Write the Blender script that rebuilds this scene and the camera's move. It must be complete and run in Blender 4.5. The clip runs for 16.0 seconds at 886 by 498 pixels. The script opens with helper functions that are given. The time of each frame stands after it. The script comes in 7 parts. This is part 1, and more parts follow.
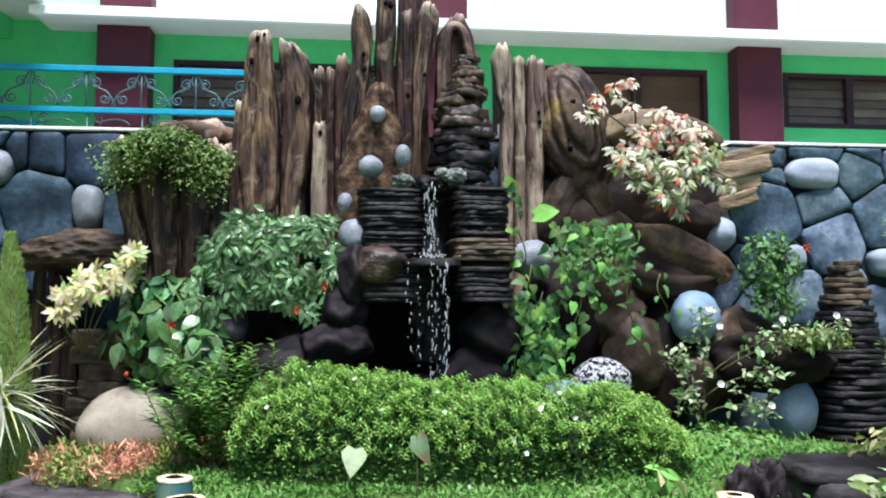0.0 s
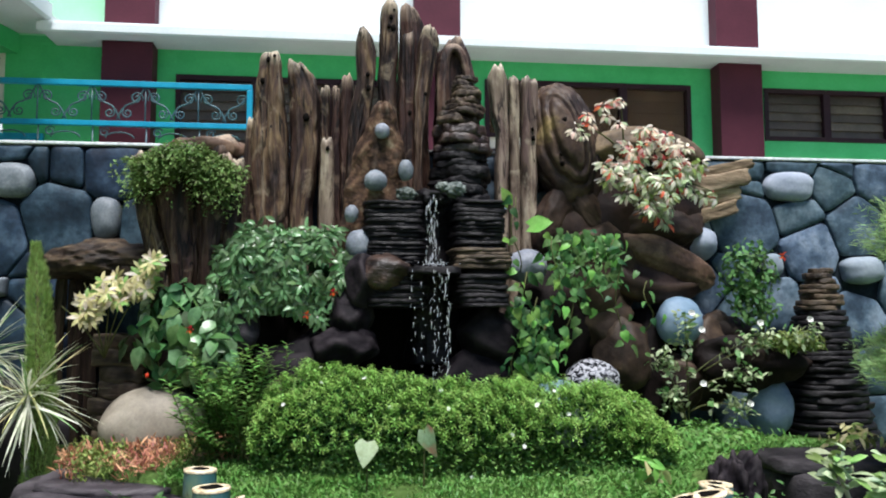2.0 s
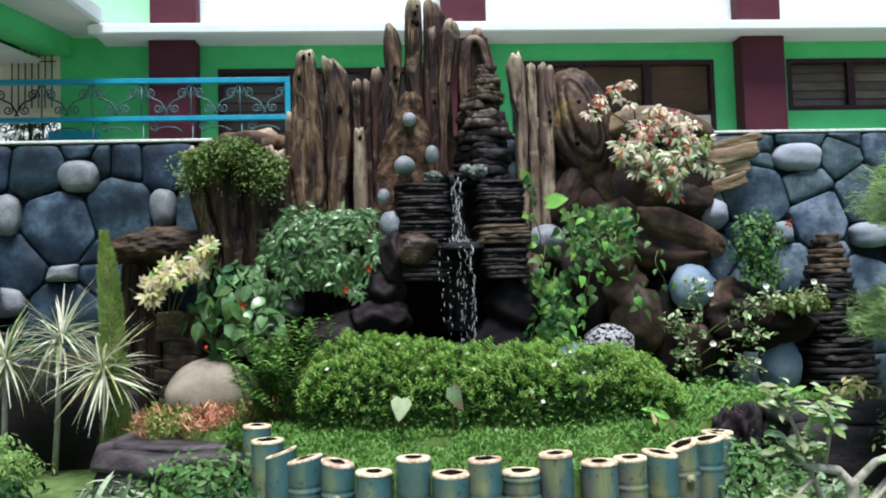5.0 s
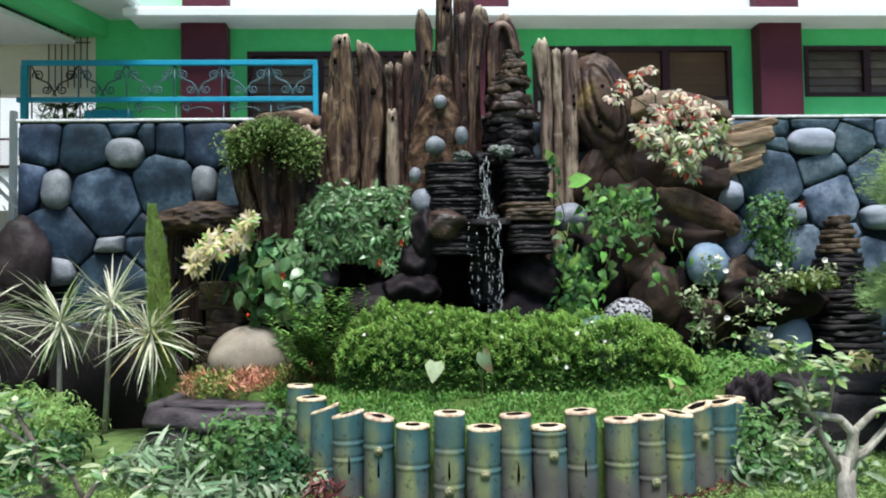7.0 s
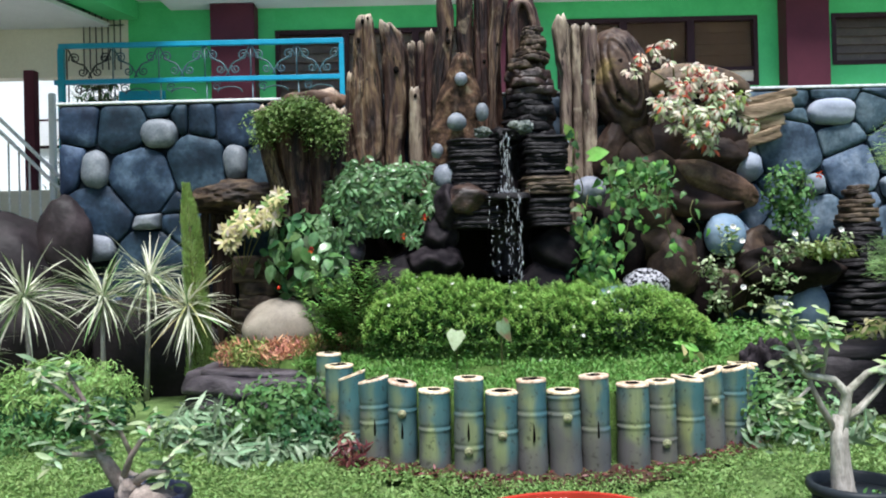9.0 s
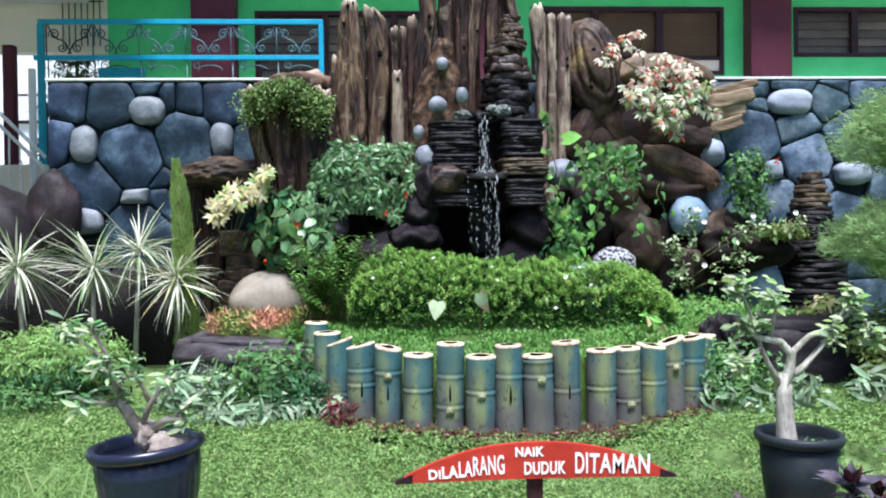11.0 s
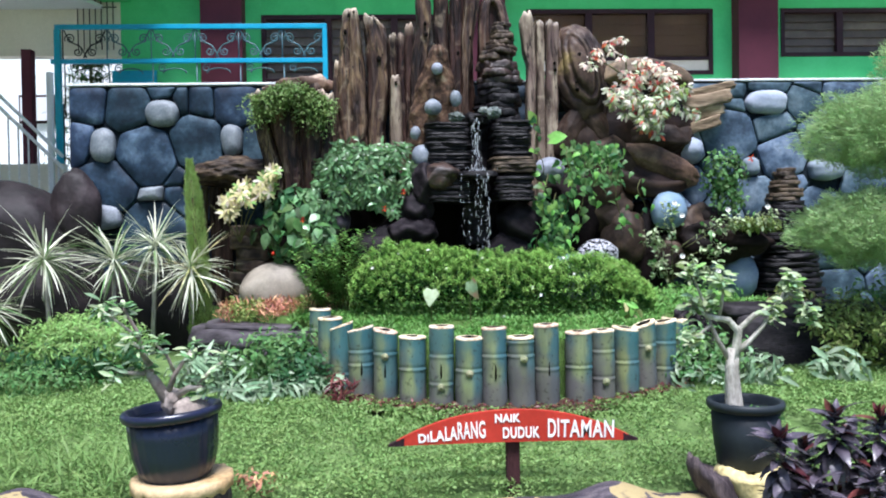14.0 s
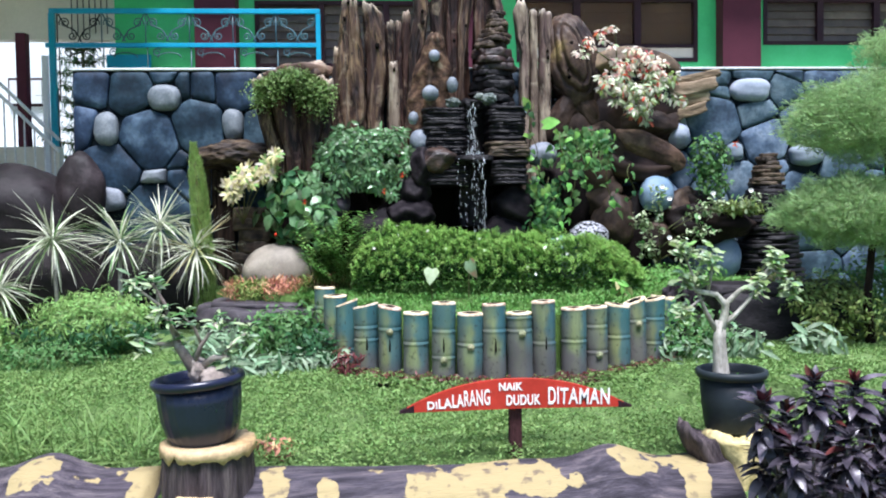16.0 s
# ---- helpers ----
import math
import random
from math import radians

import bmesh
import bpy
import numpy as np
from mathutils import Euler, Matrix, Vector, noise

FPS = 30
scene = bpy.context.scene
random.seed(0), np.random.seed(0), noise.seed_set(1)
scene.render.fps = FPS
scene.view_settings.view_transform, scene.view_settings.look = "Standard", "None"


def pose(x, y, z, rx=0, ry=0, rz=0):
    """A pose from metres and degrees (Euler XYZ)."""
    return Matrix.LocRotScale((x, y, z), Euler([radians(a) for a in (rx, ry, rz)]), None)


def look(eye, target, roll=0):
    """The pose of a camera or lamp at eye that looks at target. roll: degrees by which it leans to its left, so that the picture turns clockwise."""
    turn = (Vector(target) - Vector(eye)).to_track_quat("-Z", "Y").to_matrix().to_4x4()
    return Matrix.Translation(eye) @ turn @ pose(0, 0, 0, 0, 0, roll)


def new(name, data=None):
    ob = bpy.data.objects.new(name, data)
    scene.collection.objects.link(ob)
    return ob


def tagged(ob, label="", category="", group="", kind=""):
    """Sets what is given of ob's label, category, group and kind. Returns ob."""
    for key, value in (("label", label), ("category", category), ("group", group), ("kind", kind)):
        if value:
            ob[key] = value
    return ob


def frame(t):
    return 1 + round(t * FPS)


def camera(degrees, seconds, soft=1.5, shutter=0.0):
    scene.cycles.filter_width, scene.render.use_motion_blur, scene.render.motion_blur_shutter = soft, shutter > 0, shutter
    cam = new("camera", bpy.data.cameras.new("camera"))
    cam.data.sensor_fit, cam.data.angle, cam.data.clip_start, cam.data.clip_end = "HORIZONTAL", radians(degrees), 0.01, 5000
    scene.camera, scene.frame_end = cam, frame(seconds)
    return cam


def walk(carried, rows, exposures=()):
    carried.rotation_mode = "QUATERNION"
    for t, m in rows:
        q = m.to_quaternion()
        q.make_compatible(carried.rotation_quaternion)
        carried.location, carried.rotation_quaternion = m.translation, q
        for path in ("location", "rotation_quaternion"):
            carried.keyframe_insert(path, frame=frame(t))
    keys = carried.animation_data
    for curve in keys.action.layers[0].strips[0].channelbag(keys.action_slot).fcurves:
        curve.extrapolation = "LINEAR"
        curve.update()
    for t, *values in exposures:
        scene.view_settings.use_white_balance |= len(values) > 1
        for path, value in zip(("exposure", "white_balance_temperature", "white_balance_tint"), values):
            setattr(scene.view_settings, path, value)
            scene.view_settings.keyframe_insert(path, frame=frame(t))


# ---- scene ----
cam = camera(57.8, 16.0, soft=2.0)
PATH = [
    (0, (0.035, 0.004, 1.199), (0.234, 1.988, 1.35), 0.0),
    (0.5, (0.042, -0.085, 1.183), (0.212, 1.903, 1.321), 0.1),
    (1, (0.034, -0.141, 1.194), (0.221, 1.843, 1.358), 0.1),
    (1.5, (-0.03, -0.213, 1.183), (0.18, 1.767, 1.364), -0.3),
    (2, (-0.077, -0.287, 1.175), (0.154, 1.692, 1.348), -0.1),
    (2.5, (-0.1, -0.364, 1.17), (0.14, 1.615, 1.322), -1.0),
    (3, (-0.088, -0.424, 1.174), (0.138, 1.557, 1.33), -1.2),
    (3.5, (-0.048, -0.491, 1.164), (0.128, 1.495, 1.313), -1.0),
    (4, (-0.014, -0.576, 1.144), (0.133, 1.414, 1.275), -2.1),
    (4.2, (0.001, -0.612, 1.141), (0.146, 1.379, 1.268), -2.1),
    (6.3, (-0.114, -0.916, 1.092), (-0.006, 1.078, 1.203), -0.7),
    (6.5, (-0.126, -0.949, 1.081), (-0.01, 1.045, 1.186), -0.8),
    (7, (-0.155, -1.008, 1.058), (-0.057, 0.988, 1.141), -0.9),
    (7.5, (-0.147, -1.065, 1.069), (-0.101, 0.933, 1.157), -2.0),
    (8, (-0.123, -1.126, 1.058), (-0.108, 0.874, 1.091), -1.5),
    (8.2, (-0.114, -1.134, 1.069), (-0.094, 0.866, 1.082), -1.7),
    (10.3, (-0.096, -1.356, 1.015), (-0.072, 0.644, 1.044), -0.7),
    (10.5, (-0.132, -1.381, 1.018), (-0.09, 0.619, 1.017), -1.0),
    (11, (-0.196, -1.482, 1.005), (-0.097, 0.515, 0.98), -0.7),
    (11.5, (-0.236, -1.561, 0.997), (-0.101, 0.434, 0.962), -0.7),
    (12, (-0.235, -1.611, 1.001), (-0.116, 0.386, 0.982), -0.8),
    (12.5, (-0.167, -1.712, 0.992), (-0.102, 0.287, 0.974), -0.5),
    (13, (-0.143, -1.811, 0.996), (-0.028, 0.185, 0.95), -1.1),
    (13.5, (-0.122, -1.886, 0.976), (-0.029, 0.111, 0.932), -1.6),
    (14, (-0.133, -1.919, 0.984), (-0.049, 0.079, 0.949), -0.9),
    (14.5, (-0.174, -1.952, 0.988), (-0.081, 0.046, 0.948), -0.9),
    (15, (-0.241, -2.018, 0.976), (-0.144, -0.02, 0.951), -0.6),
    (15.5, (-0.264, -2.096, 0.963), (-0.167, -0.098, 0.92), -0.3),
    (16, (-0.27, -2.146, 0.961), (-0.141, -0.151, 0.888), -0.8),
]
EXPOSURES = [(0, 1.47, 6050, 12), (1.0, 1.4, 6100, 12), (1.5, 1.02, 6200, 11), (4, 1.0, 6200, 11), (8, 1.05, 6250, 11), (10.5, 1.46, 5850, 15), (16, 1.43, 5780, 15)]
walk(cam, [(t, look(eye, target, roll)) for t, eye, target, roll in PATH], EXPOSURES)

# ---- sky and sun: a bright overcast day ----
world = bpy.data.worlds.new("overcast")
scene.world = world
world.use_nodes = True
wn = world.node_tree.nodes
sky = wn.new("ShaderNodeTexSky")
sky.sky_type, sky.sun_disc = "NISHITA", False
sky.sun_elevation, sky.sun_rotation = radians(69), radians(177)
sky.air_density, sky.dust_density, sky.ozone_density = 1.0, 1.0, 1.0
wn["Background"].inputs["Strength"].default_value = 0.059
world.node_tree.links.new(sky.outputs[0], wn["Background"].inputs["Color"])
sun = new("sun", bpy.data.lights.new("sun", "SUN"))
sun.data.energy, sun.data.angle, sun.data.color = 3.55, radians(22), (1.0, 0.97, 0.93)
sun.matrix_world = look((.3, -2, 16), (0, 4, 0))


# ---- materials ----
def mat(name, cols, scale=4.0, stretch=(1, 1, 1), rough=0.75, bump=0.3, fine=40.0, vary=0.12, hue=0.02,
        contrast=0.25, metal=0.0, spread=(0.3, 0.7), sheen=0.0, worn=None):
    """Two scales of noise on a colour ramp, fine relief, and a shift of tone from piece to piece."""
    m = bpy.data.materials.new(name)
    m.use_nodes = True
    nt = m.node_tree
    n, l = nt.nodes, nt.links
    b = n["Principled BSDF"]
    tc, info, geo = n.new("ShaderNodeTexCoord"), n.new("ShaderNodeObjectInfo"), n.new("ShaderNodeNewGeometry")
    rnd = n.new("ShaderNodeMath")
    rnd.operation = "ADD"
    l.new(info.outputs["Random"], rnd.inputs[0])
    l.new(geo.outputs["Random Per Island"], rnd.inputs[1])
    frac = n.new("ShaderNodeMath")
    frac.operation = "FRACT"
    l.new(rnd.outputs[0], frac.inputs[0])
    off = n.new("ShaderNodeVectorMath")
    off.operation = "MULTIPLY_ADD"
    l.new(info.outputs["Random"], off.inputs[0])
    off.inputs[1].default_value = (17, 11, 23)
    l.new(tc.outputs["Object"], off.inputs[2])
    mp = n.new("ShaderNodeMapping")
    mp.inputs["Scale"].default_value = stretch
    l.new(off.outputs[0], mp.inputs["Vector"])
    n1, n2 = n.new("ShaderNodeTexNoise"), n.new("ShaderNodeTexNoise")
    for nn, s, d in ((n1, scale, 6), (n2, fine, 4)):
        nn.inputs["Scale"].default_value, nn.inputs["Detail"].default_value, nn.inputs["Roughness"].default_value = s, d, 0.62
        l.new(mp.outputs[0], nn.inputs["Vector"])
    ramp = n.new("ShaderNodeValToRGB")
    e = ramp.color_ramp.elements
    while len(e) < len(cols):
        e.new(0.5)
    for i, c in enumerate(cols):
        e[i].position = spread[0] + (spread[1] - spread[0]) * i / max(1, len(cols) - 1)
        e[i].color = (*c, 1)
    l.new(n1.outputs["Fac"], ramp.inputs[0])
    mul = n.new("ShaderNodeMapRange")
    mul.inputs["From Min"].default_value, mul.inputs["From Max"].default_value = 0.3, 0.7
    mul.inputs["To Min"].default_value, mul.inputs["To Max"].default_value = 1 - contrast, 1 + contrast
    l.new(n2.outputs["Fac"], mul.inputs["Value"])
    tone = n.new("ShaderNodeMapRange")
    tone.inputs["To Min"].default_value, tone.inputs["To Max"].default_value = 1 - vary, 1 + vary
    l.new(frac.outputs[0], tone.inputs["Value"])
    val = n.new("ShaderNodeMath")
    val.operation = "MULTIPLY"
    l.new(mul.outputs[0], val.inputs[0])
    l.new(tone.outputs[0], val.inputs[1])
    hv = n.new("ShaderNodeMapRange")
    hv.inputs["To Min"].default_value, hv.inputs["To Max"].default_value = 0.5 - hue, 0.5 + hue
    l.new(frac.outputs[0], hv.inputs["Value"])
    hsv = n.new("ShaderNodeHueSaturation")
    l.new(ramp.outputs[0], hsv.inputs["Color"])
    l.new(val.outputs[0], hsv.inputs["Value"])
    l.new(hv.outputs[0], hsv.inputs["Hue"])
    out = hsv.outputs[0]
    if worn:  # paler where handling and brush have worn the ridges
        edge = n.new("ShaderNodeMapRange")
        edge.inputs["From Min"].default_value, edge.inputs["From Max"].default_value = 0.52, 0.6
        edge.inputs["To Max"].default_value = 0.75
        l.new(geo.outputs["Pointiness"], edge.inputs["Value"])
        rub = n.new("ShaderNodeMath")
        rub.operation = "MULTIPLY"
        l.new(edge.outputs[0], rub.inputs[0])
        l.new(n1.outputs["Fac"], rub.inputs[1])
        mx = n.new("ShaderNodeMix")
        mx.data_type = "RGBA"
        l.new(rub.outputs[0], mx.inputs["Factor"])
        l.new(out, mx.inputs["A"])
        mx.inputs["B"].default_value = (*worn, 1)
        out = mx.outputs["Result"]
    l.new(out, b.inputs["Base Color"])
    b.inputs["Metallic"].default_value = metal
    rr = n.new("ShaderNodeMapRange")
    rr.inputs["To Min"].default_value, rr.inputs["To Max"].default_value = max(0, rough - 0.12), min(1, rough + 0.12)
    l.new(n1.outputs["Fac"], rr.inputs["Value"])
    l.new(rr.outputs[0], b.inputs["Roughness"])
    if bump:
        mix = n.new("ShaderNodeMath")
        mix.operation = "MULTIPLY_ADD"
        l.new(n2.outputs["Fac"], mix.inputs[0])
        mix.inputs[1].default_value = 0.35
        l.new(n1.outputs["Fac"], mix.inputs[2])
        bp = n.new("ShaderNodeBump")
        bp.inputs["Strength"].default_value, bp.inputs["Distance"].default_value = bump, 0.02
        l.new(mix.outputs[0], bp.inputs["Height"])
        l.new(bp.outputs[0], b.inputs["Normal"])
    if sheen:
        b.inputs["Coat Weight"].default_value, b.inputs["Coat Roughness"].default_value = sheen, 0.25
    if rough >= 0.5:
        b.inputs["Specular IOR Level"].default_value = 0.1 if rough >= 0.68 else 0.22
    return m


def leaf_mat(name, cols, rough=0.45, vary=0.3, hue=0.02, scale=9.0, through_light=0.25):
    """Leaf: a mottled blade, tone by leaf, some light through it."""
    m = mat(name, cols, scale, rough=rough, bump=0.12, fine=60, vary=vary, hue=hue, contrast=0.12)
    nt = m.node_tree
    n, l = nt.nodes, nt.links
    b = n["Principled BSDF"]
    b.inputs["Specular IOR Level"].default_value = 0.5 if rough < 0.3 else 0.2
    tr = n.new("ShaderNodeBsdfTranslucent")
    l.new(b.inputs["Base Color"].links[0].from_socket, tr.inputs["Color"])
    mx = n.new("ShaderNodeMixShader")
    mx.inputs[0].default_value = through_light
    l.new(b.outputs[0], mx.inputs[1])
    l.new(tr.outputs[0], mx.inputs[2])
    l.new(mx.outputs[0], n["Material Output"].inputs["Surface"])
    return m


M = {}
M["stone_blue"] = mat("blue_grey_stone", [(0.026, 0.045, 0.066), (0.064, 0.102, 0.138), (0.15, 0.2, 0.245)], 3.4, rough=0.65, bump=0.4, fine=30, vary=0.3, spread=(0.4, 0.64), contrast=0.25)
M["stone_light"] = mat("pale_grey_stone", [(0.15, 0.18, 0.225), (0.24, 0.28, 0.33), (0.36, 0.4, 0.45)], 3.5, rough=0.6, bump=0.2, fine=50, vary=0.15, contrast=0.08)
M["stone_pale_blue"] = mat("pale_blue_stone", [(0.1, 0.16, 0.23), (0.17, 0.25, 0.34), (0.28, 0.36, 0.44)], 3.5, rough=0.55, bump=0.2, vary=0.15, contrast=0.08)
M["mortar"] = mat("dark_mortar", [(0.006, 0.009, 0.013), (0.018, 0.026, 0.036)], 8, rough=0.95, bump=0.5)
M["cap"] = mat("white_cap_paint", [(0.55, 0.58, 0.6), (0.75, 0.77, 0.78)], 6, rough=0.7, bump=0.1)
WOOD = [(0.004, 0.003, 0.003), (0.018, 0.0105, 0.0085), (0.075, 0.043, 0.022), (0.26, 0.18, 0.095)]
M["driftwood_dark"] = mat("dark_bark", [(0.008, 0.006, 0.005), (0.025, 0.017, 0.012), (0.07, 0.05, 0.035)], 3.2, (3.5, 3.5, 0.55), rough=0.7, bump=0.7, fine=26, vary=0.3, contrast=0.35)
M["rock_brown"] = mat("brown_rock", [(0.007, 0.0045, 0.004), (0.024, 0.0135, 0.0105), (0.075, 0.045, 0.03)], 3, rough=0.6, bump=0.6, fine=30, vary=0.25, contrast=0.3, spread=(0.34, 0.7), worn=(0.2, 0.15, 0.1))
M["rock_dark"] = mat("dark_purple_rock", [(0.004, 0.003, 0.003), (0.0105, 0.0068, 0.0065), (0.03, 0.019, 0.016)], 3, rough=0.68, bump=0.6, fine=30, vary=0.2, contrast=0.3)
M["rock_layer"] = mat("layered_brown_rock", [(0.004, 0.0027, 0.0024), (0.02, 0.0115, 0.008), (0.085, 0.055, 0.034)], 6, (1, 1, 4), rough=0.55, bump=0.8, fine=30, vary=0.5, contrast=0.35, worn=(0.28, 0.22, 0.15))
M["pale_moss"] = mat("mineral_crust", [(0.03, 0.035, 0.035), (0.12, 0.14, 0.13), (0.3, 0.33, 0.3)], 14, rough=0.8, bump=0.9, fine=40)
M["boulder"] = mat("smooth_tan_boulder", [(0.15, 0.125, 0.1), (0.25, 0.215, 0.175), (0.34, 0.3, 0.25)], 3, rough=0.6, bump=0.12, fine=70, vary=0.05, contrast=0.12)
M["pumice"] = mat("pitted_pumice", [(0.008, 0.008, 0.01), (0.014, 0.014, 0.018), (0.3, 0.31, 0.34), (0.42, 0.42, 0.45)], 42, rough=0.9, bump=1.0, fine=60, spread=(0.44, 0.53))
M["slab"] = mat("purple_grey_slab", [(0.018, 0.015, 0.018), (0.042, 0.035, 0.041), (0.095, 0.082, 0.09)], 4, (1, 1, 2.5), rough=0.6, bump=0.7, fine=30, contrast=0.3, worn=(0.16, 0.145, 0.15))
M["green_wall"] = mat("green_wall_paint", [(0.06, 0.45, 0.15), (0.082, 0.53, 0.185), (0.1, 0.57, 0.22)], 1.6, rough=0.55, bump=0.05, fine=30, vary=0.02, hue=0, contrast=0.05)
M["mint_wall"] = mat("pale_green_wall_paint", [(0.32, 0.7, 0.42), (0.4, 0.77, 0.5)], 1.5, rough=0.6, bump=0.04, vary=0.02, hue=0, contrast=0.04)
M["white_wall"] = mat("white_wall_paint", [(0.72, 0.8, 0.82), (0.82, 0.85, 0.86)], 1.2, rough=0.6, bump=0.04, vary=0.02, hue=0, contrast=0.04)
M["cream_wall"] = mat("cream_wall_paint", [(0.64, 0.59, 0.49), (0.74, 0.7, 0.6)], 1.2, rough=0.7, bump=0.05, vary=0.03, hue=0, contrast=0.05)
M["soffit"] = mat("grey_soffit_paint", [(0.58, 0.6, 0.61), (0.68, 0.7, 0.71)], 1.5, rough=0.7, bump=0.05, vary=0.02, hue=0, contrast=0.05)
M["maroon"] = mat("maroon_pillar_paint", [(0.065, 0.014, 0.025), (0.092, 0.021, 0.036)], 2, rough=0.6, bump=0.06, vary=0.03, hue=0, contrast=0.08)
M["frame_dark"] = mat("dark_window_frame", [(0.02, 0.008, 0.012), (0.035, 0.014, 0.02)], 6, rough=0.5, bump=0.05)
M["louvre"] = mat("dusty_glass_louvre", [(0.055, 0.042, 0.032), (0.12, 0.094, 0.07)], 3, rough=0.4, bump=0.03, vary=0.35, hue=0.01)
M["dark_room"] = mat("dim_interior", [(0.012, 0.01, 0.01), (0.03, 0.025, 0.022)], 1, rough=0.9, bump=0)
M["teal"] = mat("teal_rail_paint", [(0.0, 0.24, 0.37), (0.01, 0.31, 0.45)], 5, rough=0.4, bump=0.05, vary=0.05, hue=0.01, contrast=0.1)
M["iron"] = mat("grey_blue_wrought_iron", [(0.03, 0.075, 0.09), (0.05, 0.12, 0.14)], 5, rough=0.45, bump=0.1)
M["iron_dark"] = mat("dark_iron", [(0.02, 0.02, 0.022), (0.045, 0.04, 0.04)], 5, rough=0.5, bump=0.1)
M["white_metal"] = mat("white_painted_metal", [(0.65, 0.65, 0.63), (0.78, 0.78, 0.76)], 4, rough=0.45, bump=0.05)
M["soil"] = mat("reddish_soil", [(0.018, 0.01, 0.008), (0.05, 0.027, 0.019), (0.085, 0.05, 0.036)], 14, rough=0.95, bump=0.9, fine=70)
M["ground"] = mat("grassy_soil", [(0.06, 0.11, 0.035), (0.1, 0.175, 0.055), (0.15, 0.235, 0.09)], 9, rough=0.95, bump=0.8, fine=80)
M["cream_cut"] = mat("cream_painted_cut_end", [(0.25, 0.15, 0.085), (0.6, 0.47, 0.33), (0.76, 0.68, 0.54)], 22, rough=0.7, bump=0.4)
# near-black colour that stands in for shade inside the cave and the holes
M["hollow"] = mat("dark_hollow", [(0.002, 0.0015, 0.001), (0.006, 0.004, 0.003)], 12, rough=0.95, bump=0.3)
M["bark_log"] = mat("purple_brown_bark", [(0.018, 0.015, 0.02), (0.062, 0.052, 0.066), (0.15, 0.125, 0.13)], 3, (0.7, 8, 8), rough=0.65, bump=1.0, fine=20, contrast=0.4)
M["bark_stump"] = mat("purple_brown_stump_bark", [(0.018, 0.013, 0.016), (0.06, 0.046, 0.052), (0.14, 0.11, 0.105)], 3, (8, 8, 0.7), rough=0.65, bump=1.0, fine=20, contrast=0.4)
M["log_yellow"] = mat("worn_yellow_paint", [(0.12, 0.09, 0.06), (0.44, 0.33, 0.14), (0.54, 0.43, 0.22)], 5, rough=0.6, bump=0.4, fine=40, spread=(0.22, 0.5))
M["navy_plastic"] = mat("navy_black_plastic", [(0.006, 0.008, 0.025), (0.01, 0.013, 0.036)], 3, rough=0.3, bump=0.04, vary=0.05, contrast=0.1)
M["black_plastic"] = mat("dusty_black_plastic", [(0.012, 0.016, 0.02), (0.022, 0.028, 0.034)], 3, rough=0.5, bump=0.08, vary=0.05, contrast=0.15)
M["sign_red"] = mat("red_sign_paint", [(0.34, 0.02, 0.012), (0.46, 0.032, 0.018)], 4, rough=0.45, bump=0.08, vary=0.02, hue=0, contrast=0.12)
M["sign_white"] = mat("white_lettering", [(0.7, 0.7, 0.68), (0.82, 0.82, 0.8)], 9, rough=0.6, bump=0.05, vary=0, hue=0)
M["post_brown"] = mat("brown_post", [(0.03, 0.014, 0.014), (0.075, 0.036, 0.032)], 5, (4, 4, 0.7), rough=0.7, bump=0.5)
M["grey_bark"] = mat("pale_grey_bark", [(0.16, 0.15, 0.125), (0.36, 0.34, 0.29), (0.55, 0.53, 0.47)], 7, (2.5, 2.5, 0.8), rough=0.75, bump=0.6, fine=50)
M["caudex"] = mat("brown_caudex_bark", [(0.1, 0.08, 0.07), (0.26, 0.215, 0.185), (0.44, 0.385, 0.335)], 8, rough=0.8, bump=0.6, fine=50)
M["stem"] = mat("green_brown_stem", [(0.06, 0.06, 0.025), (0.12, 0.13, 0.05)], 8, rough=0.7, bump=0.2)
M["water"] = mat("falling_water", [(0.75, 0.8, 0.85), (0.9, 0.93, 0.95)], 14, rough=0.08, bump=0.2, contrast=0.05)
M["water"].node_tree.nodes["Principled BSDF"].inputs["Transmission Weight"].default_value = 0.55
M["leaf_mid"] = leaf_mat("mid_green_leaf", [(0.045, 0.115, 0.034), (0.088, 0.19, 0.056), (0.16, 0.285, 0.1)])
# dark leaf green; inner foliage also uses it to paint in shade
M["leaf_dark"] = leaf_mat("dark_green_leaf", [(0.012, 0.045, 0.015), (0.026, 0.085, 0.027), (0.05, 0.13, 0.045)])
M["leaf_bluegreen"] = leaf_mat("blue_green_leaf", [(0.06, 0.13, 0.05), (0.12, 0.22, 0.092), (0.23, 0.35, 0.18)], rough=0.28, vary=0.55)
M["leaf_bright"] = leaf_mat("bright_green_leaf", [(0.1, 0.25, 0.045), (0.18, 0.38, 0.075), (0.3, 0.5, 0.14)], rough=0.4)
# lighter copy of the hedge leaf, for the light on the hedge top
M["leaf_toplit"] = leaf_mat("toplit_hedge_leaf", [(0.12, 0.245, 0.042), (0.22, 0.39, 0.08), (0.35, 0.52, 0.15)], vary=0.3)
M["leaf_yellow"] = leaf_mat("cream_yellow_leaf", [(0.3, 0.31, 0.09), (0.56, 0.51, 0.24), (0.74, 0.68, 0.42)], rough=0.45)
M["leaf_cream"] = leaf_mat("cream_pink_leaf", [(0.3, 0.28, 0.17), (0.68, 0.58, 0.45), (0.82, 0.75, 0.65)], rough=0.45, hue=0.02)
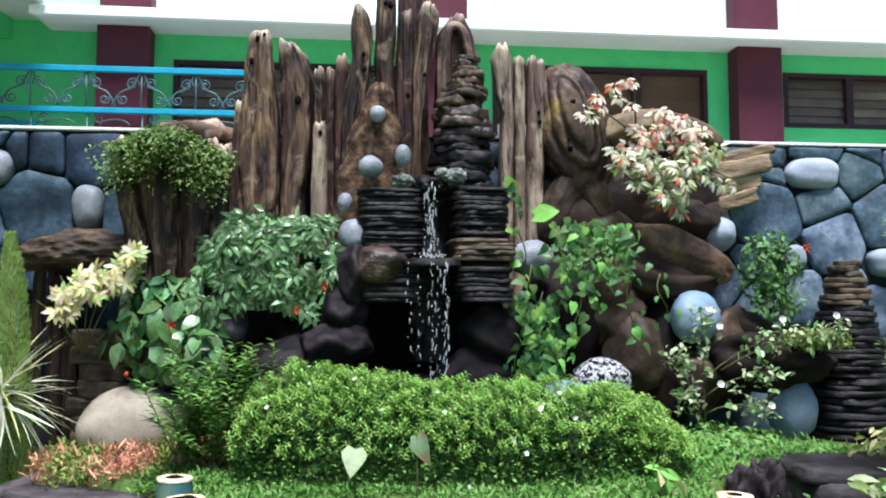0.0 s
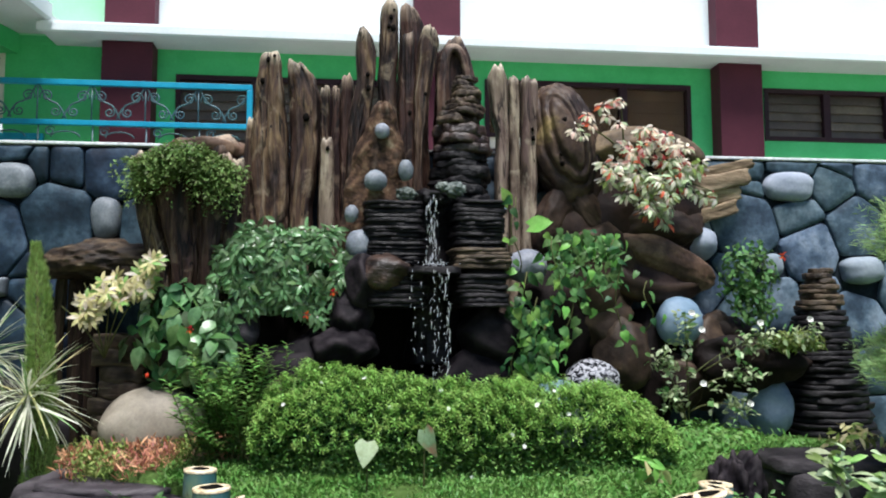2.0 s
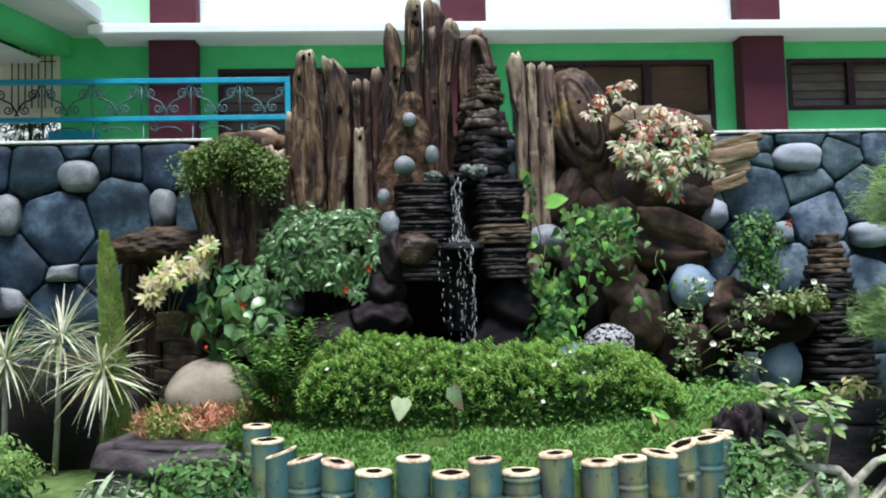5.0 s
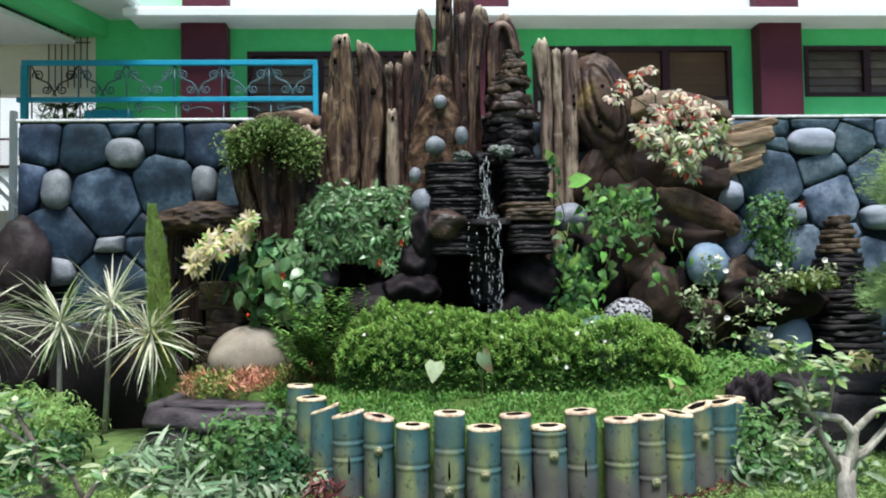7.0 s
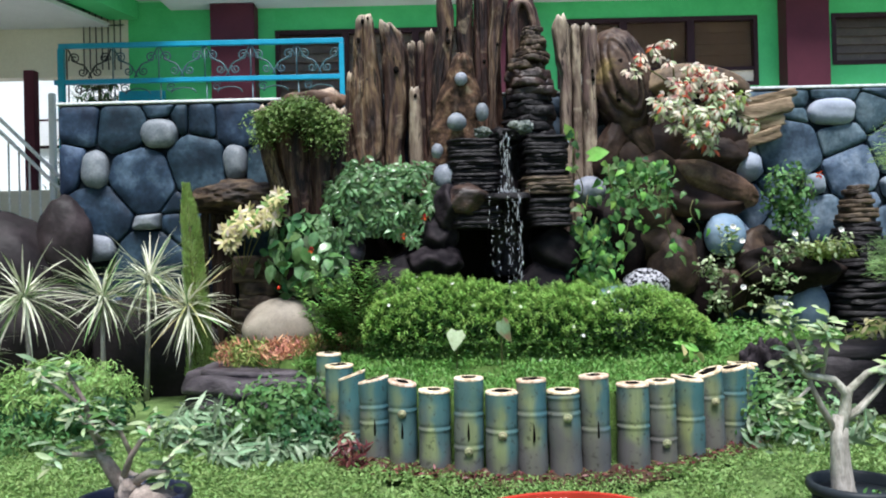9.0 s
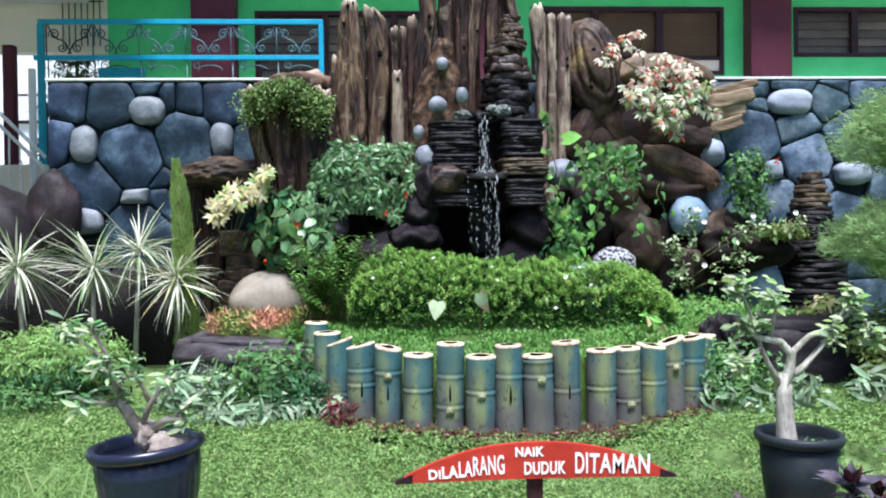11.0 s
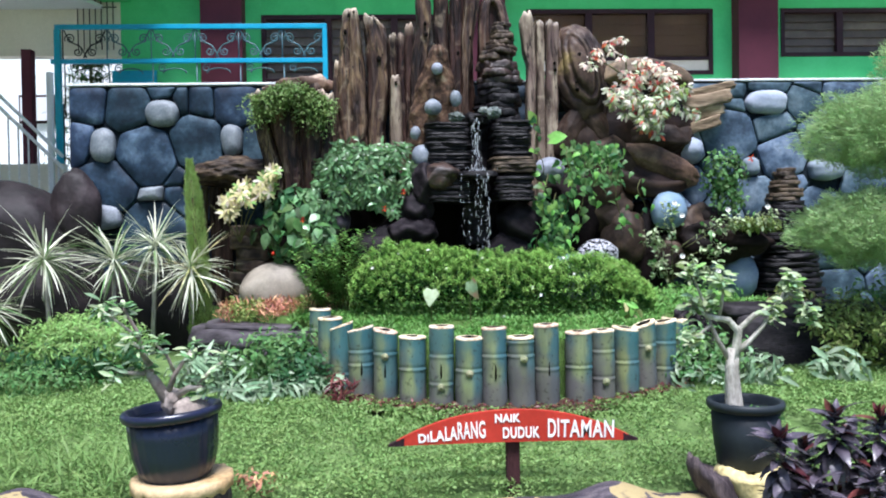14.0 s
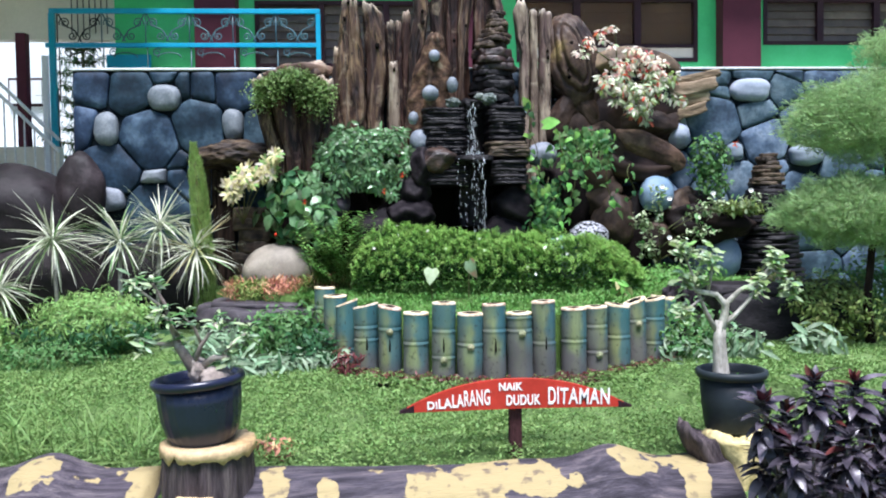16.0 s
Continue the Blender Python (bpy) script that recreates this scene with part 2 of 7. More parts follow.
M["leaf_redpink"] = leaf_mat("red_leaf", [(0.35, 0.03, 0.02), (0.5, 0.08, 0.05), (0.6, 0.28, 0.2)], rough=0.45)
M["leaf_white"] = leaf_mat("white_variegated_leaf", [(0.3, 0.34, 0.2), (0.66, 0.62, 0.5), (0.8, 0.76, 0.68)], rough=0.4)
M["leaf_pink"] = leaf_mat("pink_flushed_leaf", [(0.32, 0.1, 0.07), (0.6, 0.33, 0.25), (0.75, 0.6, 0.5)], rough=0.45, hue=0.03)
M["leaf_fern"] = leaf_mat("yellow_green_fern", [(0.1, 0.15, 0.034), (0.2, 0.265, 0.066), (0.34, 0.4, 0.13)], vary=0.5)
M["leaf_asparagus"] = leaf_mat("olive_green_frond", [(0.06, 0.115, 0.03), (0.135, 0.215, 0.058), (0.27, 0.35, 0.12)], vary=0.5)
M["leaf_hedge"] = leaf_mat("hedge_leaf", [(0.075, 0.18, 0.034), (0.15, 0.3, 0.066), (0.26, 0.43, 0.125)], vary=0.35)
M["leaf_grass"] = leaf_mat("lawn_leaf", [(0.125, 0.225, 0.066), (0.195, 0.315, 0.095), (0.275, 0.405, 0.14)], vary=0.15, hue=0.015)
M["leaf_needle"] = leaf_mat("soft_green_needles", [(0.27, 0.42, 0.17), (0.41, 0.57, 0.27), (0.54, 0.68, 0.38)], vary=0.22, rough=0.7, through_light=0.45)
M["leaf_needle_yellow"] = leaf_mat("yellow_green_needles", [(0.24, 0.37, 0.1), (0.38, 0.52, 0.17), (0.5, 0.62, 0.26)], vary=0.3, rough=0.7, through_light=0.5)
M["leaf_drac"] = leaf_mat("cream_edged_blade", [(0.36, 0.41, 0.26), (0.6, 0.62, 0.47), (0.78, 0.78, 0.68)], vary=0.2)
M["leaf_drac_green"] = leaf_mat("green_blade", [(0.08, 0.17, 0.05), (0.16, 0.26, 0.1), (0.28, 0.36, 0.18)], vary=0.35)
M["leaf_silver"] = leaf_mat("silver_edged_leaf", [(0.1, 0.19, 0.09), (0.2, 0.29, 0.17), (0.42, 0.48, 0.35)], vary=0.4)
M["leaf_redcover"] = leaf_mat("red_groundcover_leaf", [(0.3, 0.1, 0.06), (0.52, 0.23, 0.15), (0.6, 0.4, 0.26)], vary=0.4, hue=0.03)
M["leaf_purple"] = leaf_mat("purple_black_leaf", [(0.022, 0.02, 0.026), (0.055, 0.046, 0.06), (0.13, 0.108, 0.135)], rough=0.27, vary=0.6, through_light=0.03)
M["leaf_maroon"] = leaf_mat("dark_red_leaf", [(0.045, 0.012, 0.014), (0.1, 0.026, 0.026), (0.17, 0.055, 0.05)], rough=0.35, vary=0.4, through_light=0.08)
M["petal_white"] = leaf_mat("white_petal", [(0.75, 0.75, 0.7), (0.85, 0.85, 0.82)], vary=0.05)
M["petal_red"] = leaf_mat("red_petal", [(0.5, 0.03, 0.015), (0.65, 0.07, 0.03)], vary=0.1)
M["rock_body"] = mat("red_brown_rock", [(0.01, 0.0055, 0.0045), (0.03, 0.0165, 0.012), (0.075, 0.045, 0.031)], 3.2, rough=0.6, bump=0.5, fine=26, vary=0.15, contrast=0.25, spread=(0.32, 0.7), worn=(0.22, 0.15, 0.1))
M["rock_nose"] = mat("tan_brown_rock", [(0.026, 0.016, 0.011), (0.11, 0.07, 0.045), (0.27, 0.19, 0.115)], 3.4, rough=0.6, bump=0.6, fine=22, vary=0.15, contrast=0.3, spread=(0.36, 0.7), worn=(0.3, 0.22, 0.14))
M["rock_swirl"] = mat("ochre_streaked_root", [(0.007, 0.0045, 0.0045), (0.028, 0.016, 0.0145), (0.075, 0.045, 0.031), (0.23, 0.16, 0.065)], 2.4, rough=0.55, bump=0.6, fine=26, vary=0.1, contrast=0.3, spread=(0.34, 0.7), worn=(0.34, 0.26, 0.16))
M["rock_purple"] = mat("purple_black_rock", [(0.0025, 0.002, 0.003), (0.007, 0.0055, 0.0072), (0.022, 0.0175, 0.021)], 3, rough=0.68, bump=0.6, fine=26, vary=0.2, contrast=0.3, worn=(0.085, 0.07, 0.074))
M["leaf_bush"] = leaf_mat("fresh_green_leaf", [(0.11, 0.22, 0.055), (0.21, 0.35, 0.095), (0.34, 0.48, 0.18)], vary=0.45)
M["leaf_pale"] = leaf_mat("pale_olive_leaf", [(0.2, 0.28, 0.13), (0.36, 0.44, 0.24), (0.54, 0.6, 0.39)], vary=0.3)
M["paving_pale"] = mat("pale_concrete", [(0.3, 0.29, 0.27), (0.42, 0.41, 0.38)], 3, rough=0.85, bump=0.3)
M["glass_brown"] = mat("tan_blind", [(0.22, 0.14, 0.1), (0.42, 0.31, 0.22)], .8, rough=0.25, bump=0, vary=0.2, contrast=0.1)
M["glass_pane"] = mat("brown_tinted_glass", [(0.42, 0.31, 0.24), (0.5, 0.38, 0.3)], .8, rough=0.2, bump=0, vary=0.05, contrast=0.05)
M["glass_pane"].node_tree.nodes["Principled BSDF"].inputs["Transmission Weight"].default_value = 0.92
M["glass_pane"].node_tree.nodes["Principled BSDF"].inputs["Specular IOR Level"].default_value = 0.12
M["glass_pane"].node_tree.nodes["Principled BSDF"].inputs["IOR"].default_value = 1.12
M["leaf_turf"] = leaf_mat("turf_blade", [(0.06, 0.16, 0.03), (0.12, 0.26, 0.055), (0.22, 0.39, 0.11)], vary=0.3, hue=0.015)
M["turf_soil"] = mat("turf_soil", [(0.03, 0.06, 0.014), (0.055, 0.11, 0.026), (0.09, 0.16, 0.045)], 9, rough=0.95, bump=0.8, fine=80)
# darker, bluer copy of the wall stone: shade on the left half as colour
M["stone_shaded"] = mat("shaded_blue_stone", [(0.007, 0.016, 0.031), (0.02, 0.04, 0.068), (0.068, 0.108, 0.155)], 3.4, rough=0.6, bump=0.4, fine=30, vary=0.3, spread=(0.4, 0.66), contrast=0.25)
M["slab_dark"] = mat("dark_grey_slab", [(0.01, 0.009, 0.01), (0.022, 0.019, 0.021), (0.05, 0.044, 0.047)], 4, (1, 1, 2.5), rough=0.68, bump=0.7, fine=30, contrast=0.3, worn=(0.1, 0.092, 0.095))
M["rock_moulded"] = mat("violet_brown_moulded_rock", [(0.005, 0.0038, 0.0043), (0.015, 0.011, 0.0122), (0.036, 0.027, 0.03)], 2.5, rough=0.6, bump=0.5, fine=26, vary=0.3, contrast=0.25)
M["yard"] = mat("light_yard_concrete", [(0.5, 0.48, 0.44), (0.62, 0.6, 0.56)], 2, rough=0.85, bump=0.2)


def wood_mat(name, cols, pale, tip=0.0, streak=8.5):
    """Painted driftwood: long streaks down the grain, broad violet-brown patches, rubbed ridges and a weathered tip."""
    m = bpy.data.materials.new(name)
    m.use_nodes = True
    n, l = m.node_tree.nodes, m.node_tree.links
    b = n["Principled BSDF"]
    tc, info, geo = n.new("ShaderNodeTexCoord"), n.new("ShaderNodeObjectInfo"), n.new("ShaderNodeNewGeometry")
    off = n.new("ShaderNodeVectorMath")
    off.operation = "MULTIPLY_ADD"
    l.new(info.outputs["Random"], off.inputs[0])
    off.inputs[1].default_value = (17, 11, 23)
    l.new(tc.outputs["Object"], off.inputs[2])

    def grain(scale, along, detail, distort):
        mp, nn = n.new("ShaderNodeMapping"), n.new("ShaderNodeTexNoise")
        mp.inputs["Scale"].default_value = (scale, scale, along)
        l.new(off.outputs[0], mp.inputs["Vector"])
        nn.inputs["Scale"].default_value, nn.inputs["Detail"].default_value = 1.0, detail
        nn.inputs["Roughness"].default_value, nn.inputs["Distortion"].default_value = 0.62, distort
        l.new(mp.outputs[0], nn.inputs["Vector"])
        return nn.outputs["Fac"]

    def blend(fac, a, colour):
        mx = n.new("ShaderNodeMix")
        mx.data_type = "RGBA"
        l.new(fac, mx.inputs["Factor"])
        l.new(a, mx.inputs["A"])
        mx.inputs["B"].default_value = (*colour, 1)
        return mx.outputs["Result"]

    def step(src, lo, hi, top=1.0):
        r = n.new("ShaderNodeMapRange")
        r.inputs["From Min"].default_value, r.inputs["From Max"].default_value, r.inputs["To Max"].default_value = lo, hi, top
        l.new(src, r.inputs["Value"])
        return r.outputs[0]

    def times(a, c):
        q = n.new("ShaderNodeMath")
        q.operation = "MULTIPLY"
        l.new(a, q.inputs[0])
        l.new(c, q.inputs[1])
        return q.outputs[0]

    long, broad, fine = grain(streak, 1.5, 6, 1.6), grain(3.2, 1.4, 3, .4), grain(46, 4, 4, .3)
    ramp = n.new("ShaderNodeValToRGB")
    e = ramp.color_ramp.elements
    while len(e) < len(cols):
        e.new(0.5)
    for i, c in enumerate(cols):
        e[i].position, e[i].color = .36 + .3 * i / (len(cols) - 1), (*c, 1)
    l.new(long, ramp.inputs[0])
    c = blend(step(broad, .52, .62, .55), ramp.outputs[0], tuple(q * k for q, k in zip(cols[1], (1.1, .95, 1.2))))
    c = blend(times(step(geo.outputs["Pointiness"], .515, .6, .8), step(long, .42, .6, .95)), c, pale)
    c = blend(step(fine, .56, .68, .45), c, tuple(q * .5 for q in cols[0]))
    if tip:
        sep = n.new("ShaderNodeSeparateXYZ")
        l.new(tc.outputs["Generated"], sep.inputs[0])
        c = blend(times(step(sep.outputs["Z"], 1 - tip, 1.0), step(long, .34, .56)), c, tuple(min(.8, q * 1.35) for q in pale))
    vein = n.new("ShaderNodeMath")  # thin dark checks that wander down the grain
    vein.operation = "COMPARE"
    l.new(grain(11, 1.0, 2, 1.2), vein.inputs[0])
    vein.inputs[1].default_value, vein.inputs[2].default_value = .5, .014
    c = blend(times(vein.outputs[0], step(broad, .36, .5, .85)), c, tuple(q * .4 for q in cols[0]))
    c = blend(step(grain(6.5, 5.5, 5, .8), .57, .66, .5), c, tuple(.5 * p + .5 * q for p, q in zip(pale, cols[-1])))
    l.new(c, b.inputs["Base Color"])
    b.inputs["Roughness"].default_value, b.inputs["Specular IOR Level"].default_value = .55, .25
    add = n.new("ShaderNodeMath")
    add.operation = "MULTIPLY_ADD"
    l.new(fine, add.inputs[0])
    add.inputs[1].default_value = .3
    l.new(long, add.inputs[2])
    bp = n.new("ShaderNodeBump")
    bp.inputs["Strength"].default_value, bp.inputs["Distance"].default_value = .8, .02
    l.new(add.outputs[0], bp.inputs["Height"])
    l.new(bp.outputs[0], b.inputs["Normal"])
    return m


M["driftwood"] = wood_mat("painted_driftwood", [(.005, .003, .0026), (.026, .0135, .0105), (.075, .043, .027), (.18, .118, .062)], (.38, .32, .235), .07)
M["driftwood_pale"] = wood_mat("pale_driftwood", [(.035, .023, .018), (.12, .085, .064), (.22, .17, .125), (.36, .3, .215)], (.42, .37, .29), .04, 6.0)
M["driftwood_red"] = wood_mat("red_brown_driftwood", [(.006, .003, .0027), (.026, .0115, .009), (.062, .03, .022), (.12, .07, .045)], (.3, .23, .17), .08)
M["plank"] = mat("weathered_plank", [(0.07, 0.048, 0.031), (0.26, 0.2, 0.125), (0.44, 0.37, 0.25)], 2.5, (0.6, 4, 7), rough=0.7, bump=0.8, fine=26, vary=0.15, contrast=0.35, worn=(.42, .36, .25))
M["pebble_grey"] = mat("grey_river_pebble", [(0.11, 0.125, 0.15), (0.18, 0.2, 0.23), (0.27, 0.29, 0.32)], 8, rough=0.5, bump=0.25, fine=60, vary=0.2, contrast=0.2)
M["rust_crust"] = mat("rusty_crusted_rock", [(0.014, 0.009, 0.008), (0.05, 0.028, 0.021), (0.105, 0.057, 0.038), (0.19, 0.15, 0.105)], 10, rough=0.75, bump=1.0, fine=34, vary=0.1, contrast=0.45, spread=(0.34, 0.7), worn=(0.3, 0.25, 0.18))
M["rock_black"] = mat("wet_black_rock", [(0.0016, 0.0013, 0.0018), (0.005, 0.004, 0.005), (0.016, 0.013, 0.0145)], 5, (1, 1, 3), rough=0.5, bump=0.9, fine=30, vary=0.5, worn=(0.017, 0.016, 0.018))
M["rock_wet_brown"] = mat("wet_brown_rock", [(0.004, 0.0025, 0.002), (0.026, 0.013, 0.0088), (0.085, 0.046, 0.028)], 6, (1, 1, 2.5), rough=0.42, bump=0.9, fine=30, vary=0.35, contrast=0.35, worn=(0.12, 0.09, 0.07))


# ---- mesh helpers ----
def mesh(name, verts, faces, material, smooth=True):
    me = bpy.data.meshes.new(name)
    me.from_pydata([tuple(v) for v in verts], [], faces)
    if smooth:
        me.polygons.foreach_set("use_smooth", [True] * len(me.polygons))
    me.materials.append(material)
    return me


def from_bm(bm):
    bm.verts.index_update()
    shape = ([v.co.copy() for v in bm.verts], [[v.index for v in f.verts] for f in bm.faces])
    bm.free()
    return shape


def moved(shape, m):
    return [m @ Vector(v) for v in shape[0]], shape[1]


def join(*shapes):
    verts, faces = [], []
    for v, f in shapes:
        k = len(verts)
        verts += list(v)
        faces += [[i + k for i in p] for p in f]
    return verts, faces


def thing(name, at, label, category, group="", kind=""):
    ob = new(name)
    ob.empty_display_size = 0.05
    ob.location = at
    return tagged(ob, label, category, group, kind)


def place_of(ob):
    up = Matrix.Translation(ob.location) if ob.parent is None else place_of(ob.parent) @ ob.matrix_parent_inverse @ ob.matrix_basis
    return up


def part(name, shape, material, parent, label="", smooth=True, at=None):
    """One mesh under a thing or a part; shape is in the world unless at gives its own place."""
    ob = new(name, shape if isinstance(shape, bpy.types.Mesh) else mesh(name, *shape, material, smooth))
    ob.parent = parent
    if parent:
        ob.matrix_parent_inverse = place_of(parent).inverted()
    if at is not None:
        ob.matrix_basis = at
    return tagged(ob, label)


def single(name, shape, material, label, category, group="", kind="", smooth=True):
    """A thing of one mesh, its origin at the middle of its base."""
    v = np.array([tuple(p) for p in shape[0]])
    c = Vector(((v[:, 0].min() + v[:, 0].max()) / 2, (v[:, 1].min() + v[:, 1].max()) / 2, v[:, 2].min()))
    ob = new(name, mesh(name, [Vector(p) - c for p in shape[0]], shape[1], material, smooth))
    ob.location = c
    return tagged(ob, label, category, group, kind)


def box(x0, x1, y0, y1, z0, z1, bevel=0.0):
    bm = bmesh.new()
    bmesh.ops.create_cube(bm, size=1)
    for v in bm.verts:
        v.co = Vector(((x0 + x1) / 2 + v.co.x * (x1 - x0), (y0 + y1) / 2 + v.co.y * (y1 - y0), (z0 + z1) / 2 + v.co.z * (z1 - z0)))
    if bevel:
        bmesh.ops.bevel(bm, geom=bm.edges[:], offset=bevel, segments=2, affect="EDGES", profile=0.6)
    return from_bm(bm)


def fbm(p, octaves=3):
    s, a = 0.0, 1.0
    p = Vector(p)
    for _ in range(octaves):
        s += a * noise.noise(p)
        p, a = p * 2.03 + Vector((3.1, 1.7, 5.3)), a * 0.5
    return s


def rings(rows, cap0=True, cap1=True):
    """Skin over rows of points, all rows alike in number and closed round."""
    n = len(rows[0])
    verts = [p for r in rows for p in r]
    faces = [[i * n + j, i * n + (j + 1) % n, (i + 1) * n + (j + 1) % n, (i + 1) * n + j] for i in range(len(rows) - 1) for j in range(n)]
    if cap0:
        verts.append(sum((Vector(p) for p in rows[0]), Vector()) / n)
        faces += [[(j + 1) % n, j, len(verts) - 1] for j in range(n)]
    if cap1:
        verts.append(sum((Vector(p) for p in rows[-1]), Vector()) / n)
        k = (len(rows) - 1) * n
        faces += [[k + j, k + (j + 1) % n, len(verts) - 1] for j in range(n)]
    return verts, faces


def lathe(profile, at, seg=32, ripple=0.0, waves=0):
    rows = []
    for r, z in profile:
        rows.append([Vector((at[0] + r * (1 + ripple * math.cos(waves * a)) * math.cos(a), at[1] + r * (1 + ripple * math.cos(waves * a)) * math.sin(a), at[2] + z))
                     for a in (2 * math.pi * j / seg for j in range(seg))])
    return rings(rows)


def tube(points, radii, seg=8, wob=0.0, seed=0.0):
    """A rod along points, its radius given at each."""
    pts = [Vector(p) for p in points]
    rows = []
    side = None
    for i, p in enumerate(pts):
        d = (pts[min(i + 1, len(pts) - 1)] - pts[max(i - 1, 0)]).normalized()
        if side is None:
            side = d.orthogonal().normalized()
        side = (side - d * side.dot(d)).normalized()
        up = d.cross(side)
        row = []
        for j in range(seg):
            a = 2 * math.pi * j / seg
            w = 1 + wob * fbm((math.cos(a) * 1.5 + seed, math.sin(a) * 1.5, p.length * 2.5 + seed), 3) if wob else 1
            row.append(p + (side * math.cos(a) + up * math.sin(a)) * radii[i] * w)
        rows.append(row)
    return rings(rows)


def arc_points(a, b, sag, n=8, axis=Vector((0, 0, 1))):
    a, b = Vector(a), Vector(b)
    return [a.lerp(b, t) + axis * sag * 4 * t * (1 - t) for t in (i / (n - 1) for i in range(n))]


def rock(at, size, seed, rough=0.18, freq=1.6, sub=4, facet=0.0, flat=0.0):
    """A boulder: a ball pushed about by noise; facet gives it broken planes, flat a level underside."""
    bm = bmesh.new()
    bmesh.ops.create_icosphere(bm, subdivisions=sub, radius=1)
    s = Vector((seed * 7.3, seed * 3.1, seed * 5.7))
    planes = []
    rng = random.Random(int(seed * 100))
    for _ in range(14):
        d = Vector((rng.gauss(0, 1), rng.gauss(0, 1), rng.gauss(0, 1))).normalized()
        planes.append((d, rng.uniform(0.68, 0.92)))
    for v in bm.verts:
        p = v.co.copy()
        k = 1 + rough * fbm(p * freq + s, 4)
        if facet:
            cut = min((lim / max(1e-3, p.dot(d)) for d, lim in planes if p.dot(d) > 0.3), default=1)
            k *= 1 - facet + facet * min(1, cut)
        p *= k
        if flat and p.z < -flat:
            p.z = -flat
        v.co = Vector((at[0] + p.x * size[0], at[1] + p.y * size[1], at[2] + p.z * size[2]))
    return from_bm(bm)


def driftwood(x, y, z0, z1, w, d, seed, lean=0.0, taper=0.75, groove=0.16, bend=0.02, peak=0.05, nz=50, seg=60, chop=0.5):
    """A worn upright log: hewn planes and ridges down its length, a few deep cracks, a slanting worn top."""
    rows = []
    h = z1 - z0
    rng = random.Random(int(seed * 1000))
    sides = [(rng.uniform(0, 6.283), rng.uniform(0.66, 0.95), rng.uniform(-.35, .35), rng.uniform(2, 4)) for _ in range(4)]
    cracks = [(rng.uniform(3.3, 6.1), rng.uniform(.08, .17), rng.uniform(0, 9)) for _ in range(2)]
    slope, way = chop * rng.uniform(.5, 1.0) * rng.choice((-1, 1)), rng.uniform(-.6, .6)
    for i in range(nz + 1):
        t = i / nz
        z = z0 + h * t
        k = 1 + (taper - 1) * t
        top = max(0.0, (t - (1 - peak)) / peak)
        k *= math.sqrt(max(0.02, 1 - 0.5 * top * top))
        k *= 1 + 0.2 * noise.noise(Vector((seed * 3.3, z * 2.6, 4.4)))
        cx = x + lean * t + bend * noise.noise(Vector((seed, z * 1.7, 0)))
        row = []
        for j in range(seg):
            a = 2 * math.pi * j / seg
            c, s = math.cos(a), math.sin(a)
            r = 1.08
            for a0, lim, tw, fq in sides:
                q = math.cos(a - a0 - tw * t - .35 * noise.noise(Vector((z * fq * .6, a0, seed))))
                if q > .3:
                    r = min(r, lim * (1 + .16 * noise.noise(Vector((z * fq, seed, a0)))) / q)
            deep = 0.0
            for a0, wd, sh in cracks:
                off = abs((a - a0 - .3 * noise.noise(Vector((z * 2.2, sh, seed))) + math.pi) % (2 * math.pi) - math.pi)
                deep = max(deep, max(0.0, 1 - off / wd) * max(0.0, min(1.0, .6 + 2.2 * noise.noise(Vector((z * 1.5, sh, 3))))))
            g = noise.noise(Vector((c * 1.5 + seed * 5, s * 1.5, z * 1.6 + seed)))
            rough = fbm((c * 3.0 + seed, s * 3.0, z * 8.5), 3)
            r *= k * (1 + groove * (0.8 * g - 3.4 * deep + 0.45 * rough))
            late = max(0.0, (t - 0.86) / 0.14)
            zz = z + late * w * (slope * math.cos(a - way) * .5 + 0.16 * noise.noise(Vector((c * 2.6 + seed, s * 2.6, 9))))
            row.append(Vector((cx + c * r * w / 2, y + s * r * d / 2, zz)))
        rows.append(row)
    return rings(rows)


def slab(x, y, z, w, d, h, seed, ragged=0.12, seg=40, turn=0.0, power=3.0):
    """One flat irregular stone of a stack, with a worn edge."""
    rows = []
    for k, zz in ((0.93, 0.0), (0.99, 0.06), (1.0, 0.3), (0.995, 0.8), (0.97, 0.97), (0.8, 1.0)):
        row = []
        for j in range(seg):
            a = 2 * math.pi * j / seg
            c, s = math.cos(a), math.sin(a)
            q = (abs(c) ** power + abs(s) ** power) ** (-1 / power)
            r = q * k * (1 + ragged * fbm((c * 1.6 + seed * 3, s * 1.6, seed + zz * 0.4), 3) + 0.035 * fbm((c * 7 + seed, s * 7, zz * 2.5 + seed), 2))
            px, py = r * c * w / 2, r * s * d / 2
            row.append(Vector((x + px * math.cos(turn) - py * math.sin(turn), y + px * math.sin(turn) + py * math.cos(turn),
                               z + h * zz + 0.15 * h * noise.noise(Vector((c * 2, s * 2, seed))))))
        rows.append(row)
    return rings(rows)


def between(rows, z):
    """Smooth value from rows of (z, a, b, ...)."""
    if z <= rows[0][0]:
        return rows[0][1:]
    for p, q in zip(rows, rows[1:]):
        if z <= q[0]:
            t = (z - p[0]) / (q[0] - p[0])
            t = t * t * (3 - 2 * t) * .5 + t * .5
            return tuple(a + (b - a) * t for a, b in zip(p[1:], q[1:]))
    return rows[-1][1:]


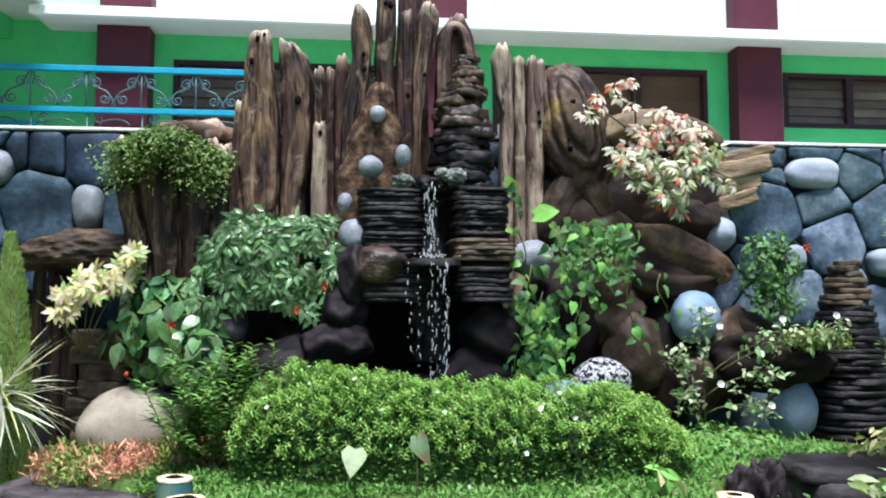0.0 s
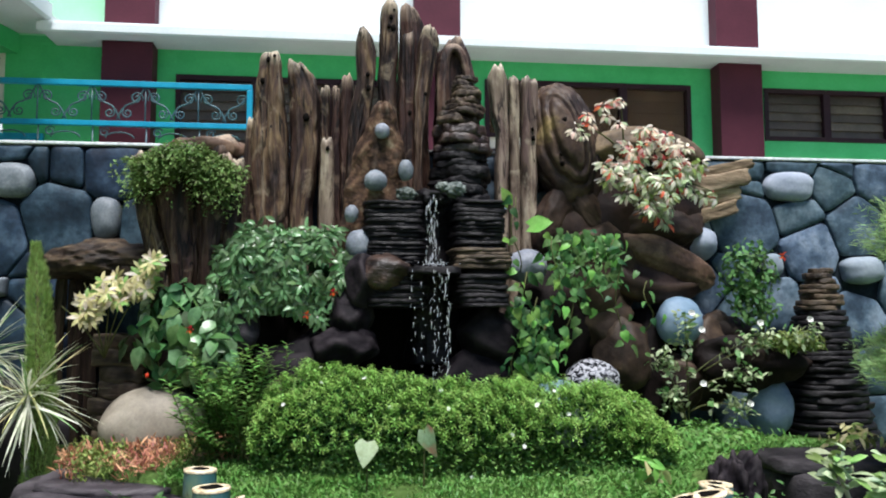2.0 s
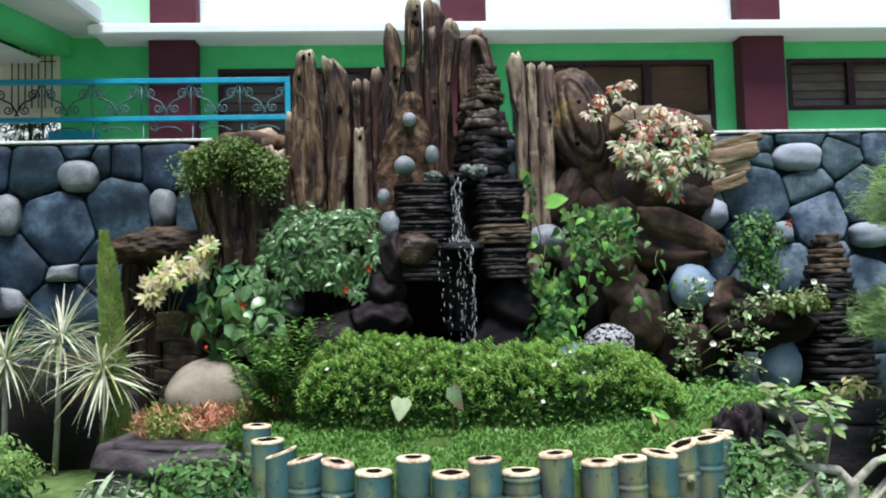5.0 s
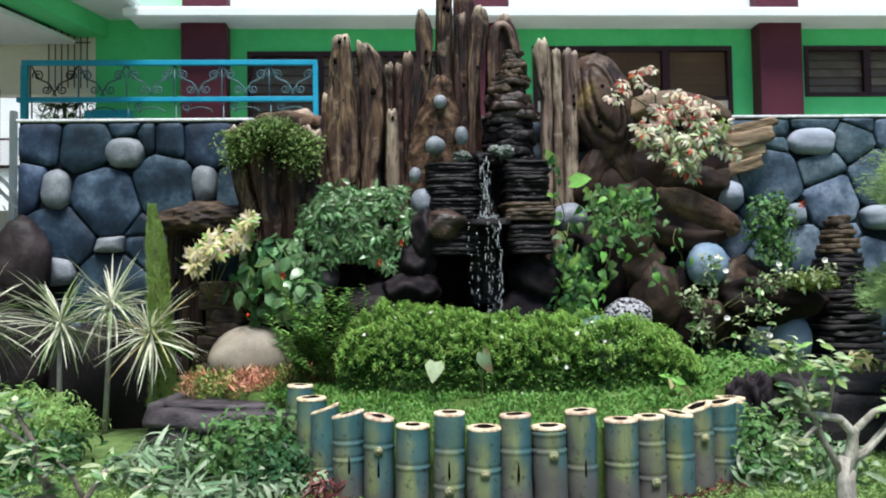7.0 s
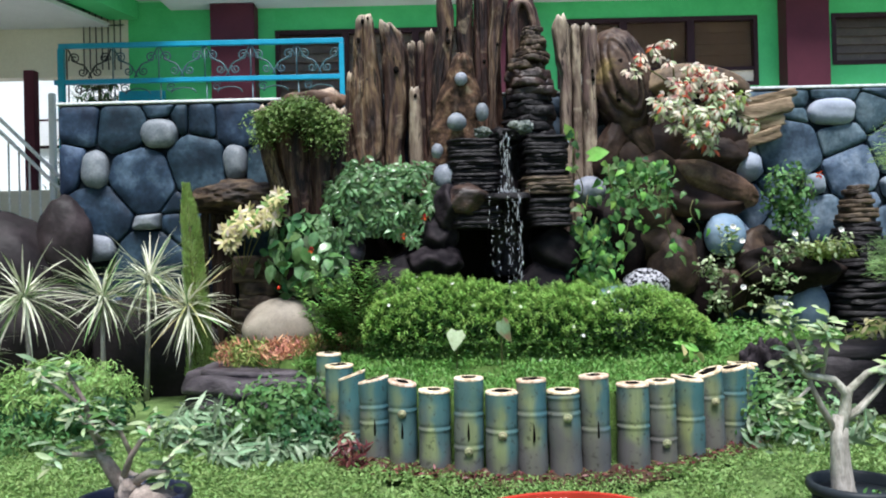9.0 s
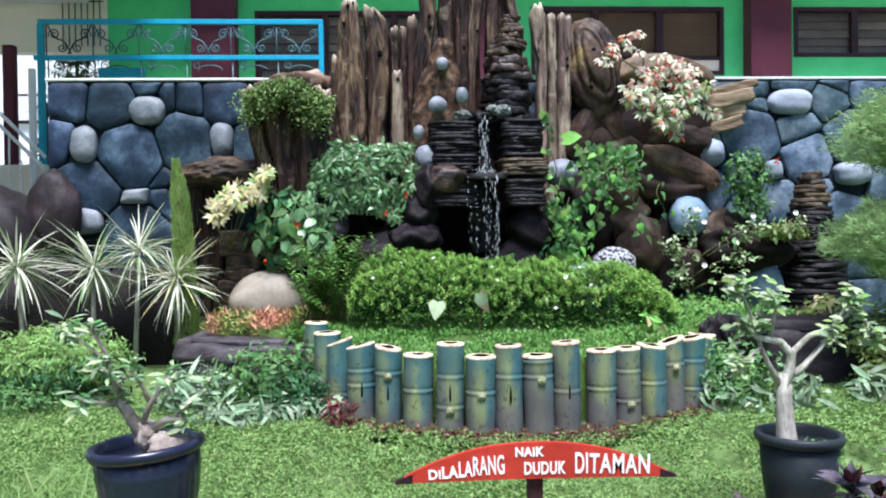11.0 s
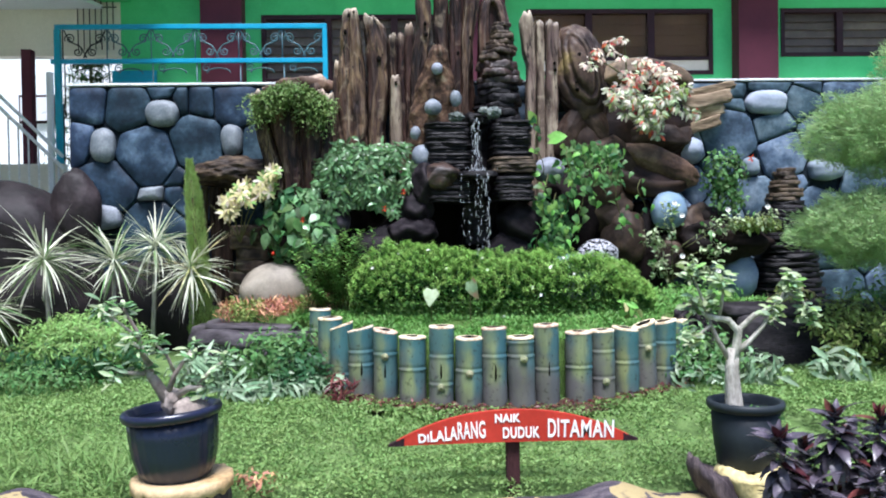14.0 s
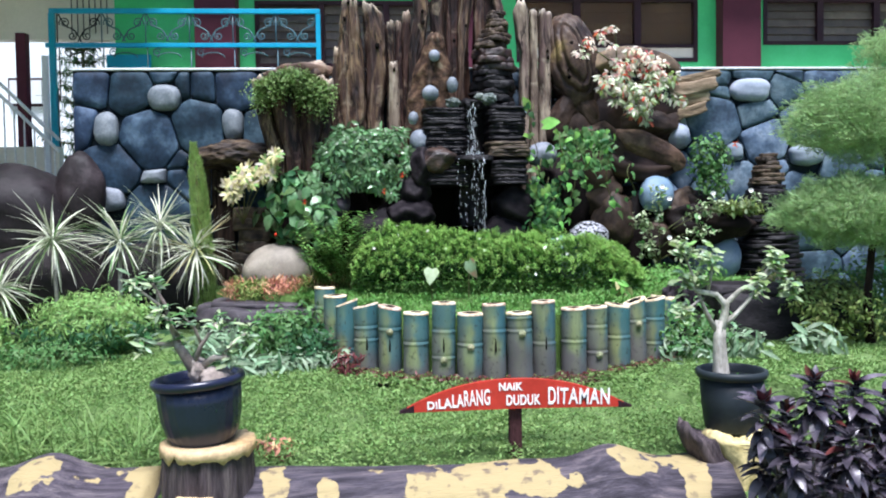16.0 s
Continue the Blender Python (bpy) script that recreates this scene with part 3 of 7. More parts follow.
def hewn(y, rows, d, seed, crack=.3, edge=.1, dome=.06, slope=0.0, seg=84, power=2.5, flat=True):
    """An upright worn log: rows give its height and its two sides; long winding cracks, hewn faces, a worn slanting top."""
    z0, z1 = rows[0][0], rows[-1][0]
    nz = max(30, int((z1 - z0) / .017))
    out = []
    for i in range(nz + 1):
        z = z0 + (z1 - z0) * i / nz
        a0, a1 = between(rows, z)
        cx, w = (a0 + a1) / 2 + .006 * noise.noise(Vector((seed, z * 5, 2))), (a1 - a0) / 2
        late = max(0.0, (z - (z1 - dome)) / dome)
        k = 1 - (.2 + .14 * noise.noise(Vector((seed * 5, 3, 1)))) * late ** 2 if flat else math.sqrt(max(.03, 1 - .95 * late ** 2))
        row = []
        for j in range(seg):
            a = 2 * math.pi * j / seg
            c, s = math.cos(a), math.sin(a)
            q = (abs(c) ** power + abs(s) ** power) ** (-1 / power)
            n1 = noise.noise(Vector((c * 1.15 + seed * 3, s * 1.15, z * .8 + seed)))
            q *= 1 - .1 * max(0.0, math.cos(2.5 * (a - seed) + z)) ** 3
            n2 = noise.noise(Vector((c * 2.2 - seed * 2, s * 2.2 + 5, z * 1.7 + seed)))
            deep = math.exp(-(n1 / .07) ** 2) * max(0, .5 + 1.4 * noise.noise(Vector((z * 2.2, seed * 9, c)))) + .35 * math.exp(-(n2 / .05) ** 2) * (s < .2)
            lump = .9 * n2 + .55 * fbm((c * 1.6 + seed, s * 1.6, z * 6.5), 3)
            r = q * k * (1 + edge * lump - crack * min(1.0, deep) * .5 * (1 - .7 * late))
            zz = z + late * (slope * c * w + .03 * noise.noise(Vector((c * 1.1 + seed * 4, s * 1.1, 9))) + .012 * noise.noise(Vector((c * 4 + seed, s * 4, 3))))
            row.append(Vector((cx + c * r * w, y + s * r * d / 2, zz)))
        out.append(row)
    if flat:  # a worn, slightly hollow cut
        rim = list(out[-1])
        mid = sum(rim, Vector()) / seg
        for k, dz in ((.86, .006), (.6, -.004), (.3, -.012)):
            out.append([mid + (p - mid) * k + Vector((0, 0, dz + .006 * noise.noise(p * 40))) for p in rim])
    return rings(out)


def tier(x, y, z, w, d, h, seed, rough=.2, seg=72):
    """One carved course of a rock stack: a broken, undercut stone."""
    rng = random.Random(int(seed * 1000))
    turn = rng.uniform(0, 6.28)
    sides = [(turn + 6.2832 * (k + rng.uniform(-.3, .3)) / 8, rng.uniform(.8, .98)) for k in range(8)]
    rows = []
    for k, zz in ((.84, -.12), (.95, -.02), (.99, .1), (1.0, .35), (.985, .68), (.95, .88), (.86, 1.0), (.68, 1.06)):
        row = []
        for j in range(seg):
            a = 2 * math.pi * j / seg
            c, s = math.cos(a), math.sin(a)
            n1 = noise.noise(Vector((c * 1.1 + seed * 3, s * 1.1, seed)))
            r = min([1.1] + [lim / math.cos(a - b) for b, lim in sides if math.cos(a - b) > .3])
            r *= k * (1 + rough * .5 * n1 + .45 * rough * fbm((c * 3.5 + seed, s * 3.5, zz * 1.6 + seed), 4))
            row.append(Vector((x + r * c * w / 2, y + r * s * d / 2, z + h * (zz + .3 * n1 + .16 * noise.noise(Vector((c * 5, s * 5, seed)))))))
        rows.append(row)
    return rings(rows)


def fold(points, radii, seed=0.0, wob=.3, n=26, seg=14):
    """A moulded ridge: a smooth rope through a few points, thickening and thinning."""
    p = [Vector(q) for q in points]
    pts, rad = [], []
    for i in range(n):
        u = i / (n - 1) * (len(p) - 1)
        k = min(len(p) - 2, int(u))
        t = u - k
        a, b, c, d = p[max(0, k - 1)], p[k], p[k + 1], p[min(len(p) - 1, k + 2)]
        pts.append(.5 * ((2 * b) + (c - a) * t + (2 * a - 5 * b + 4 * c - d) * t * t + (3 * b - a - 3 * c + d) * t ** 3))
        rad.append(radii[k] + (radii[k + 1] - radii[k]) * t)
    return tube(pts, rad, seg, wob, seed)



# ---- leaves ----
def leaf(length, width, fold=0.25, droop=0.3, rows=4, shape=0.45, heart=0.0):
    """A leaf blade along +y from its stalk, folded on its midrib and drooping to the tip."""
    if rows == 1:  # a plain kite, folded on its midrib
        return [(0, 0, 0), (-width / 2, length * .45, fold * width / 2), (0, length, -droop * length), (width / 2, length * .45, fold * width / 2)], [[0, 2, 1], [0, 3, 2]]
    verts, faces = [], []
    for i in range(rows + 1):
        t = i / rows
        w = width / 2 * max(0.03, (math.sin(math.pi * min(1, t ** (0.5 + shape)))) ** 0.8) if i < rows else 0.0
        if heart and i == 0:
            w = width * 0.28
        y = length * (t - (heart * 0.22 if i == 0 else 0))
        z = -droop * length * t * t
        verts += [(-w, y, z + fold * w), (0, length * t, z), (w, y, z + fold * w)]
    for i in range(rows):
        a, b = i * 3, i * 3 + 3
        faces += [[a, a + 1, b + 1, b], [a + 1, a + 2, b + 2, b + 1]]
    return verts, faces


def turned(p, d, roll=0.0, size=1.0, face=None):
    """A pose at p whose +y points along d; face: the way that the blade's upper side looks."""
    d = Vector(d).normalized()
    if face is not None:
        z = Vector(face)
        z = (z - d * z.dot(d)).normalized()
        x = d.cross(z)
        return Matrix.Translation(p) @ Matrix((x, d, z)).transposed().to_4x4() @ Matrix.Rotation(roll, 4, "Y") @ Matrix.Diagonal((size, size, size, 1))
    q = d.to_track_quat("Y", "Z")
    return Matrix.Translation(p) @ q.to_matrix().to_4x4() @ Matrix.Rotation(roll, 4, "Y") @ Matrix.Diagonal((size, size, size, 1))


def bulk(name, shape, poses, material):
    """Many like pieces in one mesh."""
    v = np.array([tuple(p) for p in shape[0]])
    v = np.c_[v, np.ones(len(v))]
    ms = np.array([[list(r) for r in m] for m in poses])
    pts = np.einsum("nij,kj->nki", ms[:, :3, :], v).reshape(-1, 3)
    k = len(v)
    base = [tuple(f) for f in shape[1]]
    faces = [tuple(i + n * k for i in f) for n in range(len(poses)) for f in base]
    me = bpy.data.meshes.new(name)
    me.from_pydata(pts.tolist(), [], faces)
    me.polygons.foreach_set("use_smooth", [True] * len(me.polygons))
    me.materials.append(material)
    return me


def leaf_parts(parent, name, shape, poses, materials):
    """Leaves that one could pick: objects of their own on shared meshes."""
    meshes = [mesh(name, *shape, m) for m in materials]
    rng = random.Random(len(poses) + len(name))
    for p in poses:
        part(name, rng.choice(meshes), None, parent, at=p)


def in_ball(rng, hollow=0.0):
    while True:
        p = Vector((rng.uniform(-1, 1), rng.uniform(-1, 1), rng.uniform(-1, 1)))
        if hollow <= p.length <= 1:
            return p


# ---- the ground ----
def ground_height(x, y):
    steps = ((-60, -0.64), (1.4, -0.64), (1.64, -0.34), (1.77, -0.185), (2.3, -0.06), (2.75, 0.0), (4.0, 0.05), (6.0, 0.05), (90, 0.05))
    z = 0.05
    for (a, za), (b, zb) in zip(steps, steps[1:]):
        if a <= y < b:
            z = za + (zb - za) * (y - a) / (b - a)
    return z + 0.012 * noise.noise(Vector((x * 2.1, y * 2.1, 0)))


def grid_lines(lo, hi, fine0, fine1, step, coarse):
    out, v = [], lo
    while v < hi:
        out.append(v)
        v += step if fine0 <= v < fine1 else coarse
    return out + [hi]


xs, ys = grid_lines(-60, 60, -4.5, 4.5, 0.15, 3.0), grid_lines(-60, 90, 0.6, 4.5, 0.1, 3.0)
verts = [(x, y, ground_height(x, y)) for y in ys for x in xs]
faces = [[j * len(xs) + i, j * len(xs) + i + 1, (j + 1) * len(xs) + i + 1, (j + 1) * len(xs) + i] for j in range(len(ys) - 1) for i in range(len(xs) - 1)]
ground = new("ground", mesh("ground", verts, faces, M["ground"]))
tagged(ground, "sloping grassy garden ground with dark soil", "ground", kind="structure")

# the raised lawn behind the bamboo
CX, CY, RA, RB = 0.43, 3.72, 1.27, 1.03


def bed_height(x, y):
    return 0.345 + 0.075 * max(0, min(1, (y - 2.9) / 1.2)) + 0.012 * noise.noise(Vector((x * 3, y * 3, 4)))


def bed_edge(a):
    """Outline of the bed: the bamboo's arc in front, straight back to the wall behind."""
    c, s = math.cos(a), math.sin(a)
    k = 0.93
    x, y = CX + RA * k * c, CY + RB * k * s
    return Vector((x, y, 0))


rows = []
arc = [math.pi + math.pi * i / 48 for i in range(49)]
outline = [bed_edge(a) for a in arc] + [Vector((1.98, 3.78, 0)), Vector((2.15, 4.1, 0)), Vector((2.9, 4.2, 0)), Vector((2.95, 5.13, 0)), Vector((0.5, 5.13, 0)), Vector((-1.95, 5.13, 0)), Vector((-1.7, 4.5, 0)), Vector((-1.3, 4.05, 0))]
mid = Vector((0.43, 4.1, 0))
for k in [1 - i / 16 for i in range(17)]:
    rows.append([Vector((p.x, p.y, bed_height(p.x, p.y))) for p in (mid.lerp(q, k) if k > 0 else mid + (q - mid) * 0.01 for q in outline)])
skirt = [[Vector((p.x, p.y, -0.05)) for p in rows[0]]]
bed = new("raised_lawn", mesh("raised_lawn", *rings(skirt + rows, cap0=False), M["turf_soil"]))
tagged(bed, "raised lawn terrace of green turf behind bamboo edging", "lawn", kind="structure")

# ---- the stone wall ----
WY, WTOP, WX0, WX1 = 5.14, 2.33, -3.03, 4.36
wall = thing("stone_wall", (0.6, WY, 0.0), "blue-grey boulder retaining wall with dark recessed joints", "wall", kind="structure")
part("wall_core", box(WX0, WX1, WY, WY + 0.22, 0, WTOP - 0.025), M["mortar"], wall, "dark mortar core")
part("wall_cap", box(WX0 - 0.01, WX1 + 0.02, WY - 0.045, WY + 0.24, WTOP - 0.022, WTOP - 0.002, 0.004), M["cap"], wall, "white painted coping")
LEFT_STONES = [(-2.86, 2.17, .15), (-2.52, 2.13, .2), (-2.27, 2.25, .1), (-2.24, 2.07, .15), (-2.09, 2.14, .08), (-1.9, 2.14, .12),
               (-1.62, 2.15, .19), (-2.93, 1.85, .09), (-2.75, 1.8, .1), (-2.38, 1.7, .27), (-1.97, 1.82, .24), (-1.65, 1.83, .09),
               (-1.46, 1.82, .1), (-2.68, 1.45, .23), (-2.35, 1.35, .11), (-2.16, 1.54, .09), (-2.15, 1.34, .09), (-2.74, 1.18, .12),
               (-2.35, 1.1, .24), (-1.9, 1.4, .16)]
RIGHT_STONES = [(3.09, 2.3, .19), (3.44, 2.29, .11), (3.88, 2.25, .3), (3.07, 2.12, .19), (3.38, 2.13, .15), (3.11, 1.92, .18),
                (2.77, 2.26, .09), (2.77, 2.06, .08), (2.72, 1.82, .25), (3.21, 1.66, .21), (3.58, 1.81, .22), (3.6, 1.52, .15),
                (2.4, 1.71, .11), (2.59, 1.52, .13), (2.91, 1.55, .09), (2.44, 1.41, .14), (2.17, 1.17, .16), (2.94, 1.33, .13),
                (3.28, 1.36, .1), (4.0, 1.8, .22), (3.95, 1.41, .19)]
PALE = {(-2.24, 2.07), (-2.75, 1.8), (-1.65, 1.83), (3.07, 2.12), (3.6, 1.52), (2.4, 1.71), (2.91, 1.55)}
OVALS = {(-2.24, 2.07): (.14, .115), (-2.75, 1.8): (.1, .15), (-1.65, 1.83): (.092, .14), (3.07, 2.12): (.185, .105), (3.6, 1.52): (.16, .1), (2.91, 1.55): (.08, .085), (-2.74, 1.18): (.13, .11)}
PALE_BLUE = {(2.17, 1.17), (-2.74, 1.18), (-2.35, 1.35)}
rng = random.Random(5)
stones = LEFT_STONES + RIGHT_STONES
x = WX0 + 0.15
while x < WX1:  # the lower courses and what the fountain hides
    for z in (0.15, 0.5, 0.85, 1.2, 1.55, 1.9, 2.2):
        p = (x + rng.uniform(-.1, .1), z + rng.uniform(-.07, .07), rng.uniform(.13, .2))
        if all((p[0] - s[0]) ** 2 + (p[1] - s[1]) ** 2 > (p[2] + s[2]) ** 2 * 0.72 for s in stones):
            stones.append(p)
    x += 0.34


def cell(i):
    """The stone's share of the wall, cut off halfway to each neighbour."""
    cx, cz, r = stones[i]
    poly = [(WX0, 0.02), (WX1, 0.02), (WX1, WTOP - 0.03), (WX0, WTOP - 0.03)]
    for j, (ox, oz, q) in enumerate(stones):
        if j == i or abs(ox - cx) > 1.2 or abs(oz - cz) > 1.2:
            continue
        nx, nz = ox - cx, oz - cz
        dd = nx * nx + nz * nz
        lim = (dd + r * r - q * q) / 2
        out = []
        for k, (ax, az) in enumerate(poly):
            bx, bz = poly[(k + 1) % len(poly)]
            fa, fb = (ax - cx) * nx + (az - cz) * nz - lim, (bx - cx) * nx + (bz - cz) * nz - lim
            if fa <= 0:
                out.append((ax, az))
            if fa * fb < 0:
                t = fa / (fa - fb)
                out.append((ax + (bx - ax) * t, az + (bz - az) * t))
        poly = out
        if len(poly) < 3:
            return None
    return poly


def rounded(poly, inset):
    c = Vector((sum(p[0] for p in poly) / len(poly), sum(p[1] for p in poly) / len(poly)))
    pts = [Vector(p) for p in poly]
    out = []
    for p in pts:
        d = c - p
        out.append(p + d.normalized() * min(inset * 1.3, d.length * 0.5))
    for _ in range(3):
        nxt = []
        for k, p in enumerate(out):
            q = out[(k + 1) % len(out)]
            nxt += [p.lerp(q, 0.11), p.lerp(q, 0.89)]
        out = nxt
    return c, out


def wall_stone(i):
    poly = cell(i)
    if not poly:
        return
    key = stones[i][:2]
    pale = key in PALE or key in PALE_BLUE
    c, out = rounded(poly, 0.005)
    if key in OVALS:  # set stones with an outline of their own
        rx, rz = OVALS[key]
        c, n = Vector(key), len(out)
        out = []
        for k in range(n):
            a = 2 * math.pi * k / n
            q = (abs(math.cos(a)) ** 2.8 + abs(math.sin(a)) ** 2.8) ** (-1 / 2.8) * (1 + .1 * noise.noise(Vector((math.cos(a) * 1.3 + i, math.sin(a) * 1.3, 4))))
            out.append(c + Vector((rx * q * math.cos(a), rz * q * math.sin(a))))
    deep = 0.085 if pale else 0.04
    rows = []
    for k, h in ((1.0, -0.02), (0.998, 0.5), (0.985, 0.8), (0.94, 0.98), (0.6, 1.12), (0.25, 1.2)) if not pale else ((1.0, -0.02), (0.99, 0.35), (0.95, 0.65), (0.82, 0.9), (0.5, 1.08), (0.2, 1.12)):
        row = []
        for p in out:
            q = c.lerp(p, k)
            bumpy = 0.012 * fbm((q.x * 4 + i, q.y * 4, i), 3) if h > 0.3 else 0
            row.append(Vector((q.x, WY - deep * h - bumpy, q.y)))
        rows.append(row)
    # blue stones left of x = 0 take the shaded copy of the colour
    part("stone", rings(rows, cap0=False), M["stone_light" if key[0] > 0 else "pebble_grey"] if key in PALE else M["stone_pale_blue" if key[0] > 0 else "pebble_grey"] if key in PALE_BLUE else M["stone_shaded" if key[0] < 0 else "stone_blue"], wall)


for i in range(len(stones)):
    wall_stone(i)

# ---- the building behind ----
FY = 10.03
EYE = Vector((-.1, -.95, 1.1))


def set_nearer(ob, k, shift):
    """Scale a finished thing about a point in the garden, so that it stands nearer and smaller."""
    ob.location = EYE + (Vector(ob.location) - EYE) * k + Vector(shift)
    ob.scale = (k, k, k)



def facade(name, x0, x1, z0, z1, holes, material, label):
    """A wall with openings right through it."""
    ob = thing(name, ((x0 + x1) / 2, FY, z0), label, "wall", kind="structure")
    xs = sorted({x0, x1, *[h[0] for h in holes], *[h[1] for h in holes]})
    shapes = []
    for a, b in zip(xs, xs[1:]):
        cuts = sorted((h[2], h[3]) for h in holes if h[0] <= a and h[1] >= b)
        z = z0
        for c, d in cuts + [(z1, z1)]:
            if c > z:
                shapes.append(box(a, b, FY, FY + 0.2, z, c))
            z = d
    for sh in shapes:
        part("plaster_panel", sh, material, ob, smooth=False)
    return ob


WINDOWS = [(-2.2, 0.75, 3.2, 4.2, 3), (1.75, 4.59, 3.28, 4.27, 3), (5.64, 8.4, 3.54, 4.27, 3), (9.0, 11.4, 3.54, 4.27, 3)]
facade("wall_building", -4.25, 12.0, -.12, 4.52, [w[:4] for w in WINDOWS], M["green_wall"], "bright green painted building wall")
for k, (x0, x1, z0, z1, n) in enumerate(WINDOWS):
    win = thing(f"window_{k + 1}", ((x0 + x1) / 2, FY, z0), "dark framed window with brown tinted panes" if k == 1 else "dark framed louvre window with dusty glass slats", "window", kind="structure")
    t = 0.06
    part("frame", join(box(x0, x1, FY - 0.02, FY + 0.1, z1 - t, z1), box(x0, x1, FY - 0.02, FY + 0.1, z0, z0 + t),
                       box(x0, x0 + t, FY - 0.02, FY + 0.1, z0 + t, z1 - t), box(x1 - t, x1, FY - 0.02, FY + 0.1, z0 + t, z1 - t)), M["frame_dark"], win, smooth=False)
    for j in range(1, n):
        xm = x0 + (x1 - x0) * j / n
        part("mullion", box(xm - 0.05, xm + 0.05, FY - 0.015, FY + 0.1, z0 + t, z1 - t), M["frame_dark"], win, smooth=False)
    low = z0 + t
    if k == 1:  # the bottom lights of this window are pale
        part("lower_panel", box(x0 + t, x1 - t, FY + 0.02, FY + 0.05, z0 + t, z0 + 0.22), M["cream_wall"], win, "cream painted panel", smooth=False)
        part("transom", box(x0 + t, x1 - t, FY - 0.01, FY + 0.08, z0 + 0.22, z0 + 0.27), M["frame_dark"], win, smooth=False)
        low = z0 + 0.27
    slats = round((z1 - t - low) / 0.13)
    for j in range(n):
        a, b = x0 + (x1 - x0) * j / n + 0.05, x0 + (x1 - x0) * (j + 1) / n - 0.05
        if k == 1:  # plain tinted panes here
            part("pane", box(a, b, FY + .05, FY + .058, low, z1 - t), M["glass_pane"], win, "brown tinted glass pane", smooth=False).visible_shadow = False
            for q in range(4):
                za = low + (q + .06) * (z1 - t - low) / 4
                part("blind_slat", moved(box(-(b - a) / 2, (b - a) / 2, -.004, .004, -.086, .086, .002), pose((a + b) / 2, FY + .11, za + .09, -10)), M["glass_brown"], win, "tan blind slat", smooth=False)
            continue
        for s in range(slats):
            zc = low + (s + 0.5) * (z1 - t - low) / slats
            sh = moved(box(-(b - a) / 2, (b - a) / 2, -0.006, 0.006, -0.072, 0.072, 0.003), pose((a + b) / 2, FY + 0.06, zc, -14))
            part("louvre", sh, M["louvre"], win, smooth=False)
    # flat sheet; the unlit room's shade is put into its near-black colour
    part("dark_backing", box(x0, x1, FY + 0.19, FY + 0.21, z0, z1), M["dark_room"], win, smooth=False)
PILLARS = [-2.73, 1.1, 5.18, 9.0]
for px in PILLARS:
    p = thing("pillar", (px, FY - 0.14, -.12), "maroon painted square pillar on the building front", "pillar", "building pillars", "structure")
    part("shaft", box(px - 0.3, px + 0.3, FY - 0.28, FY - 0.003, -.12, 4.515, 0.008), M["maroon"], p, smooth=False)
    part("upper_shaft", box(px - 0.3, px + 0.3, FY - 0.22, FY + 0.02, 4.64, 7.5, 0.008), M["maroon"], p, smooth=False)
canopy = thing("canopy", (2, 9.7, 4.52), "white concrete canopy slab over the windows", "canopy", kind="structure")
part("soffit_slab", box(-3.65, 12, 9.47, FY + 0.3, 4.52, 4.6), M["soffit"], canopy, smooth=False)
part("fascia", box(-3.67, 12, 9.4, 9.47, 4.5, 4.6, 0.006), M["white_wall"], canopy, smooth=False)
part("roof_top", box(-3.65, 12, 9.47, FY + 0.3, 4.6, 4.64), M["white_wall"], canopy, smooth=False)
upper = thing("wall_upper", (2, FY, 4.64), "white painted upper storey wall", "wall", kind="structure")
part("white_plaster", box(-2.43, 12, FY, FY + 0.2, 4.64, 8.0), M["white_wall"], upper, smooth=False)
part("green_band", box(-5.2, -3.5, FY, FY + .2, 4.52, 4.64), M["green_wall"], upper, "bright green plaster", smooth=False)
part("mint_plaster", box(-5.2, -2.43, FY, FY + 0.2, 4.64, 8.0), M["mint_wall"], upper, "pale green plaster", smooth=False)
part("back", box(-5.2, 12, 13.0, 13.2, 0, 8), M["cream_wall"], upper, smooth=False)
part("roof", box(-5.2, 12, FY, 13.2, 8.0, 8.15), M["soffit"], upper, smooth=False)
# pale floor hidden behind the wall, added to bounce light onto the facade
terrace = new("terrace_floor", mesh("terrace_floor", *box(WX0 + .05, 10.8, WY + .23, 8.72, 1.9, 2.1), M["paving_pale"], False))
tagged(terrace, "unseen pale concrete terrace that bounces light onto the building", "pavement", kind="structure")
# added pale slab that reflects light up to the porch soffit
yard = new("yard_pavement", mesh("yard_pavement", *box(-14, WX0 - .02, 4.8, 12.5, .0, .09), M["yard"], False))
tagged(yard, "light concrete yard added to bounce light under the porch", "pavement", kind="structure")
# side wing: porch roof, green beam and cream wall
wing = thing("side_wing", (-6, 9, 0), "cream and green side wing with a porch roof", "building", kind="structure")


def skewed(shape, k):
    return [Vector((v[0] - k * (FY - v[1]), v[1], v[2])) for v in shape[0]], shape[1]


part("porch_roof", skewed(box(-9.5, -3.5, 4.0, FY - 0.003, 4.66, 4.74), .1), M["soffit"], wing, "grey porch soffit", smooth=False)
part("porch_fascia", skewed(box(-3.5, -3.42, 4.0, 9.39, 4.62, 4.8, 0.006), .1), M["white_wall"], wing, "white roof edge", smooth=False)
part("beam", skewed(box(-4.5, -4.1, 4.5, FY - 0.003, 4.4, 4.655), .27), M["green_wall"], wing, "green painted beam", smooth=False)
part("cream_wall", box(-9.5, -4.255, FY + .003, FY + 0.2, 3.62, 4.655), M["cream_wall"], wing, smooth=False)
part("inner_ceiling", skewed(box(-9.5, -4.5, 4.0, FY - .004, 4.3, 4.36), .27), M["soffit"], wing, smooth=False)
part("maroon_post", box(-5.46, -5.32, 9.5, 9.64, 0, 3.6, .01), M["maroon"], wing, "maroon square post", smooth=False)
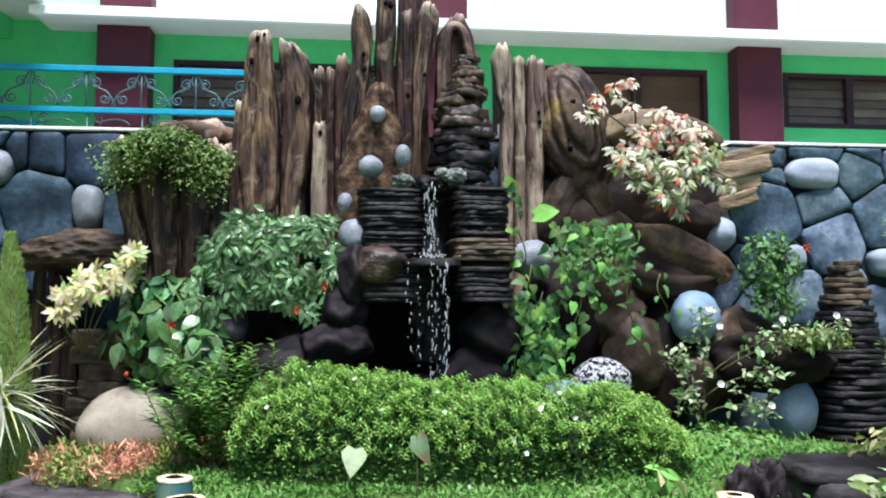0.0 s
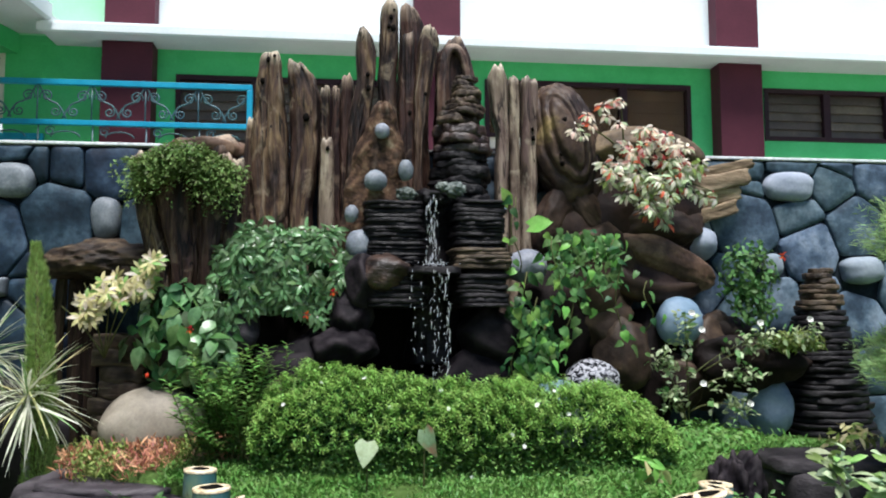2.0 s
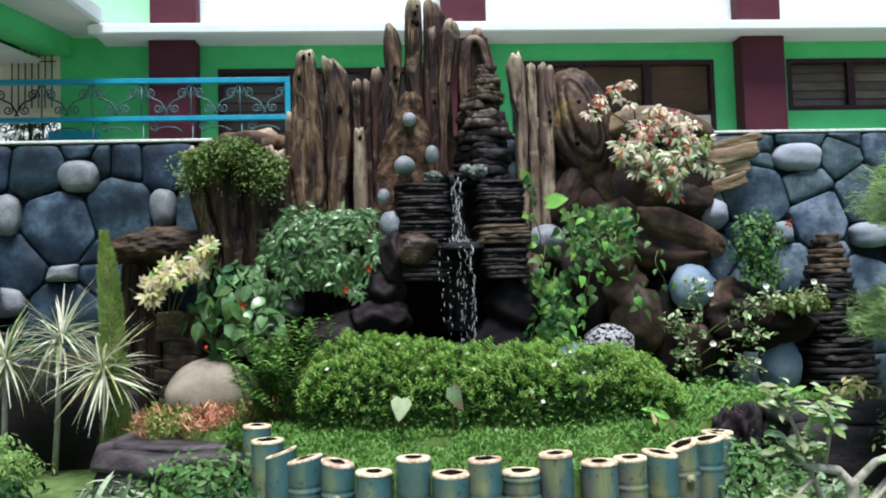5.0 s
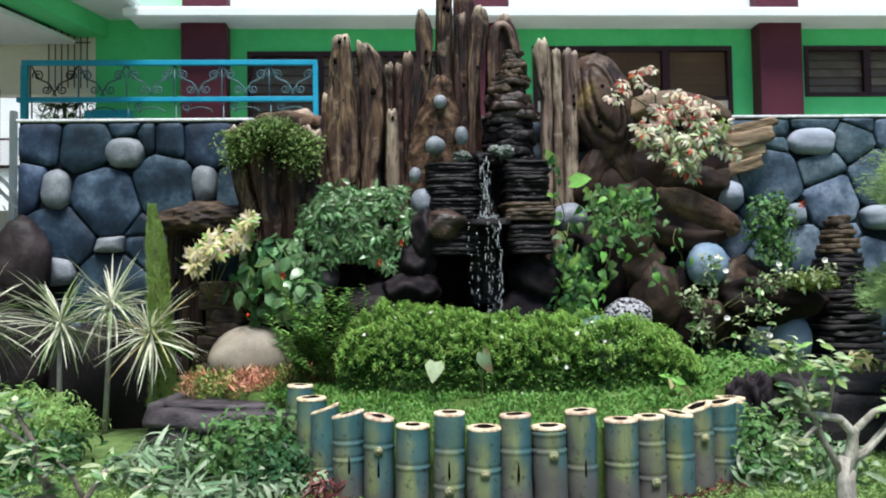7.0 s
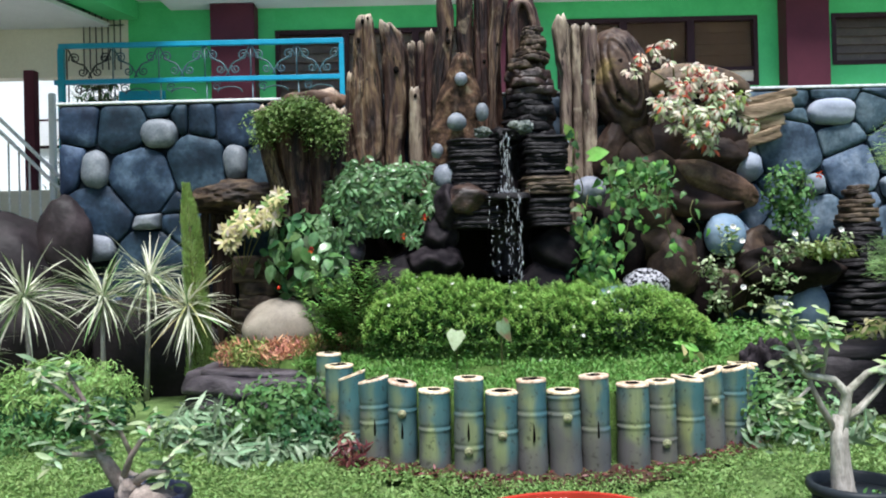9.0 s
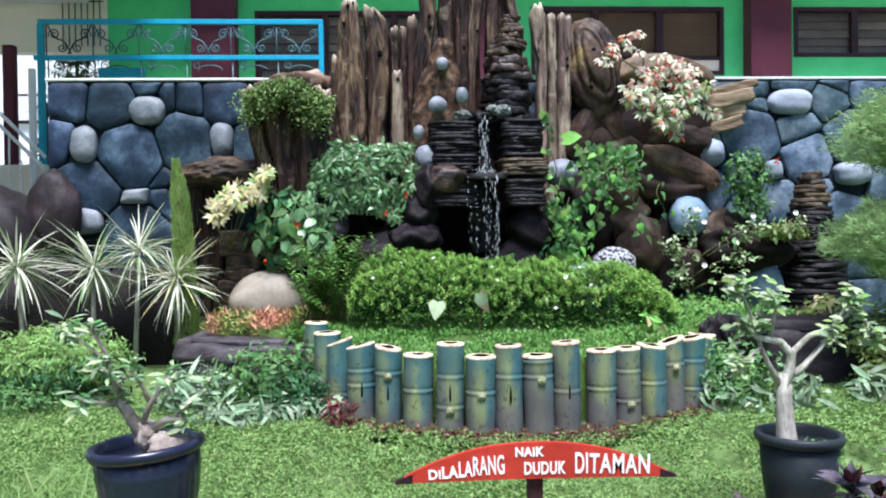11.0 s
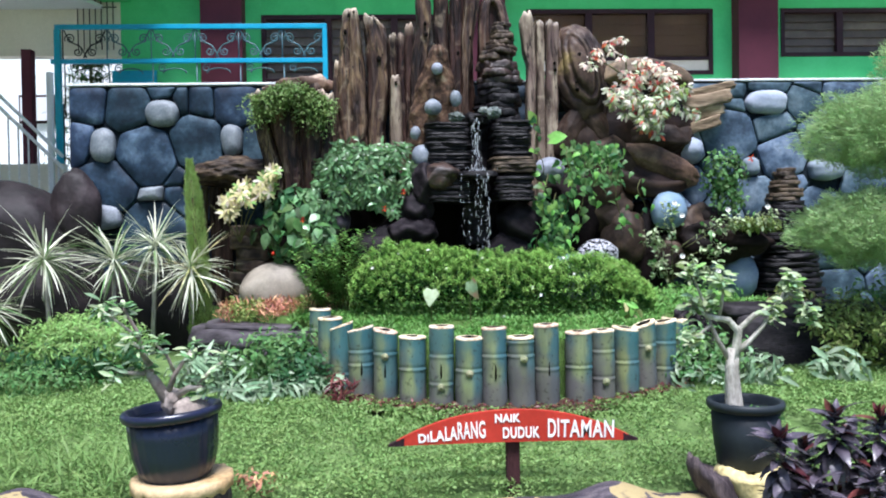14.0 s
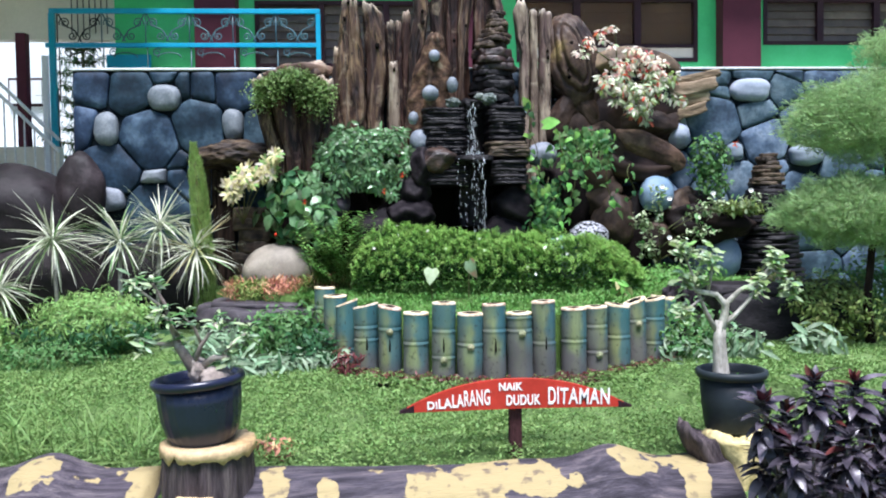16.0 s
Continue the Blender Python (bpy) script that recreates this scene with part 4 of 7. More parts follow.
part("maroon_post", box(-5.04, -4.95, 9.6, 9.7, 0, 2.86, .01), M["frame_dark"], wing, "dark square post", smooth=False)
part("pale_post", box(-4.9, -4.83, 9.0, 9.08, 0, 3.18, .01), M["soffit"], wing, "pale painted post", smooth=False)
# unseen block, added to keep sun and sky off the left wall
part("left_block", box(-10, -5.0, 0.8, 4.2, 0, 10.5), M["cream_wall"], wing, "unseen cream block that shades the left of the wall", smooth=False)
part("far_wall", box(-12, -4.3, 14.0, 14.2, 0, 6.0), M["white_wall"], wing, "bright far wall", smooth=False)
part("far_window", box(-7.6, -6.9, 13.95, 13.99, 3.2, 3.75), M["frame_dark"], wing, "far dark window", smooth=False)
part("far_pane", box(-7.55, -6.95, 13.9, 13.945, 3.25, 3.7), M["soffit"], wing, smooth=False)
grille = thing("window_grille", (-4.58, FY - .02, 3.9), "thin dark iron window grille bars", "grille")
for k in range(7):
    gx = -4.86 + .085 * k
    part("bar", tube([(gx, FY - .03, 3.7), (gx, FY - .03, 4.64)], [.009, .009], 6), M["iron_dark"], grille)
part("cross_bar", tube([(-4.9, FY - .035, 4.32), (-4.3, FY - .035, 4.32)], [.008, .008], 6), M["iron_dark"], grille)
stair_rail = thing("stair_railing", (-5.4, 9.0, 0), "white painted metal stair railing", "railing")
for z in (2.78, 2.62):
    part("handrail", tube([(-6.5, 9.0, z + 1.08), (-4.7, 9.0, z - .74)], [.025, .025], 8), M["white_metal"], stair_rail)
for k in range(14):
    bx = -6.45 + .13 * k
    part("baluster", tube([(bx, 9.0, 1.0), (bx, 9.0, 2.65 - (bx + 5.43) * 1.01)], [.012, .012], 6), M["white_metal"], stair_rail)
part("stair_side", box(-7.0, -4.72, 9.05, 9.2, 0, 1.95), M["cream_wall"], stair_rail, "cream stair wall", smooth=False)
# teal rail of the terrace
RY = 9.3
rail = thing("terrace_railing", (-2.96, RY, 0), "teal steel railing with grey-blue wrought scrolls", "railing")
part("top_rail", box(-4.82, -1.1, RY - .03, RY + .03, 3.81, 3.875, .006), M["teal"], rail, smooth=False)
part("bottom_rail", box(-4.88, -1.1, RY - .03, RY + .03, 3.34, 3.4, .006), M["teal"], rail, smooth=False)
part("end_post", box(-4.83, -4.75, RY - .035, RY + .035, 0, 3.808, .006), M["teal"], rail, smooth=False)
part("end_post", box(-1.16, -1.095, RY - .035, RY + .035, 0, 3.808, .006), M["teal"], rail, smooth=False)


def spiral(c, r0, r1, a0, turns, n=26):
    return [(c[0] + (r0 + (r1 - r0) * t) * math.cos(a0 + turns * 2 * math.pi * t), RY, c[1] + (r0 + (r1 - r0) * t) * math.sin(a0 + turns * 2 * math.pi * t)) for t in (i / (n - 1) for i in range(n))]


for k in range(6):
    x = -4.72 + .6 * k
    dark = M["iron_dark"] if k == 0 else M["iron"]
    for flip in (1, -1):
        xc = x + .3
        a = [(xc + flip * (.3 * t - .02), RY, 3.42 + .38 * (t + .12 * math.sin(2 * math.pi * t))) for t in (i / 15 for i in range(16))]
        part("scroll", join(tube(a, [.011] * 16, 6), tube(spiral((xc + flip * .2, 3.68), .075, .018, (-.4 if flip > 0 else math.pi + .4), flip * 1.5), [.009] * 26, 6),
                            tube(spiral((xc + flip * .1, 3.5), .06, .015, (2.4 if flip > 0 else .7), flip * 1.4), [.009] * 26, 6)), dark, rail)
    part("picket", tube([(x, RY, 3.4), (x, RY, 3.81)], [.01, .01], 6), dark, rail)
    part("lower_picket", tube([(x + .02, RY, 2.6), (x + .02, RY, 3.34)], [.01, .01], 6), dark, rail)
    part("lower_scroll", tube(spiral((x + .15, 3.27), .06, .015, .5, 1.4), [.009] * 26, 6), dark, rail)
    part("lower_scroll", tube([(x + .32 + .16 * math.cos(b), RY, 3.2 + .07 * math.sin(b)) for b in (math.pi * i / 11 for i in range(12))], [.009] * 12, 6), dark, rail)
single("teal_board", box(-4.152, -3.54, 9.55, 9.61, 2.11, 3.296, .008), M["teal"], "flat teal painted board behind the wall", "board", smooth=False)

for ob in [o for o in scene.collection.objects if o.parent is None and o.name.split(".")[0] in ("wall_building", "window_1", "window_2", "window_3", "window_4", "pillar", "canopy", "wall_upper", "side_wing", "window_grille", "stair_railing")]:
    set_nearer(ob, .9026, (-.065, 0, .06))
set_nearer(rail, .917, (-.125, 0, .065))
set_nearer(scene.collection.objects["teal_board"], .917, (-.125, 0, .065))

# ---- the fountain: moulded rock and driftwood against the wall ----
fountain = thing("rock_fountain", (0.5, 4.7, 0.4), "sculpted concrete rock and driftwood fountain against the stone wall", "fountain")
# depth, thickness, finish, slope of the top, then heights with both sides
POSTS = [
    (4.88, .2, "driftwood", .25, ((1.2, -.7, -.46), (1.9, -.704, -.46), (2.28, -.715, -.475), (2.58, -.688, -.497), (2.79, -.66, -.521), (2.87, -.655, -.525))),
    (4.92, .19, "driftwood", -.7, ((1.2, -.47, -.31), (1.9, -.474, -.315), (2.29, -.468, -.278), (2.59, -.48, -.268), (2.73, -.488, -.305), (2.83, -.492, -.365))),
    (5.0, .14, "driftwood", .3, ((1.2, -.29, -.21), (2.29, -.286, -.213), (2.7, -.281, -.216))),
    (5.0, .13, "driftwood_red", -.4, ((1.2, -.21, -.13), (2.29, -.21, -.139), (2.7, -.204, -.145))),
    (5.03, .13, "driftwood_red", .4, ((1.2, -.15, -.04), (2.4, -.15, -.05), (2.79, -.145, -.065))),
    (4.77, .1, "driftwood_pale", .5, ((1.2, -.269, -.174), (1.9, -.269, -.174), (2.2, -.265, -.18), (2.3, -.262, -.185))),
    (4.9, .17, "driftwood", .3, ((1.2, -.11, -.03), (1.9, -.11, -.035), (2.29, -.104, .0), (2.5, -.08, .054), (2.75, -.04, .084), (2.92, -.049, .085), (3.0, -.045, .07), (3.08, -.03, .03))),
    (4.9, .16, "driftwood", -.2, ((1.3, .1, .22), (2.5, .11, .22), (2.75, .099, .222), (3.15, .108, .237), (3.22, .118, .235), (3.27, .135, .225))),
    (5.03, .15, "driftwood_red", -.6, ((1.3, .22, .44), (2.6, .235, .45), (3.0, .243, .47), (3.12, .245, .43), (3.29, .254, .36))),
    (4.86, .14, "driftwood_red", .4, ((1.5, .22, .33), (2.45, .233, .339), (2.8, .24, .338), (3.03, .245, .336))),
    (4.84, .15, "driftwood", .2, ((1.5, .3, .4), (2.2, .325, .39), (2.6, .325, .435), (2.98, .357, .495), (3.08, .385, .475))),
    (4.9, .16, "driftwood_pale", .35, ((1.2, .87, .955), (1.9, .877, .958), (2.22, .88, .964), (2.4, .885, .97), (2.53, .85, .96), (2.77, .832, .963), (2.85, .85, .93))),
    (4.92, .14, "driftwood_pale", -.3, ((1.2, .96, 1.045), (2.3, .965, 1.043), (2.78, .972, 1.05))),
    (4.89, .15, "driftwood_pale", -.2, ((1.2, 1.03, 1.145), (1.9, 1.038, 1.147), (2.4, 1.05, 1.165), (2.77, 1.052, 1.168))),
    (4.92, .13, "driftwood", .5, ((1.2, -.79, -.66), (2.1, -.775, -.68), (2.45, -.74, -.69))),
]
for i, (y, d, finish, slope, rows) in enumerate(POSTS):
    part("driftwood_post", hewn(y, rows, d, i * 1.37 + .5, *((.4, .12) if finish != "driftwood_pale" else (.16, .06)), .045, slope * .5, 84, 3.2), M[finish], fountain, "pale weathered post" if finish == "driftwood_pale" else "")
# knot holes are solid lumps, their inner shade given by near-black colour
for hx, hy, hz, r in ((-.6, 4.79, 2.82, .014), (-.56, 4.775, 2.84, .01), (-.635, 4.79, 2.68, .016), (-.36, 4.82, 2.46, .021), (.03, 4.81, 2.75, .013), (.035, 4.81, 2.66, .016), (.18, 4.815, 3.14, .014), (.195, 4.82, 3.07, .018), (.165, 4.815, 3.08, .013), (.2, 4.82, 3.19, .009),
                       (.3, 4.79, 2.5, .014), (1.12, 4.815, 2.36, .013), (1.115, 4.815, 2.42, .01), (-.22, 4.72, 2.24, .012), (.4, 4.77, 2.62, .012)):
    part("knot_hole", rock((hx, hy, hz), (r, .012, r * 1.4), hx, .2, 2, 2), M["hollow"], fountain)
hood = part("hood_rock", hewn(4.99, ((1.9, .47, .77), (2.5, .48, .77), (2.79, .489, .755), (2.93, .5, .735), (3.06, .56, .68)), .2, 3.31, .2, .1, .14, .1), M["driftwood_red"], fountain, "folded brown rock")
part("hood_fold", fold([(.53, 4.86, 2.4), (.525, 4.86, 2.7), (.545, 4.87, 2.9), (.6, 4.88, 2.965), (.66, 4.88, 2.9), (.7, 4.87, 2.7)], [.045, .042, .035, .032, .03, .02], seed=4.0), M["driftwood_red"], hood)
# the tall stack beside the fall: carved courses, each undercut
rng = random.Random(11)
STACK = ((1.84, .44, .86), (2.05, .445, .84), (2.285, .455, .838), (2.43, .455, .79), (2.58, .524, .78), (2.74, .59, .735))
z = 1.84
while z < 2.71:
    h = rng.uniform(.04, .075) if z < 2.5 else rng.uniform(.025, .045)
    a, b = between(STACK, z + h / 2)
    w = (b - a) * rng.uniform(.93, 1.06)
    mm = "rock_layer" if z > 2.4 else "rock_black" if rng.random() < (.75 if z < 2.2 else .15) else "rock_wet_brown"
    part("stack_course", tier((a + b) / 2 + rng.uniform(-.015, .015), 4.77, z, w, w * .85, h * 1.04, z * 9, .22), M[mm], fountain)
    z += h
part("stack_core", driftwood(0.65, 4.8, 1.3, 2.6, 0.36, 0.28, 8.8, 0, 0.35), M["rock_black"], fountain)
# mound with set pebbles
mound = part("pebble_mound", hewn(4.76, ((1.4, -.12, .33), (1.89, -.108, .31), (2.18, -.054, .27), (2.41, .03, .22), (2.48, .05, .205), (2.55, .06, .19)), .34, 7.4, .08, .2, .09, 0, 96, 2.1, False), M["rust_crust"], fountain, "rough reddish mound")
for px, py, pz, a, b, m in ((.115, 4.585, 2.33, .046, .05, "pebble_grey"), (.075, 4.56, 2.01, .07, .068, "pebble_grey"), (.262, 4.585, 2.085, .05, .066, "pebble_grey"), (-.068, 4.58, 1.81, .044, .054, "pebble_grey"), (-.015, 4.54, 1.62, .088, .09, "pebble_grey")):
    part("pebble", rock((px, py, pz), (a, a * .8, b), px * 3 + 2, .14, 1.1, sub=3), M[m], mound, "smooth grey river pebble")
# layered steps on either side of the falls
rng = random.Random(3)
z = 1.24
while z < 1.86:
    h = rng.uniform(.018, .034)
    deep = 4.62 - .1 * (z < 1.42)
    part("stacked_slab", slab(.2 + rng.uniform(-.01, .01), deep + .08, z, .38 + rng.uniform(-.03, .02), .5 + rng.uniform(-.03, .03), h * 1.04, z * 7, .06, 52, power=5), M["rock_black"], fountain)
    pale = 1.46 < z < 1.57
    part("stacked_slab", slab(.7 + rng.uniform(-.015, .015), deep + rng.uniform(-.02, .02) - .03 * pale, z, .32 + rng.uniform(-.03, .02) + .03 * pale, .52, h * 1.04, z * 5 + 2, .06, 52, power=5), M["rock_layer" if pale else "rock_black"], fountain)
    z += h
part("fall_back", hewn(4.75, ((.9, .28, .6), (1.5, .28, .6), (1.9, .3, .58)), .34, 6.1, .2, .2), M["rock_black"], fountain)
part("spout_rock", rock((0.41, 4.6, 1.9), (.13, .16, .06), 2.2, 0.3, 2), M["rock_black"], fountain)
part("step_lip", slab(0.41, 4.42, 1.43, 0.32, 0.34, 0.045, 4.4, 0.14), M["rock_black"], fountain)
part("block_rock", rock((.13, 4.38, 1.45), (.16, .13, .115), 7.7, .08, 1.5, facet=1.0), M["rock_wet_brown"], fountain)
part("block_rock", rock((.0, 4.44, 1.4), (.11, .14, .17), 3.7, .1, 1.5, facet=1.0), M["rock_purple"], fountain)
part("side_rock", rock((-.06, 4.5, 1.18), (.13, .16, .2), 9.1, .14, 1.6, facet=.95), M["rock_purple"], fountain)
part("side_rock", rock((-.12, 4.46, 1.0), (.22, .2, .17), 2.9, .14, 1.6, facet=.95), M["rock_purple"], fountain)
# the dark hollow under the falls; a near-black backing paints in its shade
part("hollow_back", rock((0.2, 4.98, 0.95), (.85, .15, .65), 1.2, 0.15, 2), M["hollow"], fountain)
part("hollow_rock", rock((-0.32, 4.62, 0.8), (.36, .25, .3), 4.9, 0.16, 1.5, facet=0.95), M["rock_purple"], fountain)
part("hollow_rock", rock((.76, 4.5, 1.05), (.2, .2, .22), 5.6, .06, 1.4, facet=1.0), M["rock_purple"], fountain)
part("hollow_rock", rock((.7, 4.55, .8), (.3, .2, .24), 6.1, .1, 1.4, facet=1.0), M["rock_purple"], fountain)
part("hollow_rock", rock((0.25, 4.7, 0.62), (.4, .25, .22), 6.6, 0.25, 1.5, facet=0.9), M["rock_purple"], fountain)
# right flank: the coiled root
def coiled(at, size, lean, seed):
    """A bulging root whose face steps up in nested oval plates."""
    v, f = rock((0, 0, 0), (1, 1, 1), seed, .1, 1.3, sub=6)
    out = []
    for p in v:
        q = Vector((p.x * 1.05 + .12, p.z * .78 - .12))
        d = q.length + .16 * noise.noise(Vector((p.x * 1.6 + seed, p.z * 1.6, 2))) + .05 * noise.noise(Vector((p.x * 4, p.z * 4, seed)))
        up = sum(h / (1 + math.exp((d - at_d) * 38)) for at_d, h in ((.8, .15), (.56, .18), (.34, .14))) - .17 * sum(math.exp(-((d - g) / .035) ** 2) for g in (.82, .58, .36))
        k = 1 + (up if p.y < .1 else 0) * .9
        x, z = p.x * size[0] * (1 + .25 * (k - 1)), p.z * size[2] * (1 + .12 * (k - 1))
        t = radians(lean)
        out.append(Vector((at[0] + x * math.cos(t) - z * math.sin(t), at[1] + p.y * size[1] * k, at[2] + x * math.sin(t) + z * math.cos(t))))
    return out, f


root = part("swirled_root", coiled((1.365, 4.9, 2.3), (.25, .17, .44), 12, 3.9), M["rock_swirl"], fountain, "coiled brown root form")
# the root's holes likewise: near-black lumps in place of shaded recesses
for hx, hz, r in ((1.3, 2.455, .024), (1.315, 2.405, .014), (1.33, 2.31, .03), (1.28, 2.17, .016), (1.37, 2.2, .013), (1.27, 2.23, .01)):
    part("knot_hole", rock((hx, 4.695, hz), (r, .02, r * 1.1), hx * 7, 0.2, 1, sub=3), M["hollow"], root)
# rock body, log and planks
part("rock_body", rock((1.8, 4.97, 1.86), (.56, .2, .46), 2.7, .14, 1.3, sub=5, facet=.55), M["rock_body"], fountain)
part("rock_body", rock((1.36, 4.9, 1.7), (.24, .16, .36), 22.7, .16, 1.5, facet=.7), M["rock_body"], fountain)
part("rock_body", rock((1.5, 4.86, 1.45), (.34, .22, .36), 12.7, .18, 1.5, facet=.6), M["rock_body"], fountain)
part("rock_body", rock((1.95, 4.92, 1.78), (.38, .17, .2), 17.1, .14, 1.4, sub=5, facet=.7), M["rock_body"], fountain)
part("root_flap", moved(rock((0, 0, 0), (.13, .1, .3), 6.4, .14, 1.4, sub=5, facet=.6), pose(1.27, 4.84, 1.86, 0, 24, 0)), M["rock_body"], root)
part("root_flap", moved(rock((0, 0, 0), (.1, .09, .24), 9.4, .14, 1.4, sub=5, facet=.6), pose(1.46, 4.84, 1.92, 0, -36, 0)), M["rock_body"], root)
part("top_log", fold([(1.5, 4.88, 2.27), (1.66, 4.84, 2.33), (1.86, 4.83, 2.345), (2.06, 4.83, 2.315), (2.2, 4.83, 2.27), (2.29, 4.83, 2.24)], [.09, .1, .11, .1, .085, .04], seed=2.0, wob=.2, n=40, seg=24), M["rock_nose"], fountain)


def board(xl, a0, a1, xr, b0, b1, y, th, seed, cut=0.0):
    """A weathered plank, its ends of different width and its edges chewed."""
    n, rows = 22, []
    for i in range(n + 1):
        t = i / n
        lo, hi = a0 + (b0 - a0) * t, a1 + (b1 - a1) * t
        lo, hi = lo + .012 * fbm((t * 6, seed, 0), 2), hi + .012 * fbm((t * 6, seed, 5), 2)
        ring = []
        for u, v in ((0, .75), (.03, .96), (.2, 1), (.4, .99), (.6, .98), (.8, 1), (.96, .97), (1, .7), (1, -.6), (.5, -1), (0, -.6)):
            z = lo + (hi - lo) * u
            ring.append(Vector((xl + (xr - xl) * t + cut * (u - .5) * max(0, t - .8) + .03 * max(0, t - .9) * noise.noise(Vector((u * 9, seed, 1))) * 10, y - th / 2 * v * (1 + .3 * noise.noise(Vector((t * 4, u * 5, seed)))), z)))
        rows.append(ring)
    return rings(rows)


for k, (xl, a0, a1, xr, b0, b1) in enumerate(((1.85, 2.07, 2.13, 2.71, 2.215, 2.285), (1.85, 1.93, 2.065, 2.66, 2.1, 2.212), (1.85, 1.79, 1.925, 2.6, 2.0, 2.095), (1.85, 1.66, 1.785, 2.57, 1.9, 1.995))):
    part("plank", board(xl, a0, a1, xr, b0, b1, 4.99 - .015 * (k % 2), .1 + .03 * (k % 2), k * 3.1 + .7, -.1), M["plank"], fountain, "weathered grey-brown plank")
nose = part("nose_rock", moved(rock((0, 0, 0), (.4, .18, .15), 8.2, .1, 1.1, sub=5, facet=.85), pose(1.96, 4.83, 1.56, 0, 22, 0)), M["rock_nose"], fountain, "brown blunt root nose")
part("fold", fold([(1.6, 4.84, 1.5), (1.76, 4.78, 1.4), (1.95, 4.77, 1.36), (2.14, 4.79, 1.38), (2.26, 4.82, 1.42)], [.13, .13, .11, .075, .03], seed=5.2, n=34, seg=20), M["rock_body"], nose)
for k, (x, y, z, a, b, c, mm) in enumerate(((1.2, 4.85, 1.1, .3, .22, .4, "rock_dark"), (1.55, 4.84, 1.18, .26, .2, .25, "rock_body"), (1.65, 4.74, .92, .19, .18, .3, "rock_brown"), (1.9, 4.85, .85, .22, .2, .42, "rock_dark"), (2.27, 4.8, .92, .2, .18, .34, "rock_brown"),
                                            (2.4, 4.84, 1.02, .2, .2, .16, "rock_brown"), (1.0, 4.7, .7, .25, .25, .3, "rock_dark"), (-.75, 4.85, 1.0, .3, .22, .5, "rock_dark"), (-1.0, 4.8, .9, .3, .22, .5, "rock_dark"), (2.05, 4.72, .78, .16, .14, .2, "rock_brown"))):
    part("base_rock", rock((x, y, z), (a, b, c), k * 1.9 + .7, .16, 1.4, facet=.85), M[mm], fountain)


def pebble_stone(at, size, seed, material, label):
    return single("boulder", rock(at, size, seed, 0.1, 1.0), M[material], label, "stone", "loose boulders")


pebble_stone((2.03, 4.68, 1.16), (.155, .12, .155), 1.1, "stone_pale_blue", "smooth pale blue-grey boulder set in the rockwork")
pebble_stone((2.64, 4.7, .6), (.15, .13, .19), 2.1, "stone_pale_blue", "smooth pale blue-grey boulder leaning on dark rock")
pebble_stone((2.31, 4.95, 1.69), (.11, .1, .115), 3.1, "stone_light", "white rounded stone on the wall")
pebble_stone((1.02, 4.62, 1.5), (.13, .1, .11), 4.1, "pebble_grey", "grey rounded stone behind hanging vines")
pebble_stone((1.36, 4.42, .8), (.17, .14, .13), 5.1, "pumice", "white pitted pumice boulder on the lawn")
pebble_stone((1.12, 4.32, .7), (.17, .13, .12), 6.1, "stone_pale_blue", "flat pale blue stone by the hedge")
pebble_stone((1.13, 3.99, .6), (.13, .1, .12), 6.6, "stone_light", "grey stone half hidden in the hedge")
pebble_stone((-1.2, 4.62, .56), (.3, .22, .23), 7.1, "boulder", "large smooth tan boulder on the slab")
pebble_stone((-1.44, 4.68, .52), (.085, .08, .12), 8.1, "stone_light", "small grey pebble beside the tan boulder")
pebble_stone((-0.42, 4.35, .72), (.14, .12, .13), 9.1, "rock_brown", "brown rounded stone behind the hedge")
pebble_stone((-0.76, 4.6, 1.13), (.16, .13, .17), 9.6, "slab", "dark pitted stone under hanging leaves")

# stump planter, flaring to its rim
planter = thing("stump_planter", (-1.06, 4.72, 0.5), "tall hollow driftwood stump planter against the wall", "planter")
for k, (y, finish, rows) in enumerate(((4.76, "driftwood", ((.5, -1.22, -1.1), (1.47, -1.29, -1.145), (1.98, -1.39, -1.25), (2.17, -1.42, -1.29))), (4.74, "driftwood_red", ((.5, -1.12, -.96), (1.47, -1.15, -.98), (1.98, -1.26, -1.0), (2.16, -1.29, -1.02))),
                                       (4.74, "driftwood_red", ((.5, -1.0, -.84), (1.47, -1.0, -.85), (1.98, -1.02, -.8), (2.16, -1.02, -.79))), (4.8, "driftwood", ((.5, -.9, -.78), (1.47, -.89, -.78), (1.98, -.85, -.74), (2.16, -.84, -.73))),
                                       (4.93, "driftwood_red", ((.5, -1.2, -.8), (1.47, -1.24, -.84), (2.0, -1.34, -.8), (2.3, -1.36, -.78))))):
    part("bark_slab", hewn(y, rows, .2, k + 20.3, .4, .12, .04, .2), M[finish], planter)
part("rim", tier(-1.0, 4.95, 2.24, .5, .26, .075, 3.3, .2), M["rock_nose"], planter, "rough brown rim")

# ledge rock on bark posts
ledge = thing("rock_ledge", (-1.6, 4.75, .4), "flat brown rock ledge on bark posts", "rock")
part("top_rock", rock((-1.6, 4.88, 1.53), (.36, .26, .15), 4.5, .25, 1.5, sub=5, facet=.9), M["rock_layer"], ledge)
for k, (x, w, z1) in enumerate(((-1.84, .07, 1.42), (-1.77, .08, 1.45), (-1.7, .07, 1.4), (-1.9, .06, 1.3), (-1.63, .08, 1.2))):
    part("bark_post", driftwood(x - .02, 4.92 + .03 * (k % 2), .4, z1 + .02, w, .08, k * 2.1 + 40, 0, .9), M["driftwood_dark"], ledge)
stack = thing("slab_stack", (-1.43, 4.62, .4), "low stack of dark flat stones", "stone stack")
